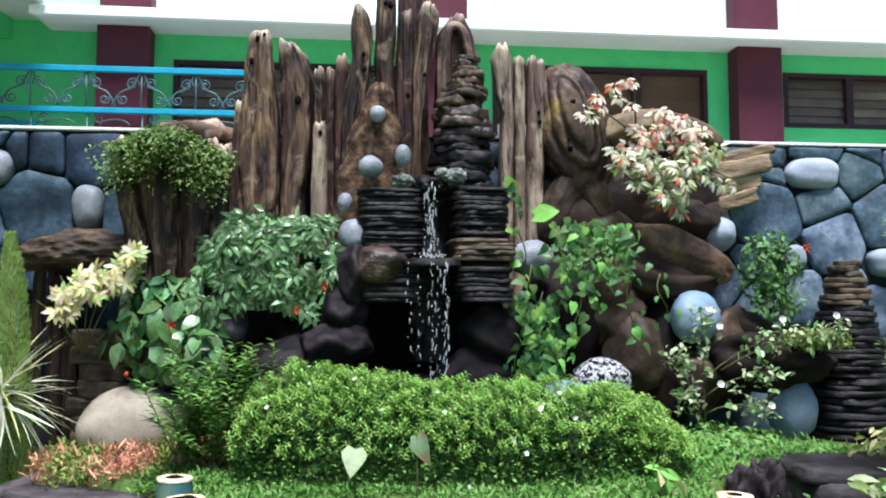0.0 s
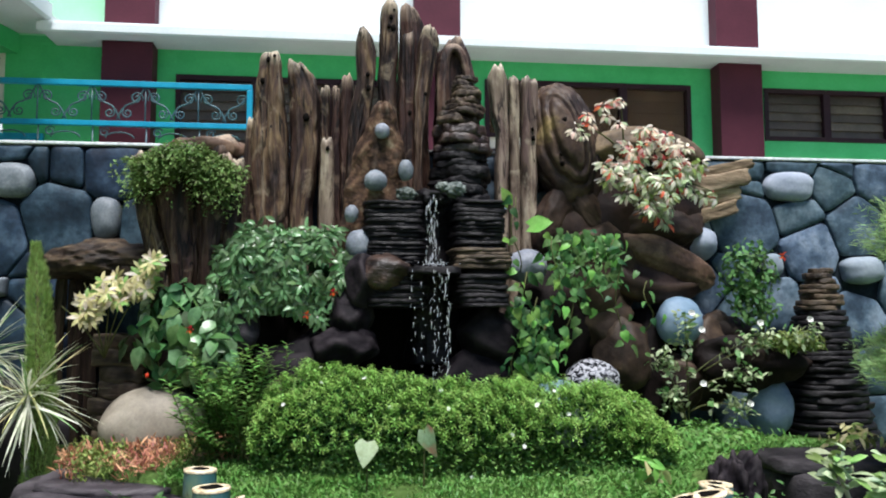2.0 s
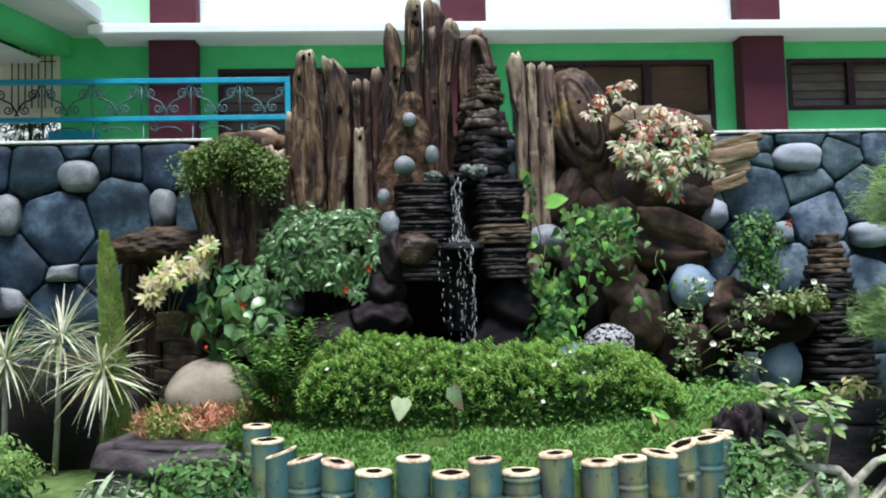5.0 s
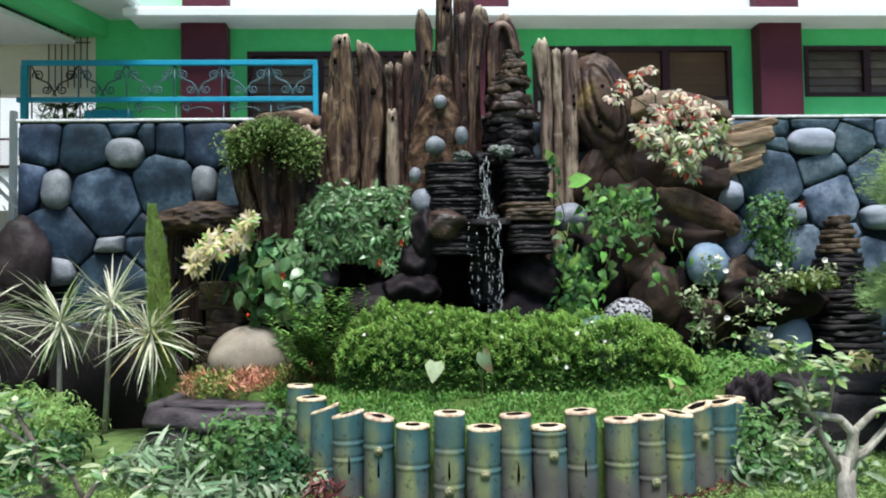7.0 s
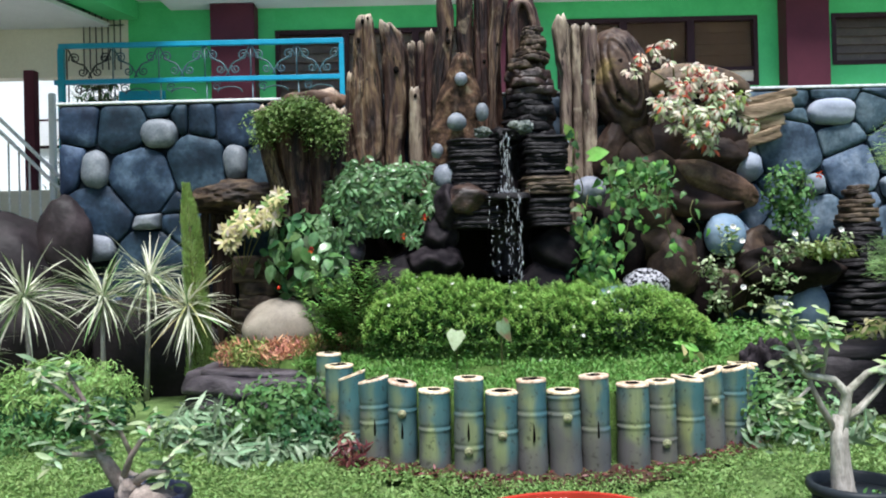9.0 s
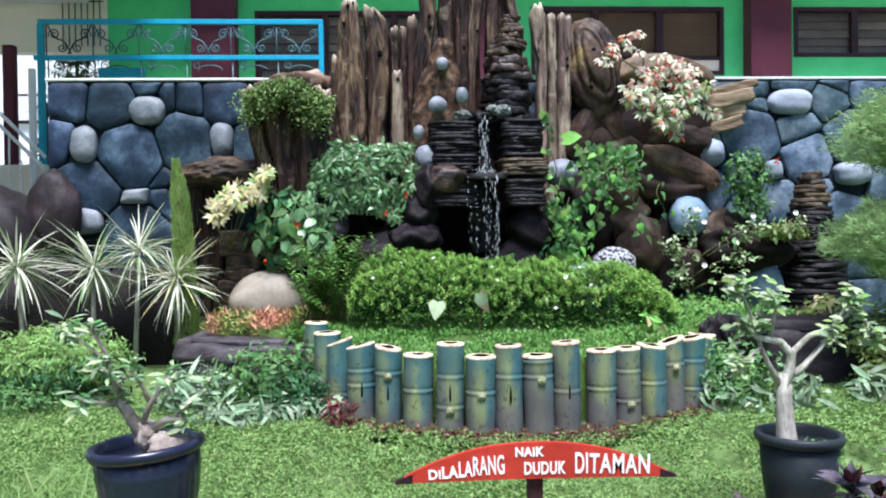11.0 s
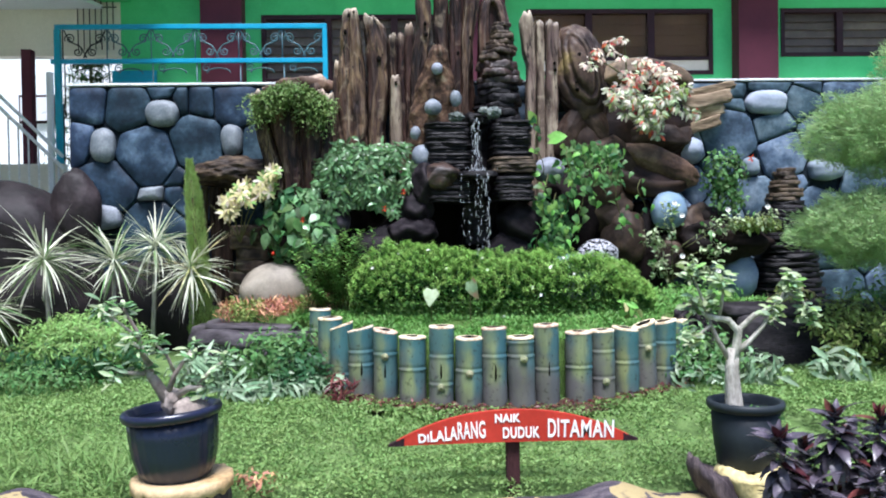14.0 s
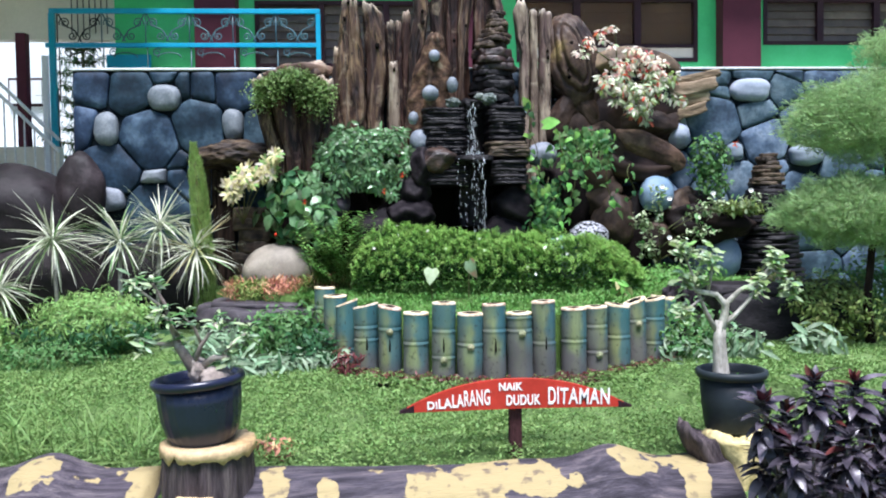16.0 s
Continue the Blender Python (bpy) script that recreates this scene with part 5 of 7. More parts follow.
for k in range(7):
    part("stacked_slab", slab(-1.42 + .02 * math.sin(k * 2.2), 4.84, .42 + k * .095, .34 + .05 * math.sin(k * 1.3), .3, .1, k * 1.7, .1, power=3.5), M["rock_layer"], stack)
stupa = thing("stone_stack", (3.0, 4.72, 0.3), "tapering stack of thin flat brown stones", "stone stack")
z, k = 0.1, 0
rng = random.Random(8)
while z < 1.5:
    t = (z - 0.1) / 1.4
    h = rng.uniform(.03, .045)
    w = .6 * (1 - t) ** .75 + .12
    # below 1.22 a near-black stone carries both the shade and the wet
    part("stacked_slab", slab(3.07 + rng.uniform(-.015, .015), 4.8, z, w * rng.uniform(.95, 1.04), min(w, .6), h * 1.02, k * 1.3, .13, power=2.2), M["rock_layer" if z > 1.22 else "rock_black"], stupa)
    z += h
    k += 1
# the planter trough and slabs
for lx, ly, lz, r, mm in ((.26, 4.5, 1.92, .07, "pale_moss"), (.55, 4.46, 1.95, .075, "pale_moss"), (.48, 4.48, 1.97, .05, "pale_moss"), (.83, 4.58, 1.86, .06, "stone_pale_blue")):
    part("pale_lump", rock((lx, ly, lz), (r * .8, r * .7, r * .6), lx * 9, .4, 3, sub=4), M[mm], fountain, "pale mineral-crusted lump")
trough = single("rock_trough", rock((2.5, 4.66, .9), (.38, .22, .18), 14.1, .25, 1.5, facet=.7), M["rock_dark"], "moss-topped brown rock shelf", "rock")
# the last, low one is added to darken the shaded wall foot
for k, (x, y, z, a, b, c) in enumerate(((-3.5, 4.95, 1.0, .52, .35, .48), (-2.93, 4.97, 1.22, .2, .17, .36), (-3.25, 4.92, .5, .6, .35, .5), (-2.3, 5.0, .28, .75, .16, .5))):
    single("dark_rock", rock((x, y, z), (a, b, c), 30 + k * 1.7, .15, 1.3), M["rock_moulded"], "large dark brown moulded rock (the lowest added for shade)", "rock", "dark rocks")

# ---- dark slabs beside the bed ----
def ledge_slab(name, at, w, d, z0, z1, seed, label, square=2.2):
    t = thing(name, (at[0], at[1], z0), label, "slab")
    for k, (q, za, zb) in enumerate(((.95, z0, z1 - .14), (1.03, z1 - .15, z1 - .035), (.9, z1 - .04, z1)) if square < 3 else ((.96, z0, z1 - .07), (1, z1 - .075, z1))):
        part("layer", slab(at[0] + .02 * k, at[1] + .03 * k, za, w * q, d * q, zb - za, seed + .13 * k, .1 if square < 3 else .04, 56, power=square), M["slab" if square < 3 else "slab_dark"], t)
    return t


ledge_slab("stump_slab", (-1.2, 4.2), 1.12, 1.06, 0.0, .36, 2.2, "dark purple-grey moulded stump slab")
ledge_slab("stump_slab", (2.72, 3.86), 1.15, .62, 0.0, .44, 5.2, "dark grey moulded stump slab", 4)
single("dark_root", rock((1.85, 3.62, .22), (.14, .14, .26), 15.5, .4, 2.2, sub=5), M["rock_purple"], "dark furrowed root stump beside the bamboo", "root")

# ---- bamboo edging ----
def bamboo_paint():
    m = mat("painted_bamboo", [(0.075, 0.09, 0.075), (0.12, 0.155, 0.1), (0.19, 0.225, 0.105)], 9, (1, 1, .18), rough=.5, bump=.2, fine=50, vary=.2, hue=.03)
    n, l = m.node_tree.nodes, m.node_tree.links
    b = n["Principled BSDF"]
    src = b.inputs["Base Color"].links[0].from_socket
    tc = n.new("ShaderNodeTexCoord")
    sep = n.new("ShaderNodeSeparateXYZ")
    l.new(tc.outputs["Object"], sep.inputs[0])
    wob = n.new("ShaderNodeTexNoise")
    wob.inputs["Scale"].default_value = 7
    shifted = next(q for q in n if q.bl_idname == "ShaderNodeVectorMath")
    l.new(shifted.outputs[0], wob.inputs["Vector"])
    info = next(q for q in n if q.bl_idname == "ShaderNodeObjectInfo")

    def band(axis, lo, hi, amount, own=0.0):
        a = n.new("ShaderNodeMath")
        a.operation = "MULTIPLY_ADD"
        l.new(wob.outputs["Fac"], a.inputs[0])
        a.inputs[1].default_value = amount
        l.new(axis, a.inputs[2])
        each = n.new("ShaderNodeMath")
        each.operation = "MULTIPLY_ADD"
        l.new(info.outputs["Random"], each.inputs[0])
        each.inputs[1].default_value = own
        l.new(a.outputs[0], each.inputs[2])
        r = n.new("ShaderNodeMapRange")
        r.interpolation_type = "SMOOTHSTEP"
        r.inputs["From Min"].default_value, r.inputs["From Max"].default_value = lo, hi
        l.new(each.outputs[0], r.inputs["Value"])
        return r.outputs[0]

    def over(below, colour, fac, strength=1.0):
        mx = n.new("ShaderNodeMix")
        mx.data_type = "RGBA"
        f = n.new("ShaderNodeMath")
        f.operation = "MULTIPLY"
        l.new(fac, f.inputs[0])
        f.inputs[1].default_value = strength
        l.new(f.outputs[0], mx.inputs["Factor"])
        l.new(below, mx.inputs["A"])
        mx.inputs["B"].default_value = (*colour, 1)
        return mx.outputs["Result"]

    neg = n.new("ShaderNodeMath")
    neg.operation = "MULTIPLY"
    l.new(sep.outputs["Z"], neg.inputs[0])
    neg.inputs[1].default_value = -1
    flip = n.new("ShaderNodeMath")
    flip.operation = "MULTIPLY"
    l.new(sep.outputs["X"], flip.inputs[0])
    flip.inputs[1].default_value = -1
    c = over(src, (0.22, 0.25, 0.1), band(flip.outputs[0], .0, .06, .07, .06), .5)    # yellow-green down one side
    c = over(c, (0.1, 0.105, 0.105), band(flip.outputs[0], .06, .12, .12), .8)     # grey-violet edge
    c = over(c, (0.02, 0.1, 0.15), band(sep.outputs["X"], .06, .1, .09, .03), .65)   # blue down the other
    c = over(c, (0.035, 0.12, 0.13), band(sep.outputs["Z"], .56, .76, .36, .16), .65)    # teal at the top
    c = over(c, (0.1, 0.09, 0.092), band(neg.outputs[0], -.22, -.06, .26, -.18), .8)   # bare grey-violet foot
    spot = n.new("ShaderNodeTexNoise")
    spot.inputs["Scale"].default_value, spot.inputs["Detail"].default_value = 38, 4
    l.new(shifted.outputs[0], spot.inputs["Vector"])
    mark = n.new("ShaderNodeMapRange")
    mark.inputs["From Min"].default_value, mark.inputs["From Max"].default_value = .6, .68
    l.new(spot.outputs["Fac"], mark.inputs["Value"])
    c = over(c, (0.03, 0.028, 0.022), mark.outputs[0], .55)    # mildew specks
    l.new(c, b.inputs["Base Color"])
    return m


M["bamboo"] = bamboo_paint()
M["bud"] = mat("olive_bud", [(0.14, 0.15, 0.08), (0.34, 0.33, 0.19)], 20, rough=.6)
BAMBOO = [(x + .018, y, z) for x, y, z in [(-.755, 3.5, .495), (-.668, 3.3, .455), (-.585, 3.15, .42), (-.45, 3.0, .415), (-.305, 2.89, .415), (-.145, 2.8, .385), (.02, 2.74, .45), (.18, 2.71, .385), (.33, 2.69, .44),
          (.49, 2.69, .385), (.64, 2.71, .45), (.83, 2.74, .40), (.99, 2.8, .40), (1.15, 2.88, .40), (1.3, 2.99, .41), (1.45, 3.12, .41), (1.58, 3.28, .4), (1.66, 3.46, .38)]]
edging = thing("bamboo_edging", (.43, 2.7, 0), "curved edging of thick painted bamboo tubes, blue and green", "edging")
rng = random.Random(4)
for k, (x, y, z) in enumerate(BAMBOO):
    r = .082 if k % 2 else .075
    dx, dy = rng.uniform(-.02, .02), rng.uniform(-.03, .01)
    h = z + .06
    nodes = sorted(rng.sample([.12, .2, .28, .36], 1 + (k % 3 == 0)))
    prof = [(r * .9, 0)]
    for q in range(1, 70):
        zz = h * q / 69
        ring = sum(math.exp(-((zz - .06 - a) / .007) ** 2) - .8 * math.exp(-((zz - .075 - a) / .007) ** 2) for a in nodes)
        prof.append((r * (.95 + .03 * math.cos(zz * 14 + k) ** 2 + .045 * ring), zz))
    prof += [(r * .93, h), (r * .9, h - .0), (r * .45, h - .004), (r * .42, h - .09), (r * .1, h - .1)]
    tilt = pose(x, y, -.06, math.degrees(dy), math.degrees(dx), rng.uniform(-20, 20))
    slant = (.22, -.18, .3)[k % 3] * (k in (2, 3, 4, 13, 14, 15, 16)) + rng.uniform(-.05, .05)

    def cut(vs, h=h, slant=slant):
        return [Vector((q.x, q.y, q.z + slant * q.x * max(0, (q.z - h + .12) / .12))) for q in vs]
    v, f = lathe(prof[:-4], (0, 0, 0), 28)
    v = cut(v)
    tub = part("bamboo_tube", mesh("bamboo_tube", v, f, M["bamboo"]), None, edging, at=tilt)
    rim_rows = [(r * .975, h - .006), (r * .985, h + .001), (r * .95, h + .007), (r * .5, h + .007), (r * .46, h), (r * .44, h - .03)]
    v, f = rings([[Vector((q * math.cos(a), q * math.sin(a), zz)) for a in (2 * math.pi * j / 24 for j in range(24))] for q, zz in rim_rows], cap0=False, cap1=False)
    part("cut_rim", mesh("cut_rim", cut(v), f, M["cream_cut"]), None, tub, "cream cut end", at=tilt)
    # flat near-black disc on the cut end paints the shade inside the tube
    v, f = lathe([(r * .5 * (1 + .2 * math.sin(k)), h + .0085), (r * .42, h + .0095)], (0, 0, 0), 20, .12, 3 + k % 3)
    v = cut(v)
    part("hollow", mesh("hollow", v, f, M["hollow"]), None, tub, "dark hollow", at=tilt)
    if k in (2, 4, 6, 7, 9, 12, 14):
        kz = nodes[0] + .05
        part("bud_knob", join(rock((0, -r * 1.02, kz), (.012, .014, .012), k + .3, .15, 2, sub=2), moved(lathe([(.011, 0), (.021, .002), (.022, .007), (.013, .01)], (0, 0, 0), 14), pose(0, -r * .97, kz, 90))), M["bud"], tub, "pale bud stub", at=pose(x, y, -.06))
    if k in (3, 4, 6, 8, 10):
        v, f = rock((0, 0, 0), (.007, .008, .045), k + .9, .2, 2, sub=3)
        v = [Vector((p.x * (.75 - p.z * 9), p.y - r * .955, p.z + h * .52)) for p in v]
        part("slit", mesh("slit", v, f, M["hollow"]), None, tub, "dark slit in the bamboo", at=pose(x, y, -.06))

# ---- sign ----
sign = thing("garden_sign", (.335, 1.765, -.2), "red curved wooden warning sign on a short post", "sign")
n, pts_t, pts_b = 28, [], []
for i in range(n + 1):
    t = i / n
    x = -.24 + 1.15 * t
    arch = 1 - abs(2 * t - 1) ** 2.2
    pts_t.append(Vector((x, 0, .022 + .15 * arch)))
    pts_b.append(Vector((x, 0, .018 + .006 * math.sin(t * 3))))
outl = pts_t + pts_b[::-1]
rows = [[Vector((p.x, yy, p.z)) for p in outl] for yy in (1.752, 1.778)]
part("board", rings(rows), M["sign_red"], sign, smooth=False)
part("post", box(.303, .367, 1.782, 1.83, -.32, .1, .008), M["post_brown"], sign, "dark brown post", smooth=False)
for side in (0, 1):
    xa = (-.24, .84)[side]
    part("dark_tip", rings([[Vector((p.x, yy, p.z)) for p in ([Vector((-.243, 0, .017)), Vector((-.243, 0, .026)), Vector((-.17, 0, .055)), Vector((-.17, 0, .0165))] if side == 0 else
                                                             [Vector((.913, 0, .017)), Vector((.913, 0, .026)), Vector((.845, 0, .053)), Vector((.845, 0, .0165))])] for yy in (1.7495, 1.7805)]), M["frame_dark"], sign, "dark painted tip", smooth=False)


def lettering(text, x, z, size, wide, tilt=0.0):
    cu = bpy.data.curves.new("lettering", "FONT")
    cu.body, cu.size, cu.extrude, cu.offset, cu.space_character = text, size, .0015, .0018, 1.08
    ob = bpy.data.objects.new("lettering", cu)
    scene.collection.objects.link(ob)
    dg = bpy.context.evaluated_depsgraph_get()
    me = bpy.data.meshes.new_from_object(ob.evaluated_get(dg))
    bpy.data.objects.remove(ob)
    w = max(v.co.x for v in me.vertices) - min(v.co.x for v in me.vertices)
    me.materials.clear()
    me.materials.append(M["sign_white"])
    part("lettering", me, None, sign, "white hand-painted capital letters", at=pose(x, 1.7495, z, 90, -tilt, 0) @ Matrix.Diagonal((wide / w, 1, 1, 1)))


lettering("Di", -.107, .033, .052, .05, 3)
lettering("LA", -.052, .036, .066, .066, 3)
lettering("LA", .016, .04, .088, .056, 2)
lettering("RANG", .074, .045, .108, .128, 2)
lettering("NAiK", .246, .118, .052, .118)
lettering("DUDUK", .282, .044, .07, .17)
lettering("DI", .49, .044, .12, .052)
lettering("TAMAN", .55, .044, .112, .25, -2)

# ---- log border ----
def log_shape(x0, x1, y, z, r, seed, knots=()):
    n = max(8, int((x1 - x0) / .05))
    rows = []
    for i in range(n + 1):
        t = i / n
        x = x0 + (x1 - x0) * t
        end = min(t, 1 - t) * (x1 - x0)
        k = 1.0 + .08 * noise.noise(Vector((x * 2, seed, 0)))
        for kx, kr in knots:
            k += kr * math.exp(-((x - kx) / .16) ** 2)
        row = []
        for j in range(32):
            a = 2 * math.pi * j / 32
            g = 1 + .1 * noise.noise(Vector((x * 1.2, math.cos(a) * 4 + seed, math.sin(a) * 4))) - .03 * abs(noise.noise(Vector((x * 2, math.cos(a) * 9, math.sin(a) * 9 + seed))))
            row.append(Vector((x, y + .05 * math.sin(x * 2 + seed) + r * k * g * math.cos(a), z + r * k * g * math.sin(a))))
        rows.append(row)
    return rings(rows)


# painted patches along the front: place, height and half sizes
PATCHES = [(-1.88, -0.08, 0.123, 0.118), (-1.48, -0.14, 0.209, 0.065), (-1.35, -0.19, 0.111, 0.118), (-0.82, -0.16, 0.089, 0.133), (-0.38, -0.13, 0.118, 0.059), (-0.57, -0.25, 0.059, 0.059), (-0.09, -0.24, 0.173, 0.077), (0.11, -0.2, 0.148, 0.118), (0.36, -0.21, 0.209, 0.05), (0.82, -0.12, 0.099, 0.065), (0.98, -0.14, 0.148, 0.065), (1.1, -0.22, 0.079, 0.133)]


def patchy(bark):
    """Bark with worn yellow paint in patches."""
    m = M[bark].copy()
    m.name = bark + "_with_yellow_patches"
    n, l = m.node_tree.nodes, m.node_tree.links
    b = n["Principled BSDF"]
    src = b.inputs["Base Color"].links[0].from_socket
    tc = n.new("ShaderNodeTexCoord")
    vo = n.new("ShaderNodeTexNoise")
    vo.inputs["Scale"].default_value, vo.inputs["Detail"].default_value = 7, 5
    l.new(tc.outputs["Object"], vo.inputs["Vector"])
    geo, near = n.new("ShaderNodeNewGeometry"), None
    for x, z, ax, az in PATCHES:
        off, size, far = n.new("ShaderNodeVectorMath"), n.new("ShaderNodeVectorMath"), n.new("ShaderNodeVectorMath")
        off.operation, size.operation, far.operation = "SUBTRACT", "MULTIPLY", "LENGTH"
        l.new(geo.outputs["Position"], off.inputs[0])
        off.inputs[1].default_value, size.inputs[1].default_value = (x, 1.36, z), (1 / ax, 3.5, 1 / az)
        l.new(off.outputs[0], size.inputs[0])
        l.new(size.outputs[0], far.inputs[0])
        least = n.new("ShaderNodeMath")
        least.operation = "MINIMUM"
        least.inputs[1].default_value = 9.0
        l.new(far.outputs["Value"], least.inputs[0])
        if near:
            l.new(near, least.inputs[1])
        near = least.outputs[0]
    ragged = n.new("ShaderNodeMath")
    ragged.operation = "MULTIPLY_ADD"
    l.new(vo.outputs["Fac"], ragged.inputs[0])
    ragged.inputs[1].default_value = 1.9
    l.new(near, ragged.inputs[2])
    r = n.new("ShaderNodeMapRange")
    r.inputs["From Min"].default_value, r.inputs["From Max"].default_value = 1.86, 1.82
    l.new(ragged.outputs[0], r.inputs["Value"])
    mx = n.new("ShaderNodeMix")
    mx.data_type = "RGBA"
    l.new(r.outputs[0], mx.inputs["Factor"])
    l.new(src, mx.inputs["A"])
    worn = n.new("ShaderNodeTexNoise")
    worn.inputs["Scale"].default_value = 18
    l.new(tc.outputs["Object"], worn.inputs["Vector"])
    ramp = n.new("ShaderNodeValToRGB")
    ramp.color_ramp.elements[0].position, ramp.color_ramp.elements[0].color = .3, (.17, .13, .085, 1)
    ramp.color_ramp.elements[1].position, ramp.color_ramp.elements[1].color = .42, (.36, .285, .14, 1)
    l.new(worn.outputs["Fac"], ramp.inputs[0])
    l.new(ramp.outputs[0], mx.inputs["B"])
    l.new(mx.outputs["Result"], b.inputs["Base Color"])
    return m


M["log_patchy"] = patchy("bark_log")
for x0, x1, y, z, r, seed, kn in ((-3.3, -1.36, 1.62, -.46, .29, 1.0, ((-1.85, .25),)), (-.97, 1.3, 1.55, -.47, .29, 4.0, ((.75, .28),)), (1.5, 3.4, 1.6, -.46, .29, 7.0, ())):
    single("border_log", log_shape(x0, x1, y, z, r, seed, kn), M["log_patchy"], "moulded log edging with bark grain and yellow paint patches", "log", "log border")
for x, y, z0, z1, r, seed in ((-1.105, 1.5, -.72, -.015, .2, 2.0),):
    st = thing("border_stump", (x, y, z0), "moulded tree stump with a yellow painted top", "stump", "log border")
    rows = []
    for i in range(15):
        t = i / 14
        rows.append([Vector((x + r * (1.1 - .14 * t) * (1 + .13 * noise.noise(Vector((math.cos(a) * 4 + seed, math.sin(a) * 4, t * 1.2)))) * math.cos(a),
                             y + r * (1.1 - .14 * t) * (1 + .13 * noise.noise(Vector((math.cos(a) * 4 + seed, math.sin(a) * 4, t * 1.2)))) * math.sin(a), z0 + (z1 - .03 - z0) * t)) for a in (2 * math.pi * j / 36 for j in range(36))])
    part("trunk", rings(rows), M["bark_stump"], st)
    rim = [[Vector((x + r * q * math.cos(a) * (1 + .05 * noise.noise(Vector((math.cos(a) * 3 + seed, math.sin(a) * 3, 1)))), y + r * q * math.sin(a) * (1 + .05 * noise.noise(Vector((math.cos(a) * 3 + seed, math.sin(a) * 3, 1)))), z1 + zz + drop * noise.noise(Vector((math.cos(a) * 5 + seed, math.sin(a) * 5, 3))))) for a in (2 * math.pi * j / 60 for j in range(60))]
           for q, zz, drop in ((1.0, -.05, .04), (1.04, -.048, .04), (1.045, -.02, .01), (1.02, .0, .01), (.9, .0, .0))]
    part("painted_rim", rings(rim, False, True), M["log_yellow"], st, "worn yellow painted rim")
    scar = part("branch_scar", box(x - .11, x + .06, y - .29, y - .1, -.37, -.21, .025), M["log_yellow"], st, "yellow painted sawn branch")
    part("sawn_face", rock((x - .025, y - .289, -.29), (.045, .008, .04), seed, .15, 1.5, sub=3), M["bark_stump"], scar)
st = thing("border_stump", (1.4, 1.66, -.72), "forked moulded stump with yellow paint between its limbs", "stump", "log border")
part("limb", hewn(1.6, ((-.72, 1.2, 1.4), (-.4, 1.22, 1.37), (-.25, 1.18, 1.33), (-.13, 1.12, 1.28), (-.06, 1.09, 1.24)), .26, 2.4, .3, .12, .03, -.6), M["bark_stump"], st)
part("limb", hewn(1.6, ((-.72, 1.38, 1.62), (-.4, 1.4, 1.6), (-.2, 1.43, 1.63), (-.09, 1.47, 1.66)), .26, 5.4, .3, .12, .03, .4), M["bark_stump"], st)
part("painted_fork", hewn(1.62, ((-.72, 1.3, 1.46), (-.4, 1.33, 1.43), (-.22, 1.29, 1.48), (-.12, 1.24, 1.52), (-.085, 1.22, 1.54)), .32, 7.4, .06, .06, .02), M["log_yellow"], st, "worn yellow painted fork")

# ---- pots ----
def pot(at, rim, h, material, label, ribs, tilt=0.0):
    lean = Matrix.Translation(at) @ Matrix.Rotation(radians(tilt), 4, "Y") @ Matrix.Translation([-q for q in at])
    t = thing("plant_pot", at, label, "pot", "potted adeniums")
    prof = [(rim * .62, 0), (rim * .68, .012), (rim * .78, h * .16), (rim * .86, h * .38), (rim * .9, h * .62), (rim * .91, h * .86)] if ribs else [(rim * .7, 0), (rim * .74, .01), (rim * .84, h * .4), (rim * .9, h * .86)]
    part("body", moved(lathe(prof, at, 128, .007 if ribs else 0, 26), lean), M[material], t)
    lip = [(rim * .86, h * .85), (rim * .98, h * .87), (rim * 1.02, h * .93), (rim, h * .985), (rim * .93, h), (rim * .86, h * .97), (rim * .84, h * .8)]
    part("rim", moved(rings([[Vector((at[0] + q * math.cos(a), at[1] + q * math.sin(a), at[2] + zz)) for a in (2 * math.pi * j / 48 for j in range(48))] for q, zz in lip], False, False), lean), M[material], t)
    part("soil", moved(lathe([(rim * .85, h * .78), (rim * .84, h * .82), (rim * .3, h * .86)], at, 32), lean), M["soil"], t, "dark potting soil")
    return t


POT1 = pot((-1.125, 1.5, -.02), .203, .3, "navy_plastic", "glossy navy-black ribbed plastic pot on a stump", True, -4.0)
POT2 = pot((1.383, 1.66, -.085), .168, .3, "black_plastic", "matt black plastic pot on a stump", False)

# ---- plants ----
def shell(rng, at, size, n, droop=0.5, length=(0.8, 1.2), front=0.35, spread=0.5, lumps=0.25, seed=0.0, inner=0.75):
    """Poses of leaves over a rounded clump: outward, drooping, in uneven lumps with gaps."""
    out = []
    while len(out) < n:
        p = in_ball(rng, 0.05).normalized()
        if p.y > front or noise.noise(p * 2.6 + Vector((seed, 0, seed))) < -0.22:
            continue
        k = rng.uniform(inner, 1) * (1 + lumps * noise.noise(p * 3.1 + Vector((0, seed, 0))))
        q = Vector((at[0] + p.x * size[0] * k, at[1] + p.y * size[1] * k, at[2] + p.z * size[2] * k))
        up = (p + Vector((rng.gauss(0, spread * .6), rng.gauss(0, spread * .6) - .35, rng.gauss(0, spread * .6) + .35))).normalized()
        d = Vector((rng.gauss(0, 1), rng.gauss(0, 1), rng.gauss(0, 1) - droop * 1.6))
        d = d - up * d.dot(up) * .8
        out.append(turned(q, d, rng.gauss(0, .35), rng.uniform(*length), up))
    return out


def plant(name, base, label, category="plant", group=""):
    return thing(name, base, label, category, group)


def foliage(parent, name, shape, poses, material, label=""):
    ob = part(name, bulk(name, shape, poses, M[material] if isinstance(material, str) else material), None, parent, label)
    return tagged(ob, label, kind="stuff") if len(poses) > 60 else ob


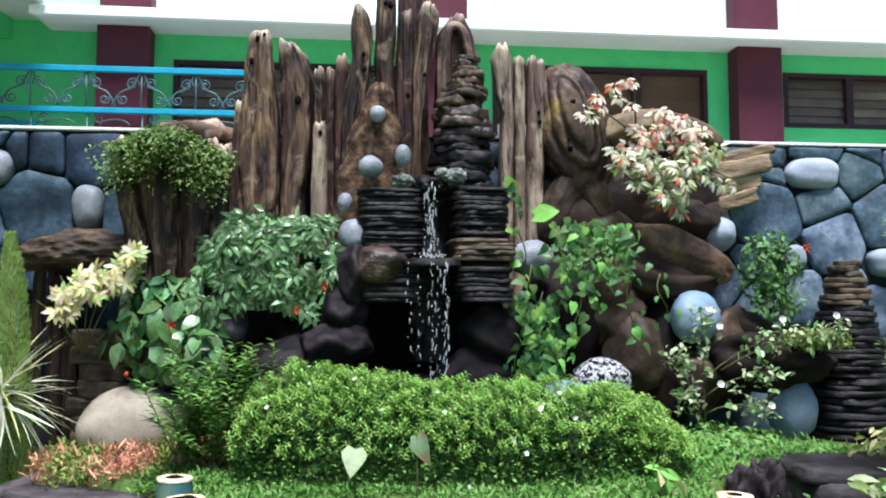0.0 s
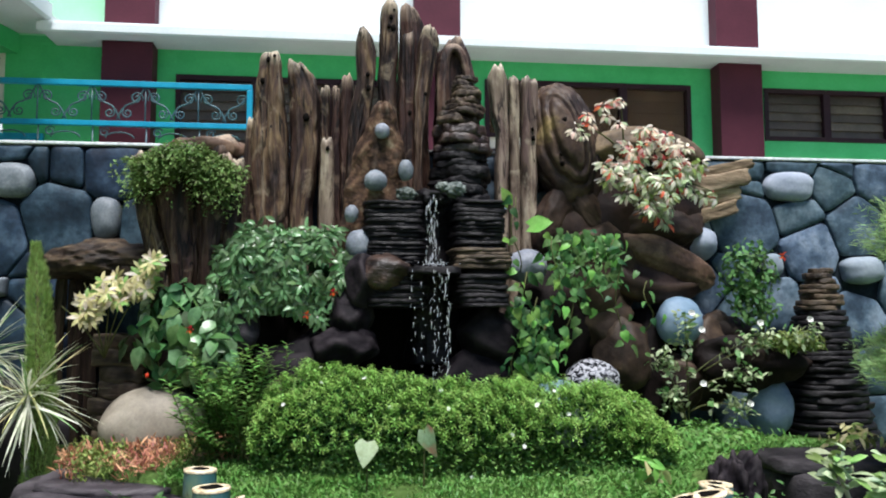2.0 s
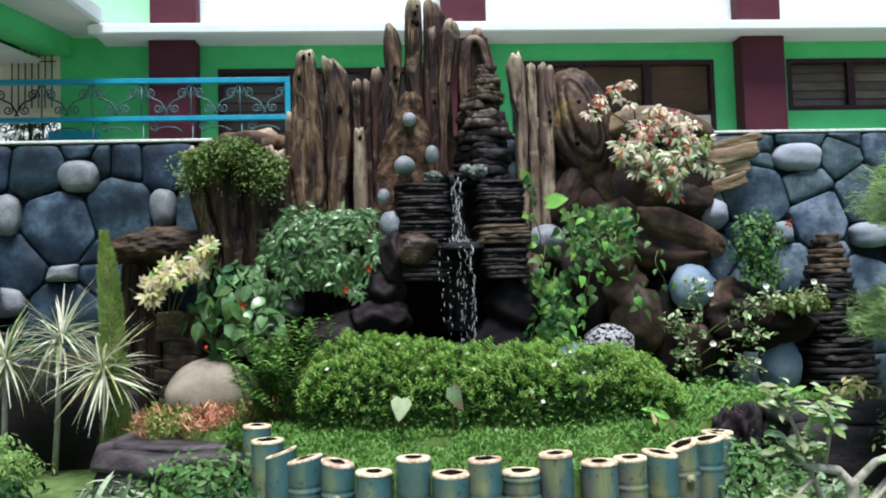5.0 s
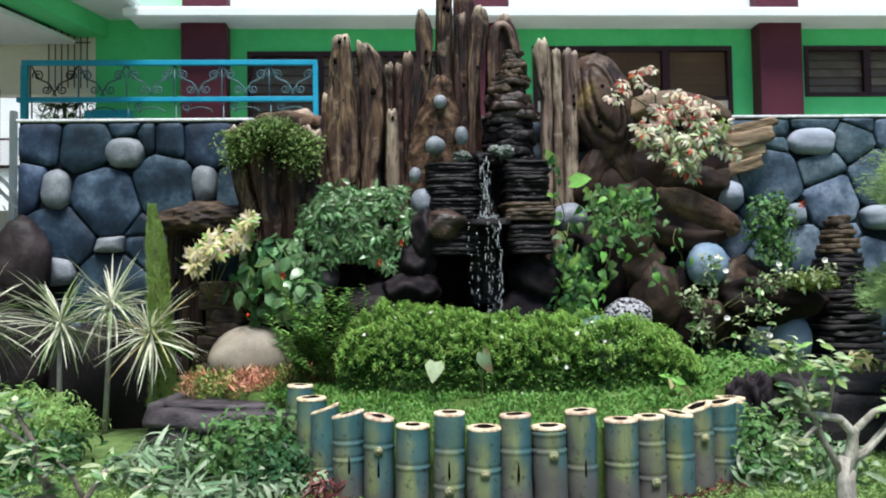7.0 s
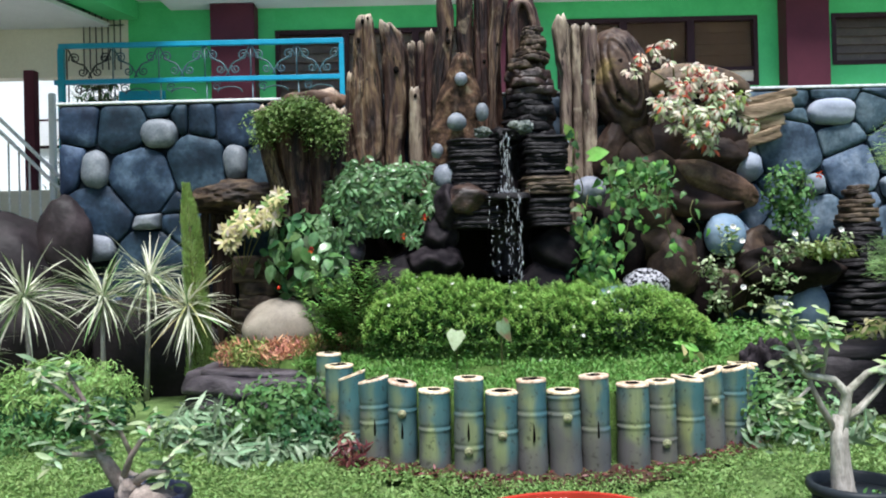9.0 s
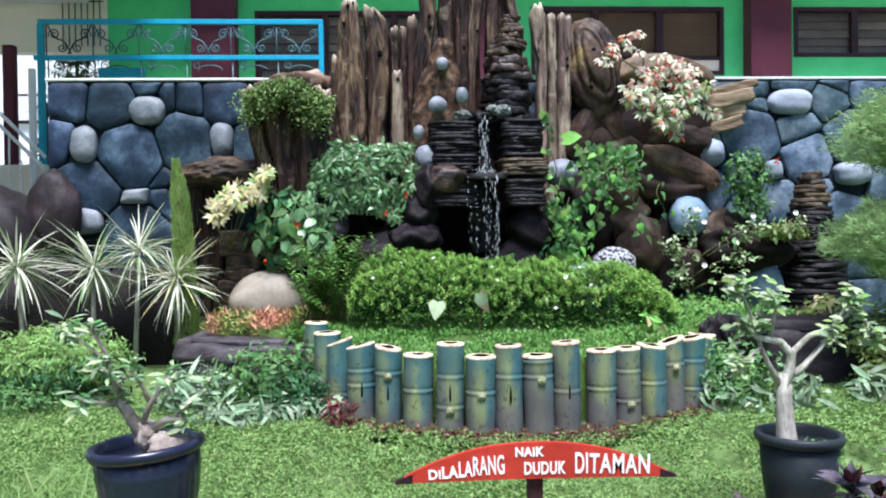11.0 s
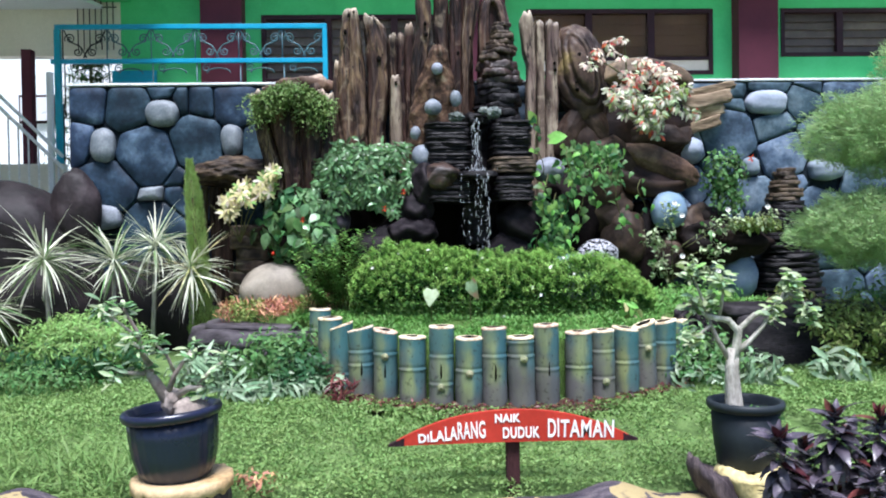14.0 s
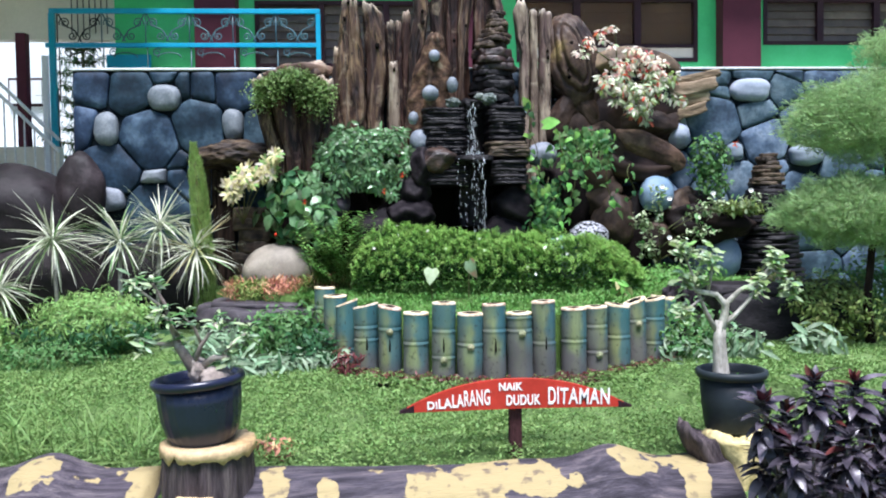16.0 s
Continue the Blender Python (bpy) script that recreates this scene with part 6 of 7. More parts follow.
def stems(parent, starts_ends, r=.006, sag=.03, material="stem", name="stem"):
    for a, b in starts_ends:
        part(name, tube(arc_points(a, b, sag, 6), [r * (1 - .6 * i / 5) for i in range(6)], 6), M[material], parent)


SMALL = leaf(.03, .014, .3, .2, 2)

# fern in the stump planter
rng = random.Random(21)
p = plant("asparagus_fern", (-1.06, 4.7, 2.1), "feathery yellow-green fern spilling over the stump planter", "fern")
upper, lower = [], []
for i in range(760):
    u = rng.uniform(-1, 1)
    a0 = Vector((-1.06 + u * .23, 4.7 + rng.uniform(-.08, .06), 2.14 - .1 * u * u))
    out = Vector((u * .06 + rng.gauss(0, .05), -abs(rng.gauss(.12, .09)), rng.uniform(.03, .17)))
    fall = rng.uniform(.1, .3) * (1.25 if u > .25 else 1.0 if u < -.4 else .75)
    for k in range(24):
        t = k / 23
        q = a0 + out * (t ** .8) + Vector((.015 * math.sin(i + 9 * t), 0, -fall * t * t))
        side = math.cos(k * 2.4 + i)
        d = out.normalized() * .6 + Vector((side * .8, -.3, rng.gauss(-.1 - .4 * t, .4)))
        (upper if q.z > 2.08 else lower).append(turned(q + Vector((rng.gauss(0, .008), rng.gauss(0, .01), rng.gauss(0, .008))), d, rng.gauss(0, .6), rng.uniform(.7, 1.4) * (1.1 - .4 * t)))
foliage(p, "fronds", leaf(.036, .014, .25, .3, 2), upper, "leaf_asparagus")
foliage(p, "hanging_fronds", leaf(.036, .014, .25, .3, 2), lower, "leaf_asparagus")

# hanging climber, left of the falls: leaf whorls draped over a dark pot
rng = random.Random(22)
p = plant("hanging_shrub", (-.5, 4.7, 1.2), "hanging blue-green shrub with pointed leaves and red blooms", "shrub")
poses = []
DRAPE = ((-.9, 1.36, .5), (-.8, 1.64, .82), (-.66, 1.76, .7), (-.5, 1.74, .52), (-.33, 1.72, .52), (-.16, 1.72, .58), (-.06, 1.52, .36))
while len(poses) < 2900:
    x = rng.uniform(-.9, -.06)
    top, hang = between(DRAPE, x)
    if rng.random() > hang / .82:
        continue
    v = rng.random()
    z = top - hang * v + rng.gauss(0, .015)
    if noise.noise(Vector((x * 8, z * 6.5, 3))) < .02 - .22 * (1 - v):
        continue
    c = Vector((x + rng.gauss(0, .01), 4.66 - .2 * math.sin(min(1, v * 2.6 + .15) * 1.57) - .05 * noise.noise(Vector((x * 6, z * 6, 8))), z))
    face = Vector((rng.gauss(0, .35), -1, rng.gauss(.75 - .5 * v, .3))).normalized()
    u = face.orthogonal()
    a = rng.uniform(0, 6.3)
    for k in range(6):
        d = Matrix.Rotation(a + k * 1.047 + rng.gauss(0, .15), 3, face) @ u
        poses.append(turned(c + d * .008, d + face * rng.uniform(-.1, .45) + Vector((0, 0, -.7)), rng.gauss(0, .5), rng.uniform(.6, 1.15), face + Vector((rng.gauss(0, .35), 0, rng.gauss(0, .35)))))
BLADE_LEAF = leaf(.07, .031, .3, .4, 4, .3)
leaf_parts(p, "leaf", BLADE_LEAF, poses[::8], [M["leaf_bluegreen"], M["leaf_bluegreen"], M["leaf_mid"]])
foliage(p, "inner_leaves", BLADE_LEAF, [m for i, m in enumerate(poses) if i % 8], "leaf_bluegreen")
# darker leaves set behind put the clump's inner shade into colour
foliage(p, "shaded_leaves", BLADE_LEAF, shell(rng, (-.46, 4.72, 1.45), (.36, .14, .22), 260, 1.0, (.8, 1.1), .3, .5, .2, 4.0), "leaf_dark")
for q in ((-.17, 4.4, 1.33), (-.32, 4.4, 1.2), (-.95, 4.3, 1.12)):
    part("red_bloom", bulk("red_bloom", leaf(.03, .022, .2, .2, 2), [turned(q, (math.cos(a), -.5, math.sin(a)), 0, 1) for a in (0, 1.3, 2.5, 3.8, 5)], M["petal_red"]), None, p, "small red bloom")

# broad leaved plant on the slab stack
rng = random.Random(23)
p = plant("broadleaf_plant", (-1.1, 4.6, .6), "blue-green plant with broad rounded leaves", "plant")
poses = shell(rng, (-1.04, 4.62, 1.1), (.27, .24, .3), 135, 1.1, (.65, 1.15), 0.0, .35, .35, 3.0) + shell(rng, (-.86, 4.5, .95), (.2, .2, .2), 46, .8, (.6, 1.0), .0, .35, .3, 5.0)
leaf_parts(p, "leaf", leaf(.13, .085, .18, .3, 4, .3), poses, [M["leaf_bluegreen"], M["leaf_mid"], M["leaf_bluegreen"]])
# inner leaves coloured dark for the shade between the broad ones
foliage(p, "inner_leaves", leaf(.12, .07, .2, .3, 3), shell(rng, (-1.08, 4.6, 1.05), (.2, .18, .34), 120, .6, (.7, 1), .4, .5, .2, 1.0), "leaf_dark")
stems(p, [((-1.1, 4.6, .5), (-1.2, 4.5, 1.1)), ((-1.08, 4.6, .5), (-1.0, 4.48, 1.05)), ((-1.1, 4.6, .5), (-1.1, 4.5, 1.3))])
part("red_bud", rock((-1.2, 4.42, .86), (.011, .011, .015), 1, .2, 2, 2), M["petal_red"], p, "small red bud")

# cream variegated plant
rng = random.Random(24)
p = plant("variegated_schefflera", (-1.5, 4.6, 1.05), "cream-yellow variegated plant with finger-like leaf whorls", "plant")
poses = []
for i in range(54):
    u0 = rng.uniform(-.24, .28)
    c = Vector((-1.41 + u0 * .85, 4.54 + rng.uniform(-.1, .12), 1.34 + u0 * .45 + rng.uniform(-.1, .1)))
    face = Vector((rng.gauss(0, .4), -1, rng.gauss(.3, .3))).normalized()
    u = face.orthogonal()
    for k in range(8):
        d = Matrix.Rotation(k * math.pi / 4 + rng.gauss(0, .12), 3, face) @ u
        poses.append(turned(c, d + face * .25 + Vector((0, 0, -.25)), 0, rng.uniform(.75, 1.15), face))
leaf_parts(p, "leaflet", leaf(.066, .024, .25, .3, 4), poses, [M["leaf_yellow"], M["leaf_yellow"], M["leaf_cream"], M["leaf_yellow"], M["leaf_bush"]])
stems(p, [((-1.5, 4.65, .95), (-1.48 + x, 4.5, 1.3 + z)) for x, z in ((-.22, -.05), (-.1, .08), (.05, .1), (.2, .03), (.1, -.05))])

# upright small leaved shrub beside the hedge
rng = random.Random(25)
p = plant("small_shrub", (-.72, 4.1, .4), "upright dark green shrub with small pointed leaves", "shrub")
poses, st = [], []
for i in range(42):
    a = Vector((-.7 + rng.gauss(0, .1), 4.08 + rng.gauss(0, .07), .4))
    b = Vector((max(-.93, -.68 + rng.gauss(0, .18)), 4.0 + rng.gauss(0, .13), rng.uniform(.62, 1.02)))
    if b.x > -.62 and b.z > .8:
        b.z = min(1.08, b.z + .05)
    st.append((a, b))
    for k in range(44):
        q = a.lerp(b, .3 + .7 * k / 43)
        t = k * 2.4
        poses.append(turned(q, (math.cos(t), math.sin(t) - .2, .45), 0, rng.uniform(.8, 1.4)))
foliage(p, "leaves", leaf(.048, .019, .3, .2, 3), poses, "leaf_hedge")
stems(p, st, .004, .02)

# crescent hedge
rng = random.Random(26)
p = plant("low_hedge", (.5, 3.9, .4), "low crescent hedge of small bright leaves with tiny white flowers", "hedge")


HEDGE_TOP = ((0, .3), (.05, .42), (.12, .48), (.2, .48), (.3, .45), (.4, .42), (.65, .4), (.82, .39), (.92, .31), (1, .12))


def hedge_point(rng, skin):
    u = rng.random()
    a = rng.uniform(-.3, math.pi + .2)
    k = rng.uniform(skin, 1) * (1 + .12 * noise.noise(Vector((u * 9, a * 1.5, 3))) + .12 * noise.noise(Vector((u * 30, a * 3.5, 7))))
    x = -.54 + 2.2 * u
    y = 4.04 - .16 * math.sin(math.pi * u) ** .8
    h = between(HEDGE_TOP, u)[0]
    c, sn = math.cos(a), math.sin(a)
    q = Vector((x - .02 * c, y - .26 * math.copysign(abs(c) ** .75, c) * k, .41 + h * abs(sn) ** .8 * k if sn > 0 else .41 + .06 * sn))
    n = Vector((rng.gauss(0, .35), -c, sn + .25)).normalized()
    return q, n


poses = []
for i in range(21000):
    q, d = hedge_point(rng, .72)
    poses.append(turned(q, d + Vector((rng.gauss(0, .6), rng.gauss(0, .6), rng.gauss(.1, .5))), rng.gauss(0, .6), rng.uniform(.7, 1.5)))
foliage(p, "leaves", leaf(.024, .009, .3, .25, 2), poses, "leaf_hedge")
# paler sprigs only where the surface faces up: top light as leaf colour
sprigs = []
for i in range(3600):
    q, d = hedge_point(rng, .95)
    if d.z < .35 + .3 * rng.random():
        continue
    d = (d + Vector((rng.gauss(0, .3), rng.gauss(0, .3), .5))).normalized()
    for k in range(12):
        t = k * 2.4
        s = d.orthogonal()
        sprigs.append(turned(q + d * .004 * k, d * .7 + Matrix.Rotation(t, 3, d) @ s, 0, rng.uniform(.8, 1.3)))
foliage(p, "young_growth", leaf(.024, .0085, .3, .25, 2), sprigs, "leaf_toplit")
# the hedge's inside shade is given by dark green core leaves
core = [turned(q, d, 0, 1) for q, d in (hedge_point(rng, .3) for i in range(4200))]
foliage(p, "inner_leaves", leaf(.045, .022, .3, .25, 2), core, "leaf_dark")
for i in range(34):
    q, d = hedge_point(rng, 1)
    d = (d + Vector((0, -.4, .1))).normalized()
    s = d.orthogonal()
    part("white_flower", bulk("white_flower", leaf(.014, .012, .1, .1, 1), [turned(q + d * .02, Matrix.Rotation(k * 1.2566, 3, d) @ s + d * .2, 0, 1, d) for k in range(5)], M["petal_white"]), None, p)

# caladiums
cal = leaf_mat("pale_caladium_leaf", [(0.5, 0.22, 0.18), (0.36, 0.47, 0.26), (0.46, 0.58, 0.37), (0.3, 0.46, 0.23)], scale=7, vary=.1)
for q, d, s, way in (((.01, 3.42, .62), (-.15, -.35, -.85), .78, (.1, -1, .35)), ((.27, 3.42, .67), (.3, -.35, -.9), .9, (-.8, -.6, .2))):
    p = plant("caladium", (q[0], q[1] + .06, .36), "pale green caladium leaf with a pink centre", "plant", "caladiums")
    part("leaf", mesh("leaf", *leaf(.15, .14, .1, .12, 6, -.12, .5), cal), None, p, at=turned(q, d, .1, s, way))
    stems(p, [((q[0], q[1] + .05, .36), (q[0], q[1], q[2]))], .005, .0)
rng = random.Random(27)
p = plant("small_plant", (1.34, 3.45, .38), "small yellow-green seedling on the lawn", "plant")
leaf_parts(p, "leaf", leaf(.08, .05, .2, .3, 4), shell(rng, (1.34, 3.43, .46), (.06, .05, .06), 12, .1, (.8, 1.2), .9), [M["leaf_yellow"], M["leaf_bright"]])
stems(p, [((1.34, 3.45, .36), (1.34, 3.43, .47))], .004, 0)

# red ground cover on the slab
rng = random.Random(28)
p = plant("red_groundcover", (-1.2, 4.2, .43), "low red and yellow-green ground cover on the slab", "ground cover")
poses, poses2 = [], []
while len(poses) < 1700:
    x, y = rng.uniform(-1.7, -.58), rng.uniform(3.85, 4.62)
    if ((x + 1.1) / .5) ** 2 + ((y - 4.28) / .36) ** 2 > 1 + .5 * noise.noise(Vector((x * 6, y * 6, 0))):
        continue
    m = turned((x, y, .355 + rng.uniform(0, .13) + .06 * (y - 4.0)), (rng.gauss(0, .6), rng.gauss(-.2, .6), rng.uniform(.2, 1.4)), rng.gauss(0, .6), rng.uniform(.7, 1.5))
    (poses if noise.noise(Vector((x * 4, y * 4, 6))) > .04 or len(poses2) > 1700 else poses2).append(m)
foliage(p, "red_leaves", leaf(.055, .008, .3, .3, 2), poses, "leaf_redcover")
foliage(p, "green_leaves", leaf(.035, .013, .3, .2, 2), poses2, "leaf_fern")

# climbing heart leaved vine, right of the falls
rng = random.Random(29)
p = plant("pothos_vine", (1.2, 4.6, .5), "bright green heart-leaved vine trailing over brown rock", "vine")
poses, runs = [], []
for x0, z0, x1, z1, n in ((.88, 1.9, .92, 1.45, 5), (.95, 1.45, .95, .72, 32), (1.03, 1.3, 1.0, .68, 30), (.9, 1.1, .88, .65, 20), (1.1, 1.15, 1.06, .7, 20), (1.15, 1.66, 1.12, 1.1, 15), (1.25, 1.7, 1.2, 1.5, 16),
                          (1.35, 1.7, 1.38, 1.52, 14), (1.46, 1.68, 1.5, 1.5, 12), (1.52, 1.62, 1.54, 1.0, 13), (1.22, 1.5, 1.2, .95, 15), (1.7, 1.4, 1.72, 1.1, 5), (1.36, 1.5, 1.3, 1.25, 9), (.98, 1.0, .96, .62, 18)):
    pts = [Vector((x0 + (x1 - x0) * t + .03 * math.sin(t * 7 + x0 * 9), 4.4 - .05 * math.sin(t * 4), z0 + (z1 - z0) * t)) for t in (k / 9 for k in range(10))]
    runs.append(tube(pts, [.004] * 10, 5))
    n = int(n * 1.35)
    for k in range(n):
        t = k / max(1, n - 1) * 9
        i = min(8, int(t))
        q = pts[i].lerp(pts[i + 1], t - i) + Vector((rng.gauss(0, .04), rng.uniform(-.08, .0), rng.gauss(0, .02)))
        poses.append(turned(q, (rng.gauss(0, .6), -.2, rng.gauss(-.6, .35)), rng.gauss(0, .4), rng.uniform(.5, 1.05), (rng.gauss(0, .55), -1, rng.uniform(-.1, 1.1))))
leaf_parts(p, "leaf", leaf(.074, .058, .22, .35, 5, -.05, .25), poses, [M["leaf_bright"], M["leaf_mid"], M["leaf_mid"], M["leaf_dark"]])
part("vine", join(*runs), M["stem"], p)
# dark green filling leaves paint the shade behind the vine's left runs
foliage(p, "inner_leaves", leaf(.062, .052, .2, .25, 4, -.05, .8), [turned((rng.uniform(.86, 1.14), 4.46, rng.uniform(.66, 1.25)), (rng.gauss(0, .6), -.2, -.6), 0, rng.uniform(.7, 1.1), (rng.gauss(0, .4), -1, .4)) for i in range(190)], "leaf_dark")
foliage(p, "draped_leaves", leaf(.066, .052, .2, .25, 4, -.05, .8), [turned((rng.uniform(1.14, 1.56), 4.5, 1.68 - .3 * rng.random() ** 1.5), (rng.gauss(0, .6), -.2, -.6), 0, rng.uniform(.6, 1.1), (rng.gauss(0, .5), -1, .5)) for i in range(170)], "leaf_mid")
for q, d, s in (((.87, 4.42, 1.86), (-.3, -.4, .75), 1.3), ((1.0, 4.42, 1.73), (.7, -.5, .15), 1.6), ((.88, 4.42, 1.63), (-.4, -.5, .1), 1.0)):
    part("leaf", mesh("leaf", *leaf(.085, .07, .15, .2, 5, .12, .9), M["leaf_bright"]), None, p, "large bright young leaf", at=turned(q, d, .2, s, (0, -1, .5)))

# red and cream bush over the rock
rng = random.Random(30)
p = plant("caricature_plant", (1.85, 4.7, 2.2), "bush with cream, pink and red leaves over the rock", "shrub")
poses = []
tips = [(1.33, 2.36), (1.38, 2.42), (1.44, 2.48), (1.5, 2.51), (1.57, 2.54), (1.66, 2.57), (1.46, 2.42), (1.55, 2.46), (1.6, 2.4), (1.38, 2.33)]
while len(tips) < 118:
    x, z = rng.uniform(1.46, 2.2), rng.uniform(1.8, 2.38)
    if abs(x - 1.82) / .36 + abs(z - 2.11) / .34 < 1.0 + .3 * noise.noise(Vector((x * 7, z * 7, 2))):
        tips.append((x, z))
tips += [(2.2, 1.96), (2.27, 1.95), (2.12, 1.98), (1.88, 1.82), (1.92, 1.78)]
for x, z in tips:
    c = Vector((x, 4.52 + rng.uniform(-.08, .08) + .25 * abs(x - 1.85), z))
    face = Vector((rng.gauss(0, .4), -1, rng.gauss(.5, .3))).normalized()
    u = face.orthogonal()
    for k in range(11):
        d = Matrix.Rotation(k * 2.4, 3, face) @ u
        poses.append(turned(c + d * .01, d + face * rng.uniform(-.2, .5) + Vector((0, 0, -.55)), rng.gauss(0, .2), rng.uniform(.45, .9), face))
top = [m for m in poses if m.translation.z > 2.16 + .05 * math.sin(m.translation.x * 30)]
low = [m for m in poses if m not in top]
leaf_parts(p, "leaf", leaf(.066, .028, .3, .35, 4), top, [M["leaf_cream"], M["leaf_redpink"], M["leaf_pink"], M["leaf_cream"], M["leaf_white"], M["leaf_pale"], M["leaf_cream"]])
leaf_parts(p, "leaf", leaf(.08, .03, .3, .4, 4), low, [M["leaf_cream"], M["leaf_white"], M["leaf_pale"], M["leaf_pale"], M["leaf_fern"], M["leaf_redpink"], M["leaf_white"], M["leaf_pale"]])
stems(p, [((1.65, 4.72, 2.3), (1.36, 4.62, 2.4)), ((1.7, 4.72, 2.3), (1.66, 4.64, 2.58)), ((1.8, 4.75, 2.1), (2.1, 4.6, 2.1)), ((1.85, 4.75, 2.1), (1.9, 4.55, 1.95)), ((1.85, 4.7, 2.1), (2.26, 4.55, 1.96))], .007)

# dark shrub in the rock shelf
rng = random.Random(31)
p = plant("rose_shrub", (2.57, 4.65, 1.05), "dark green small-leaved shrub with one orange bloom", "shrub")
foliage(p, "leaves", leaf(.042, .022, .25, .25, 3), shell(rng, (2.48, 4.62, 1.46), (.18, .15, .24), 620, .3, (.8, 1.4), .8, .6, .5, 8.0, .4) + shell(rng, (2.5, 4.6, 1.24), (.15, .12, .14), 240, .3, (.8, 1.3), .8, .6, .4, 2.0, .4), "leaf_mid")
stems(p, [((2.57, 4.65, 1.0), (2.5, 4.6, 1.5)), ((2.57, 4.65, 1.0), (2.65, 4.6, 1.5)), ((2.57, 4.65, 1.0), (2.58, 4.6, 1.6))])
part("orange_bloom", bulk("orange_bloom", leaf(.04, .03, .2, .2, 2), [turned((2.66, 4.52, 1.57), (math.cos(a), -.6, math.sin(a)), 0, 1) for a in (0, 1.2, 2.5, 3.7, 5)], M["petal_red"]), None, p)

# straggling white flowered stems
rng = random.Random(32)
p = plant("white_flower_shrub", (2.05, 4.5, .5), "straggling pale-leaved shrub with white flowers", "shrub")
ends = [((2.0, 4.5, .5), (1.95, 4.4, 1.18)), ((2.0, 4.5, .5), (1.78, 4.4, .95)), ((2.0, 4.5, .7), (2.35, 4.38, .82)), ((2.0, 4.5, .8), (2.45, 4.38, 1.05)), ((2.1, 4.5, .85), (2.75, 4.38, 1.08)), ((2.0, 4.5, .6), (2.3, 4.38, .62)), ((2.0, 4.5, .5), (1.82, 4.4, .7))]
stems(p, ends, .0055, .05, "stem")
poses = []
for a, b in ends:
    a, b = Vector(a), Vector(b)
    for k in range(80):
        t = min(1.03, .4 + .65 * rng.random() ** .55)
        q = a.lerp(b, t) + Vector((rng.gauss(0, .035), rng.gauss(0, .03), .2 * t * (1 - t) + rng.gauss(0, .035)))
        poses.append(turned(q, (rng.gauss(0, .7), rng.gauss(-.4, .5), rng.gauss(.2, .6)), rng.gauss(0, .5), rng.uniform(.7, 1.3)))
foliage(p, "leaves", leaf(.042, .022, .25, .25, 3), poses, M["leaf_pale"])
foliage(p, "green_leaves", leaf(.055, .028, .25, .25, 3), [m @ Matrix.Translation((.02, 0, .02)) for m in poses[::6]], "leaf_mid")
for q in ((1.96, 4.34, 1.2), (2.02, 4.34, 1.1), (2.38, 4.32, 1.14), (2.7, 4.32, 1.16), (2.02, 4.34, .78), (2.3, 4.32, .66)):
    part("white_flower", bulk("white_flower", leaf(.034, .036, .3, .0, 3), [turned(q, (math.cos(a) * .6, -.35, math.sin(a) * .6 + .5), 0, .9, (0, -1, .4)) for a in (0, 1.26, 2.5, 3.77, 5)], M["petal_white"]), None, p)
p = plant("trailing_moss", (2.75, 4.5, 1.0), "tuft of yellow-green moss on the rock shelf", "moss")
foliage(p, "tuft", SMALL, shell(rng, (2.68, 4.48, 1.03), (.22, .12, .07), 900, .6, (.7, 1.4), .6, .6, .3, 1.0, .3), "leaf_fern")

# pale plant on the right-hand slab
rng = random.Random(33)
p = plant("pale_groundcover", (2.75, 4.05, .44), "pale yellow-green rosettes on the dark slab", "ground cover")
leaf_parts(p, "leaf", leaf(.07, .026, .25, .3, 3), shell(rng, (2.75, 4.02, .5), (.2, .14, .1), 70, .1, (.7, 1.2), .9, .5, .4, 4.0, .3), [M["leaf_yellow"], M["leaf_fern"]])

# conifer beyond the terrace
rng = random.Random(35)
p = plant("norfolk_pine", (-5.2, 11.3, 0.05), "tiered dark green conifer behind the terrace railing", "conifer")
part("trunk", tube([(-5.2, 11.3, .05), (-5.2, 11.3, 2.5), (-5.18, 11.3, 4.3)], [.06, .045, .015], 8), M["stem"], p)
for k in range(13):
    z, n = 1.5 + .22 * k, 7
    for j in range(n):
        a, r = j * 2 * math.pi / n + k, rng.uniform(.75, 1.0) * (1.0 - .06 * k)
        tip = Vector((-5.2 + r * math.cos(a), 11.3 + r * math.sin(a) * .8, z + .12))
        bough = part("bough", tube(arc_points((-5.2, 11.3, z), tip, -.05, 6), [.014, .012, .01, .008, .006, .004], 5), M["stem"], p)
        poses = [turned(Vector((-5.2, 11.3, z)).lerp(tip, rng.uniform(.25, 1)), (rng.gauss(0, .6), rng.gauss(0, .6), rng.gauss(-.1, .4)), 0, rng.uniform(.7, 1.2)) for i in range(40)]
        part("needles", bulk("needles", leaf(.16, .022, .2, .3, 2), poses, M["leaf_dark"]), None, bough)

set_nearer(p, .9026, (-.065, 0, .1))

# slender cypress
rng = random.Random(34)
p = plant("slender_cypress", (-1.84, 4.55, .05), "slender upright feathery yellow-green conifer", "conifer")
part("trunk", tube([(-1.84, 4.55, .05), (-1.83, 4.55, .9), (-1.86, 4.55, 1.5)], [.025, .018, .005], 8), M["stem"], p)
poses = []
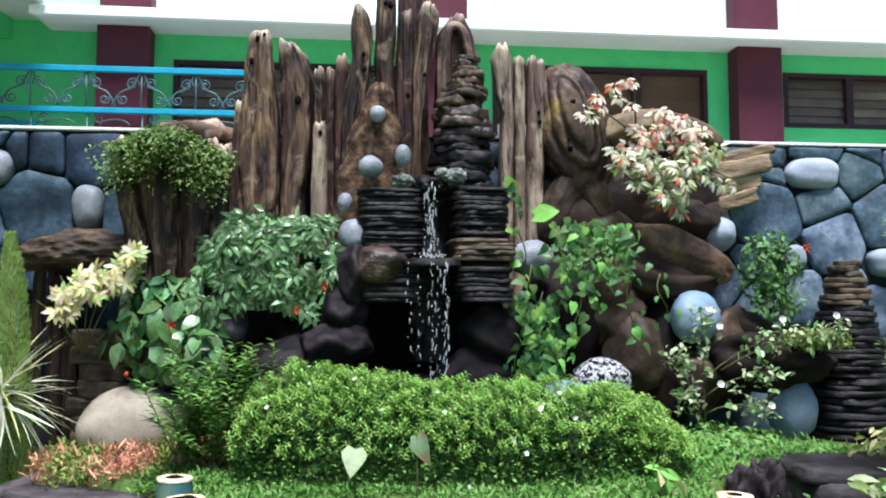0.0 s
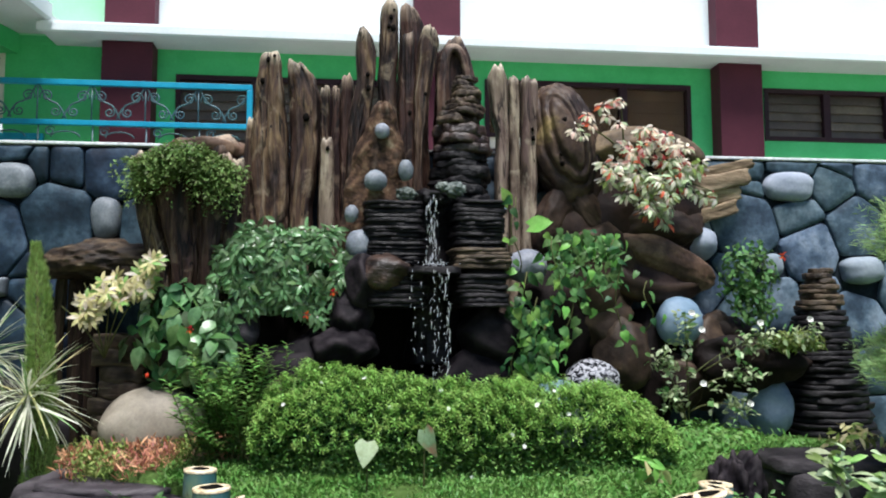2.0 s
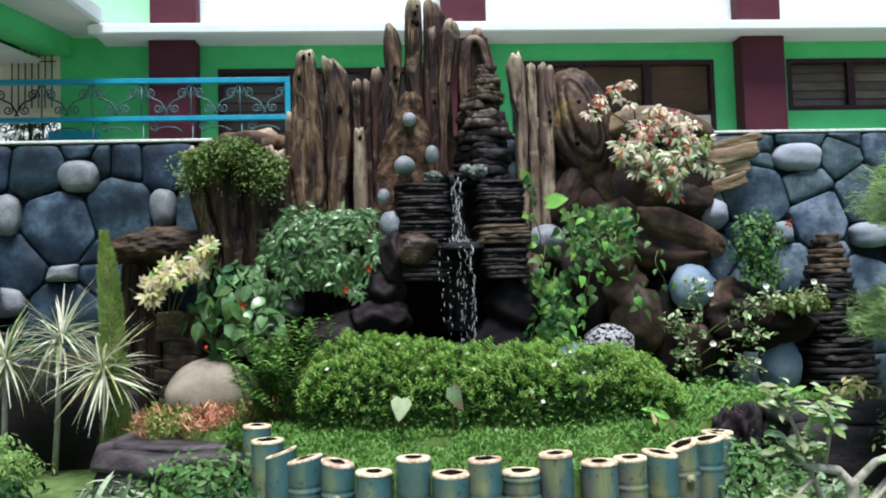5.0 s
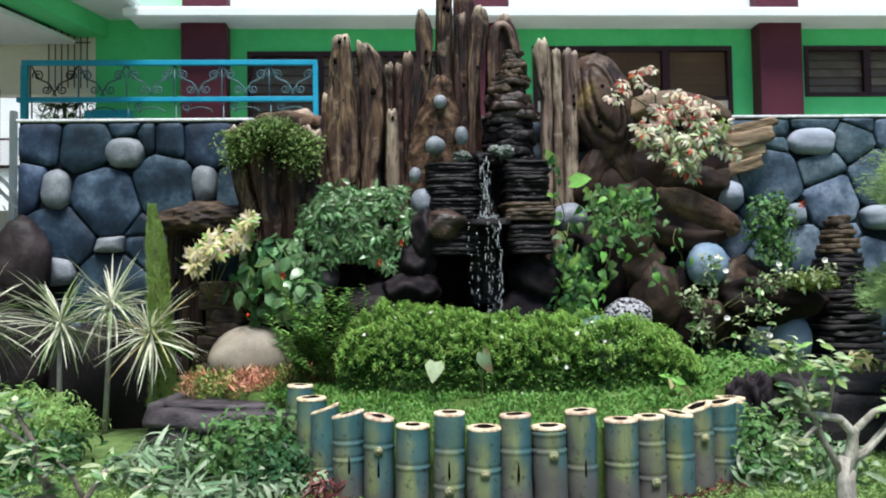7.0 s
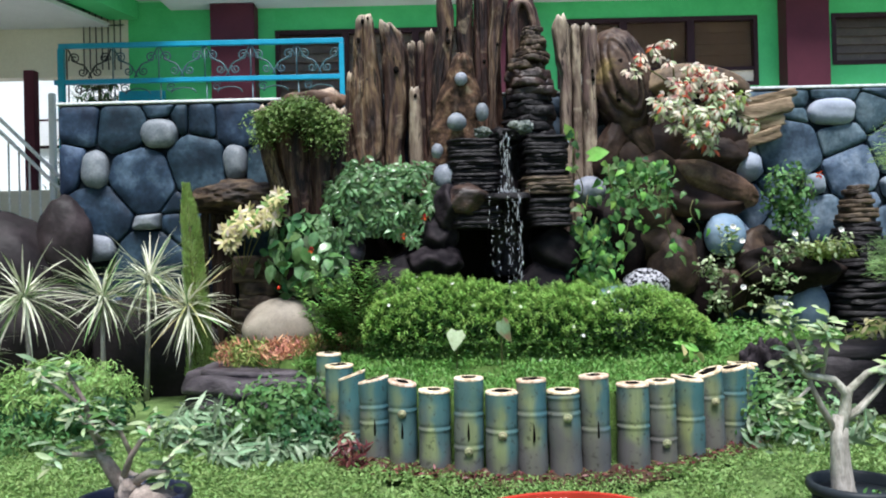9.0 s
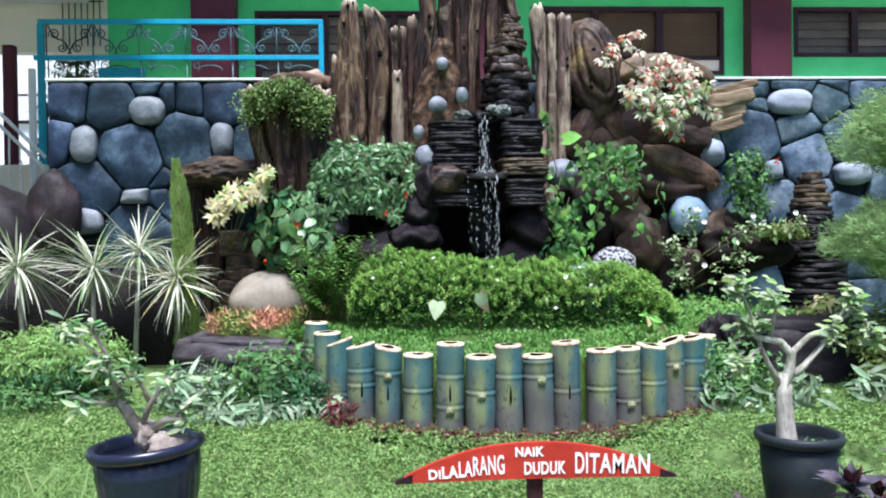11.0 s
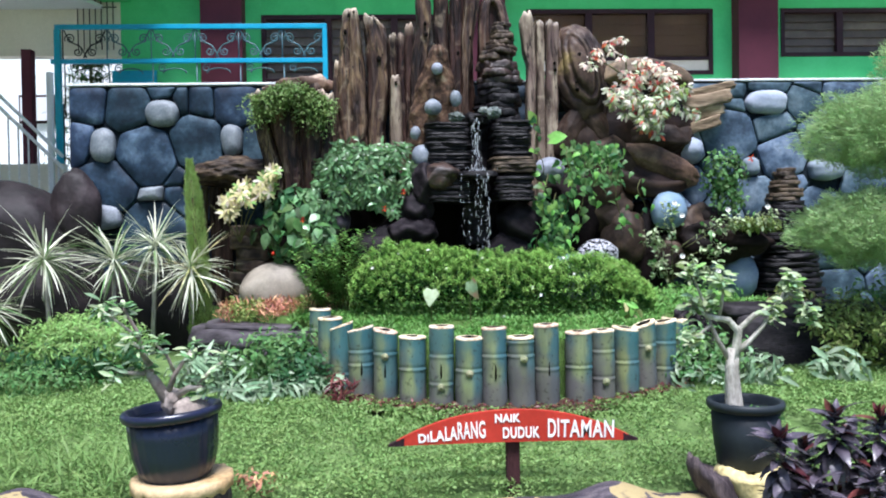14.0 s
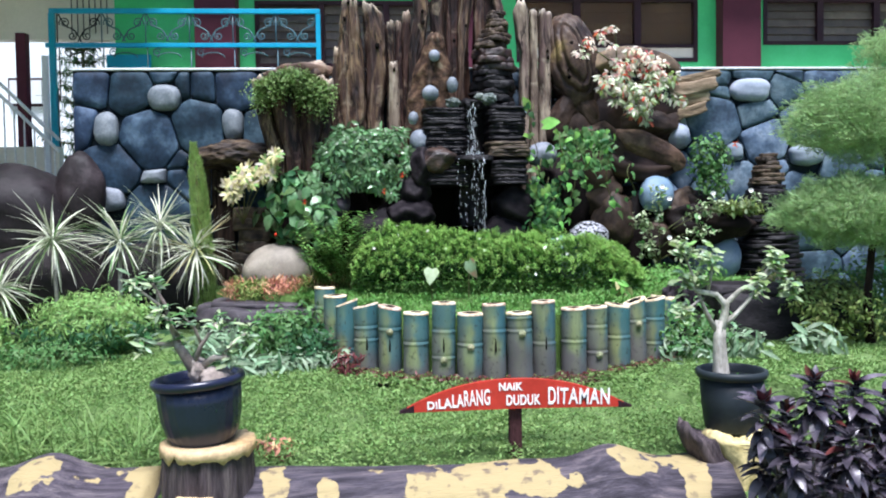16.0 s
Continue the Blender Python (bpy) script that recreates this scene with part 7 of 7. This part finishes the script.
for i in range(11000):
    t = rng.random()
    z = .2 + 1.4 * t
    r = (.086 - .03 * t) * min(1, (1 - t) * 4 + .2)  * math.sqrt(rng.uniform(.3, 1)) * (1 + .3 * noise.noise(Vector((t * 14, i % 7, 0))))
    a = rng.uniform(0, 2 * math.pi)
    poses.append(turned((-1.8 - .07 * t * t + r * math.cos(a), 4.55 + r * math.sin(a) * .8, z), (math.cos(a) * .5, math.sin(a) * .5, 1), rng.gauss(0, 1), rng.uniform(.7, 1.4)))
foliage(p, "crown", leaf(.032, .0035, .2, .15, 1), poses, "leaf_needle_yellow")

# dracaenas with spiky cream-edged crowns
for k, (x, y, z, r, g, yel) in enumerate(((-2.93, 4.35, .85, .42, -.02, 0), (-2.46, 4.5, .82, .38, .03, 0), (-2.18, 4.65, .94, .38, .06, 0), (-1.86, 4.5, .74, .4, 0, 1), (-3.3, 4.25, .46, .38, -.05, 0))):
    rng = random.Random(40 + k)
    p = plant("dracaena", (x, y, .03), "spiky dracaena with narrow cream-edged leaves" + (" and yellow heart" if yel else ""), "dracaena", "dracaenas")
    part("trunk", tube([(x - g, y + .05, .0), (x - g * .5, y + .03, z * .5), (x, y, z - .02)], [.022, .018, .014], 8), M["grey_bark"], p)
    poses = []
    for i in range(100):
        a, e = i * 2.4, math.asin(rng.uniform(-.8, .98))
        poses.append(turned((x, y, z + rng.uniform(-.05, .05)), (math.cos(a) * math.cos(e), math.sin(a) * math.cos(e), math.sin(e)), rng.gauss(0, .3), rng.uniform(.8, 1.15) * r * 1.13 / .4))
    leaf_parts(p, "blade", leaf(.4, .0135, .3, .18, 7, .1), poses[::2], [M["leaf_drac"], M["leaf_drac_green"], M["leaf_drac"]] if not yel else [M["leaf_drac"], M["leaf_yellow"], M["leaf_drac"]])
    leaf_parts(p, "blade", leaf(.36, .0125, .3, .36, 7, .1), poses[1::2], [M["leaf_drac"], M["leaf_drac"], M["leaf_drac"], M["leaf_drac_green"]])


# low clumps either side of the bamboo, and bushes at the sides
def clump(name, at, size, n, shape, material, label, seed, category="shrub", droop=.1, rim=None):
    rng = random.Random(seed)
    p = plant(name, (at[0], at[1], ground_height(at[0], at[1])), label, category)
    poses = shell(rng, at, size, n, droop, (.7, 1.35), .9, .6, .4, seed * .7, .45)
    if n <= 300:
        leaf_parts(p, "blade", shape, poses, [M[material]])
    else:
        foliage(p, "crown", shape, [m for m in poses if m.translation.z > at[2]], material)
        foliage(p, "lower_leaves", shape, [m for m in poses if m.translation.z <= at[2]], material)
    if rim:
        foliage(p, "pale_leaves", rim[0], shell(rng, (at[0], at[1] - size[1] * .25, at[2] - size[2] * .35), (size[0] * 1.05, size[1], size[2] * .6), rim[1], .35, (.7, 1.3), .2, .5, .4, seed * .3, .8), rim[2])
    return p


clump("low_shrub", (-1.02, 3.42, .16), (.36, .26, .24), 1500, leaf(.05, .022, .25, .25, 3), "leaf_mid", "low dark green shrub beside the bamboo edging", 51)
clump("low_shrub", (-.8, 3.15, .1), (.24, .2, .2), 700, leaf(.045, .02, .25, .25, 3), "leaf_dark", "low green shrub with silvery edging plants at its foot", 52, rim=(leaf(.085, .022, .25, .5, 3), 150, "leaf_silver"))
clump("spider_plant", (-1.45, 3.3, .12), (.26, .25, .16), 260, leaf(.15, .022, .25, .6, 4), "leaf_silver", "arching silver-striped spider plants", 53, "spider plant")
clump("spider_plant", (-1.1, 3.02, .03), (.3, .16, .12), 260, leaf(.12, .022, .25, .6, 4), "leaf_silver", "pale striped edging plants on the lawn", 54, "spider plant")
clump("low_shrub", (1.75, 3.2, .14), (.33, .28, .26), 1400, leaf(.042, .02, .25, .25, 3), "leaf_mid", "low green shrub beside the bamboo edging", 55, rim=(leaf(.07, .02, .25, .5, 3), 160, "leaf_silver"))
clump("spider_plant", (2.1, 3.1, .08), (.16, .18, .15), 110, leaf(.13, .026, .25, .5, 4), "leaf_silver", "pale broad-bladed edging plant", 56, "spider plant")
# dark rim leaves put the shade under this bush into colour
clump("fern_bush", (-2.4, 3.75, .27), (.46, .36, .22), 9500, leaf(.042, .009, .25, .35, 2), "leaf_bush", "soft yellow-green rounded bush on the lawn", 57, "bush", rim=(leaf(.06, .018, .25, .4, 3), 600, "leaf_dark"))
clump("fern_bush", (-2.6, 3.35, .06), (.5, .3, .14), 1900, leaf(.04, .014, .25, .3, 2), "leaf_mid", "low leafy ground cover before the bush", 58, "ground cover")
clump("fern_bush", (-3.3, 3.7, .2), (.4, .35, .22), 2500, leaf(.05, .017, .25, .3, 2), "leaf_bush", "leafy green bush by the dark rock", 59, "bush")
clump("low_shrub", (2.95, 3.5, .25), (.42, .35, .3), 2600, leaf(.045, .017, .25, .3, 2), "leaf_fern", "mixed green and russet bush by the slab", 60, "bush")
clump("low_shrub", (3.5, 3.9, .25), (.5, .4, .4), 2600, leaf(.055, .02, .25, .3, 2), "leaf_mid", "loose green bush under the feathery tree", 61, "bush")
clump("spider_plant", (2.62, 3.15, .06), (.2, .2, .16), 90, leaf(.12, .03, .25, .4, 4), "leaf_silver", "small pale leafy plant on the lawn", 62, "spider plant")
clump("ground_ivy", (1.95, 4.3, .44), (.52, .3, .13), 2600, leaf(.042, .016, .2, .25, 2), "leaf_turf", "low leafy ground cover beside the hedge", 65, "ground cover")
clump("red_plant", (-.56, 2.86, .06), (.1, .08, .13), 130, leaf(.06, .012, .25, .3, 3), "leaf_maroon", "small dark red bedding plant by the bamboo", 63, "plant")
clump("red_plant", (-.86, 1.85, -.15), (.14, .1, .06), 90, leaf(.04, .014, .25, .3, 2), "leaf_redcover", "small russet plant on the lawn edge", 64, "plant")

# feathery clipped tree
rng = random.Random(70)
p = plant("feathery_tree", (3.25, 3.35, .0), "clipped feathery conifer with cloud-like soft green pads", "tree")
part("trunk", tube([(3.14, 3.35, -.02), (3.11, 3.35, .35), (3.14, 3.35, .7), (3.25, 3.35, 1.1), (3.25, 3.35, 1.6)], [.035, .028, .024, .02, .012], 10, .2), M["driftwood_dark"], p)
limbs, poses = [], []
for c, s, n in (((2.95, 3.3, .98), (.5, .36, .25), 38000), ((3.45, 3.35, .9), (.45, .36, .3), 20000), ((3.05, 3.3, 1.62), (.52, .38, .3), 38000), ((3.55, 3.35, 1.75), (.45, .36, .34), 20000), ((3.4, 3.35, 2.1), (.35, .3, .2), 9000)):
    limbs.append(tube([(3.25, 3.35, c[2] - .25), (3.25 * .5 + c[0] * .5, c[1], c[2] - .1), c], [.02, .014, .006], 6))
    for i in range(n):
        q = in_ball(rng, .1)
        k = 1 + .3 * noise.noise(q * 2.2 + Vector(c)) + .3 * noise.noise(q * 5 + Vector(c))
        q = Vector((c[0] + q.x * s[0] * k, c[1] + q.y * s[1] * k, c[2] + q.z * s[2] * k))
        poses.append(turned(q, (rng.gauss((q.x - c[0]) * 2, .5), rng.gauss(0, .5), rng.gauss(.45, .4)), rng.gauss(0, 1), rng.uniform(.7, 1.4)))
part("limbs", join(*limbs), M["driftwood_dark"], p)
foliage(p, "crown", leaf(.04, .0024, .2, .2, 1), poses, "leaf_needle")


# adeniums in the pots
def adenium(name, base, limbs, leaves, size, leafmat, bark, label, seed, root):
    rng = random.Random(seed)
    p = plant(name, base, label, "bonsai", "potted adeniums")
    part("caudex", root, M[bark], p, "swollen pale trunk")
    tips = []
    for pts, r0, r1 in limbs:
        part("branch", tube(pts, [r0 + (r1 - r0) * i / (len(pts) - 1) for i in range(len(pts))], 10, .15, seed), M[bark], p)
        tips.append(Vector(pts[-1]))
    for t in tips:
        poses = []
        for i in range(leaves):
            a = i * 2.4
            poses.append(turned(t + Vector((rng.gauss(0, .012), rng.gauss(0, .012), rng.gauss(-.005, .025))), (math.cos(a), math.sin(a), rng.uniform(-.35, .8)), rng.gauss(0, .3), rng.uniform(.7, 1.2), (rng.gauss(0, .4), -.7, .8)))
        leaf_parts(p, "leaf", leaf(size[0], size[1], .25, .3, 4, .75), poses, [M[k] for k in leafmat])
    return p


SX = .055
adenium("adenium", (-1.2 + SX, 1.5, .24), [([(x + SX, y, z) for x, y, z in pts], r0, r1) for pts, r0, r1 in (
    ([(-1.2, 1.5, .28), (-1.25, 1.5, .36), (-1.3, 1.5, .44)], .03, .018), ([(-1.27, 1.5, .4), (-1.31, 1.49, .5), (-1.33, 1.48, .6), (-1.38, 1.47, .7)], .013, .006), ([(-1.32, 1.48, .57), (-1.4, 1.47, .64), (-1.46, 1.46, .69)], .007, .004),
    ([(-1.2, 1.5, .31), (-1.12, 1.48, .36), (-1.05, 1.47, .36)], .018, .009), ([(-1.22, 1.5, .32), (-1.17, 1.45, .42), (-1.1, 1.44, .52)], .014, .006), ([(-1.3, 1.5, .42), (-1.36, 1.46, .43), (-1.41, 1.45, .44)], .011, .006),
    ([(-1.17, 1.46, .42), (-1.2, 1.45, .5), (-1.24, 1.44, .55)], .009, .005), ([(-1.08, 1.48, .37), (-1.02, 1.46, .44), (-.97, 1.45, .47)], .01, .006), ([(-1.28, 1.5, .46), (-1.31, 1.45, .52), (-1.33, 1.44, .56)], .009, .005))],
        26, (.062, .017), ["leaf_silver", "leaf_pale", "leaf_mid"], "caudex", "bonsai adenium with a gnarled brown trunk and narrow leaves", 80,
        join(rock((-1.12 + SX, 1.5, .26), (.08, .07, .055), 3.2, .25, 1.6), rock((-1.2 + SX, 1.5, .3), (.04, .04, .06), 4.2, .25, 1.6)))
adenium("adenium", (1.34, 1.66, .14), [
    ([(1.325, 1.66, .38), (1.345, 1.655, .46), (1.35, 1.65, .53), (1.3, 1.64, .58), (1.2, 1.63, .6), (1.13, 1.62, .66)], .024, .008), ([(1.345, 1.66, .46), (1.36, 1.65, .54), (1.42, 1.64, .6), (1.5, 1.63, .63), (1.59, 1.62, .71)], .016, .007),
    ([(1.35, 1.66, .44), (1.4, 1.65, .48), (1.46, 1.64, .55), (1.52, 1.63, .64), (1.58, 1.62, .76)], .013, .006), ([(1.31, 1.66, .4), (1.26, 1.65, .48), (1.22, 1.64, .56), (1.2, 1.63, .66)], .014, .007), ([(1.34, 1.66, .42), (1.38, 1.62, .47), (1.44, 1.6, .55), (1.49, 1.6, .62)], .009, .005),
    ([(1.2, 1.63, .6), (1.16, 1.6, .7), (1.12, 1.6, .8)], .008, .005), ([(1.22, 1.64, .56), (1.16, 1.6, .53), (1.12, 1.6, .5)], .007, .004), ([(1.56, 1.62, .7), (1.62, 1.6, .67), (1.65, 1.6, .6)], .007, .004), ([(1.26, 1.64, .6), (1.27, 1.62, .7), (1.26, 1.6, .76)], .008, .005)],
        46, (.056, .022), ["leaf_pale", "leaf_silver", "leaf_bush", "leaf_pale"], "grey_bark", "potted adenium with a forked pale grey trunk and leaf tufts", 81,
        tube([(1.335, 1.66, .12), (1.33, 1.66, .19), (1.325, 1.66, .28), (1.322, 1.66, .36), (1.328, 1.66, .45)], [.056, .038, .032, .029, .024], 16, .25, 3))
rng = random.Random(82)
p = plant("pot_weeds", (1.45, 1.62, .14), "small green weeds in the black pot", "weeds")
foliage(p, "leaves", SMALL, shell(rng, (1.46, 1.62, .15), (.09, .08, .035), 160, 0, (.7, 1.4), .9, .6, .3, 1.0, .3), "leaf_mid")

# purple cordyline
rng = random.Random(83)
p = plant("purple_cordyline", (1.52, 1.12, -.64), "glossy purple-black cordyline with broad leaves", "plant")
poses, young, st = [], [], []
for x, y, z in ((1.27, 1.08, .16), (1.47, 1.05, .25), (1.68, 1.1, .22), (1.36, 1.0, .0), (1.58, .98, .04), (1.78, 1.08, .06), (1.4, 1.15, .1), (1.58, 1.15, .13), (1.85, 1.15, .15), (1.3, 1.15, -.06), (1.7, 1.0, -.12), (1.48, .98, -.14), (1.36, 1.0, -.26), (1.62, .97, -.29), (1.84, 1.04, -.18)):
    z -= .01
    st.append(((1.52 + (x - 1.52) * .3, 1.12, -.65), (x, y, z)))
    for i in range(40):  # lowest leaves hang, the upper ones rise
        a, up = i * 2.4, i / 39
        e = -.75 + 1.75 * up + rng.gauss(0, .15)
        poses.append(turned((x, y, z - .14 + .17 * up), (math.cos(a) * math.cos(e), math.sin(a) * math.cos(e), math.sin(e)), rng.gauss(0, .25), rng.uniform(.75, 1.15)))
    if z > .08:
        for i in range(7):
            young.append(turned((x, y, z + .03), (rng.gauss(0, .3), rng.gauss(-.15, .3), 1), rng.gauss(0, 1), rng.uniform(.5, .85)))
leaf_parts(p, "leaf", leaf(.11, .046, .25, .55, 6, .35), poses, [M["leaf_purple"]] * 20 + [M["leaf_maroon"]])
leaf_parts(p, "young_leaf", leaf(.1, .04, .4, .1, 5, .25), young, [M["leaf_maroon"], M["leaf_purple"], M["leaf_maroon"]])
stems(p, st, .014, .0, "caudex")

# grass
def scatter(rng, n, x0, x1, y0, y1, height, keep, lo, hi, tall):
    out = []
    while len(out) < n:
        x, y = rng.uniform(x0, x1), rng.uniform(y0, y1)
        if not keep(x, y) or noise.noise(Vector((x * 3.3, y * 3.3, 1))) < -.42 * rng.random() - .25:
            continue
        out.append(turned((x, y, height(x, y) + rng.uniform(-.004, .012)), (rng.gauss(0, .7), rng.gauss(-.15, .7), rng.uniform(.25, tall)), rng.gauss(0, .8), rng.uniform(lo, hi) * (1 + .35 * noise.noise(Vector((x * 2, y * 2, 5))))))
    return out


def in_bed(x, y):
    return ((x - CX) / (RA * .93)) ** 2 + ((y - CY) / (RB * .93)) ** 2 < 1 if y < CY else -.98 < x < 1.95 + (y > 4.1) * .75


rng = random.Random(90)
LEAFLET = leaf(.02, .0095, .25, .3, 1)
lawn = new("lawn_grass", bulk("lawn_grass", LEAFLET, scatter(rng, 135000, -3.6, 3.6, 1.55, 3.7, ground_height, lambda x, y: not in_bed(x, y), .6, 1.35, 1.0), M["leaf_grass"]))
tagged(lawn, "short broad-bladed green lawn", "grass", kind="stuff")
turf = new("bed_grass", bulk("bed_grass", leaf(.036, .008, .25, .4, 2), scatter(rng, 35000, -1.0, 2.75, 2.65, 4.6, bed_height, in_bed, .6, 1.5, 1.4), M["leaf_turf"]))
tagged(turf, "soft green turf on the raised bed", "grass", kind="stuff")
tall = new("tall_grass", bulk("tall_grass", leaf(.2, .007, .3, .5, 4, .1), scatter(rng, 420, -2.25, -1.45, 1.75, 2.25, ground_height, lambda x, y: True, .5, 1.2, 2.6), M["leaf_grass"]))
tagged(tall, "tuft of taller grass on the lawn edge", "grass", kind="stuff")
verts, faces = [], []
for k in range(121):
    a = math.pi * (1.06 + .88 * k / 120)
    for q in range(7):
        out = .02 + q * .025 + .05 * (q / 6) * noise.noise(Vector((k * .35, 2, 0))) + .03 * (q / 6) * noise.noise(Vector((k * 1.1, 7, 0)))
        x, y = CX + (RA + out) * math.cos(a), CY + (RB + out) * math.sin(a)
        verts.append((x, y, ground_height(x, y) + .018 * (1 - q / 6) * (1.2 + noise.noise(Vector((x * 30, y * 30, 0)))) - .012 * (q == 6)))
        if k and q:
            m = k * 7 + q
            faces.append([m - 8, m - 1, m, m - 7])
strip = new("soil_strip", mesh("soil_strip", verts, faces, M["soil"]))
tagged(strip, "strip of reddish bare soil along the bamboo foot", "soil", kind="stuff")
bits = []
for k in range(900):
    a = math.pi * rng.uniform(1.06, 1.94)
    out = rng.uniform(.03, .17)
    x, y = CX + (RA + out) * math.cos(a), CY + (RB + out) * math.sin(a)
    bits.append(turned((x, y, ground_height(x, y) + .02), (rng.gauss(0, 1), rng.gauss(0, 1), rng.uniform(-.1, .5)), rng.gauss(0, 1), rng.uniform(.6, 1.4)))
litter = new("leaf_litter", bulk("leaf_litter", leaf(.03, .012, .3, .3, 2), bits[:520], M["leaf_maroon"]))
tagged(litter, "dark red fallen leaves on the bare soil", "leaf litter", kind="stuff")

# ---- falling water ----
rng = random.Random(95)
water = thing("falling_water", (.43, 4.4, .7), "thin broken strands of falling water", "water")
for x, y, z0, z1, wide, n in ((.405, 4.41, 1.92, 1.47, .016, 46), (.42, 4.4, 1.9, 1.47, .02, 34), (.375, 4.41, 1.85, 1.5, .012, 14), (.285, 4.25, 1.47, .95, .012, 12), (.4, 4.23, 1.47, .78, .016, 34),
                              (.475, 4.22, 1.47, .78, .014, 44), (.44, 4.23, 1.44, .76, .03, 34), (.33, 4.24, 1.42, .9, .02, 14)):
    shapes = []
    for i in range(n):
        z = z0 + (z1 - z0) * (i + rng.random()) / n
        ln = rng.choice((.008, .012, .02, .035, .05))
        xx = x + .02 * noise.noise(Vector((z * 5, x * 40, 0))) + rng.gauss(0, wide * .6)
        r = rng.uniform(.0012, .0034)
        lean = rng.gauss(0, .12)
        shapes.append(tube([(xx + lean * ln * q, y + rng.gauss(0, .003), z - ln * q) for q in (0, .3, .7, 1)], [r * .3, r, r * rng.uniform(.6, 1.2), r * .3], 5))
    part("strand", join(*shapes), M["water"], water)
part("splash", join(*[rock((.41 + rng.gauss(0, .05), 4.3 + rng.gauss(0, .03), 1.48 + abs(rng.gauss(0, .012))), (.004, .004, .004), i + .1, .1, 1, 1) for i in range(40)]), M["water"], water)
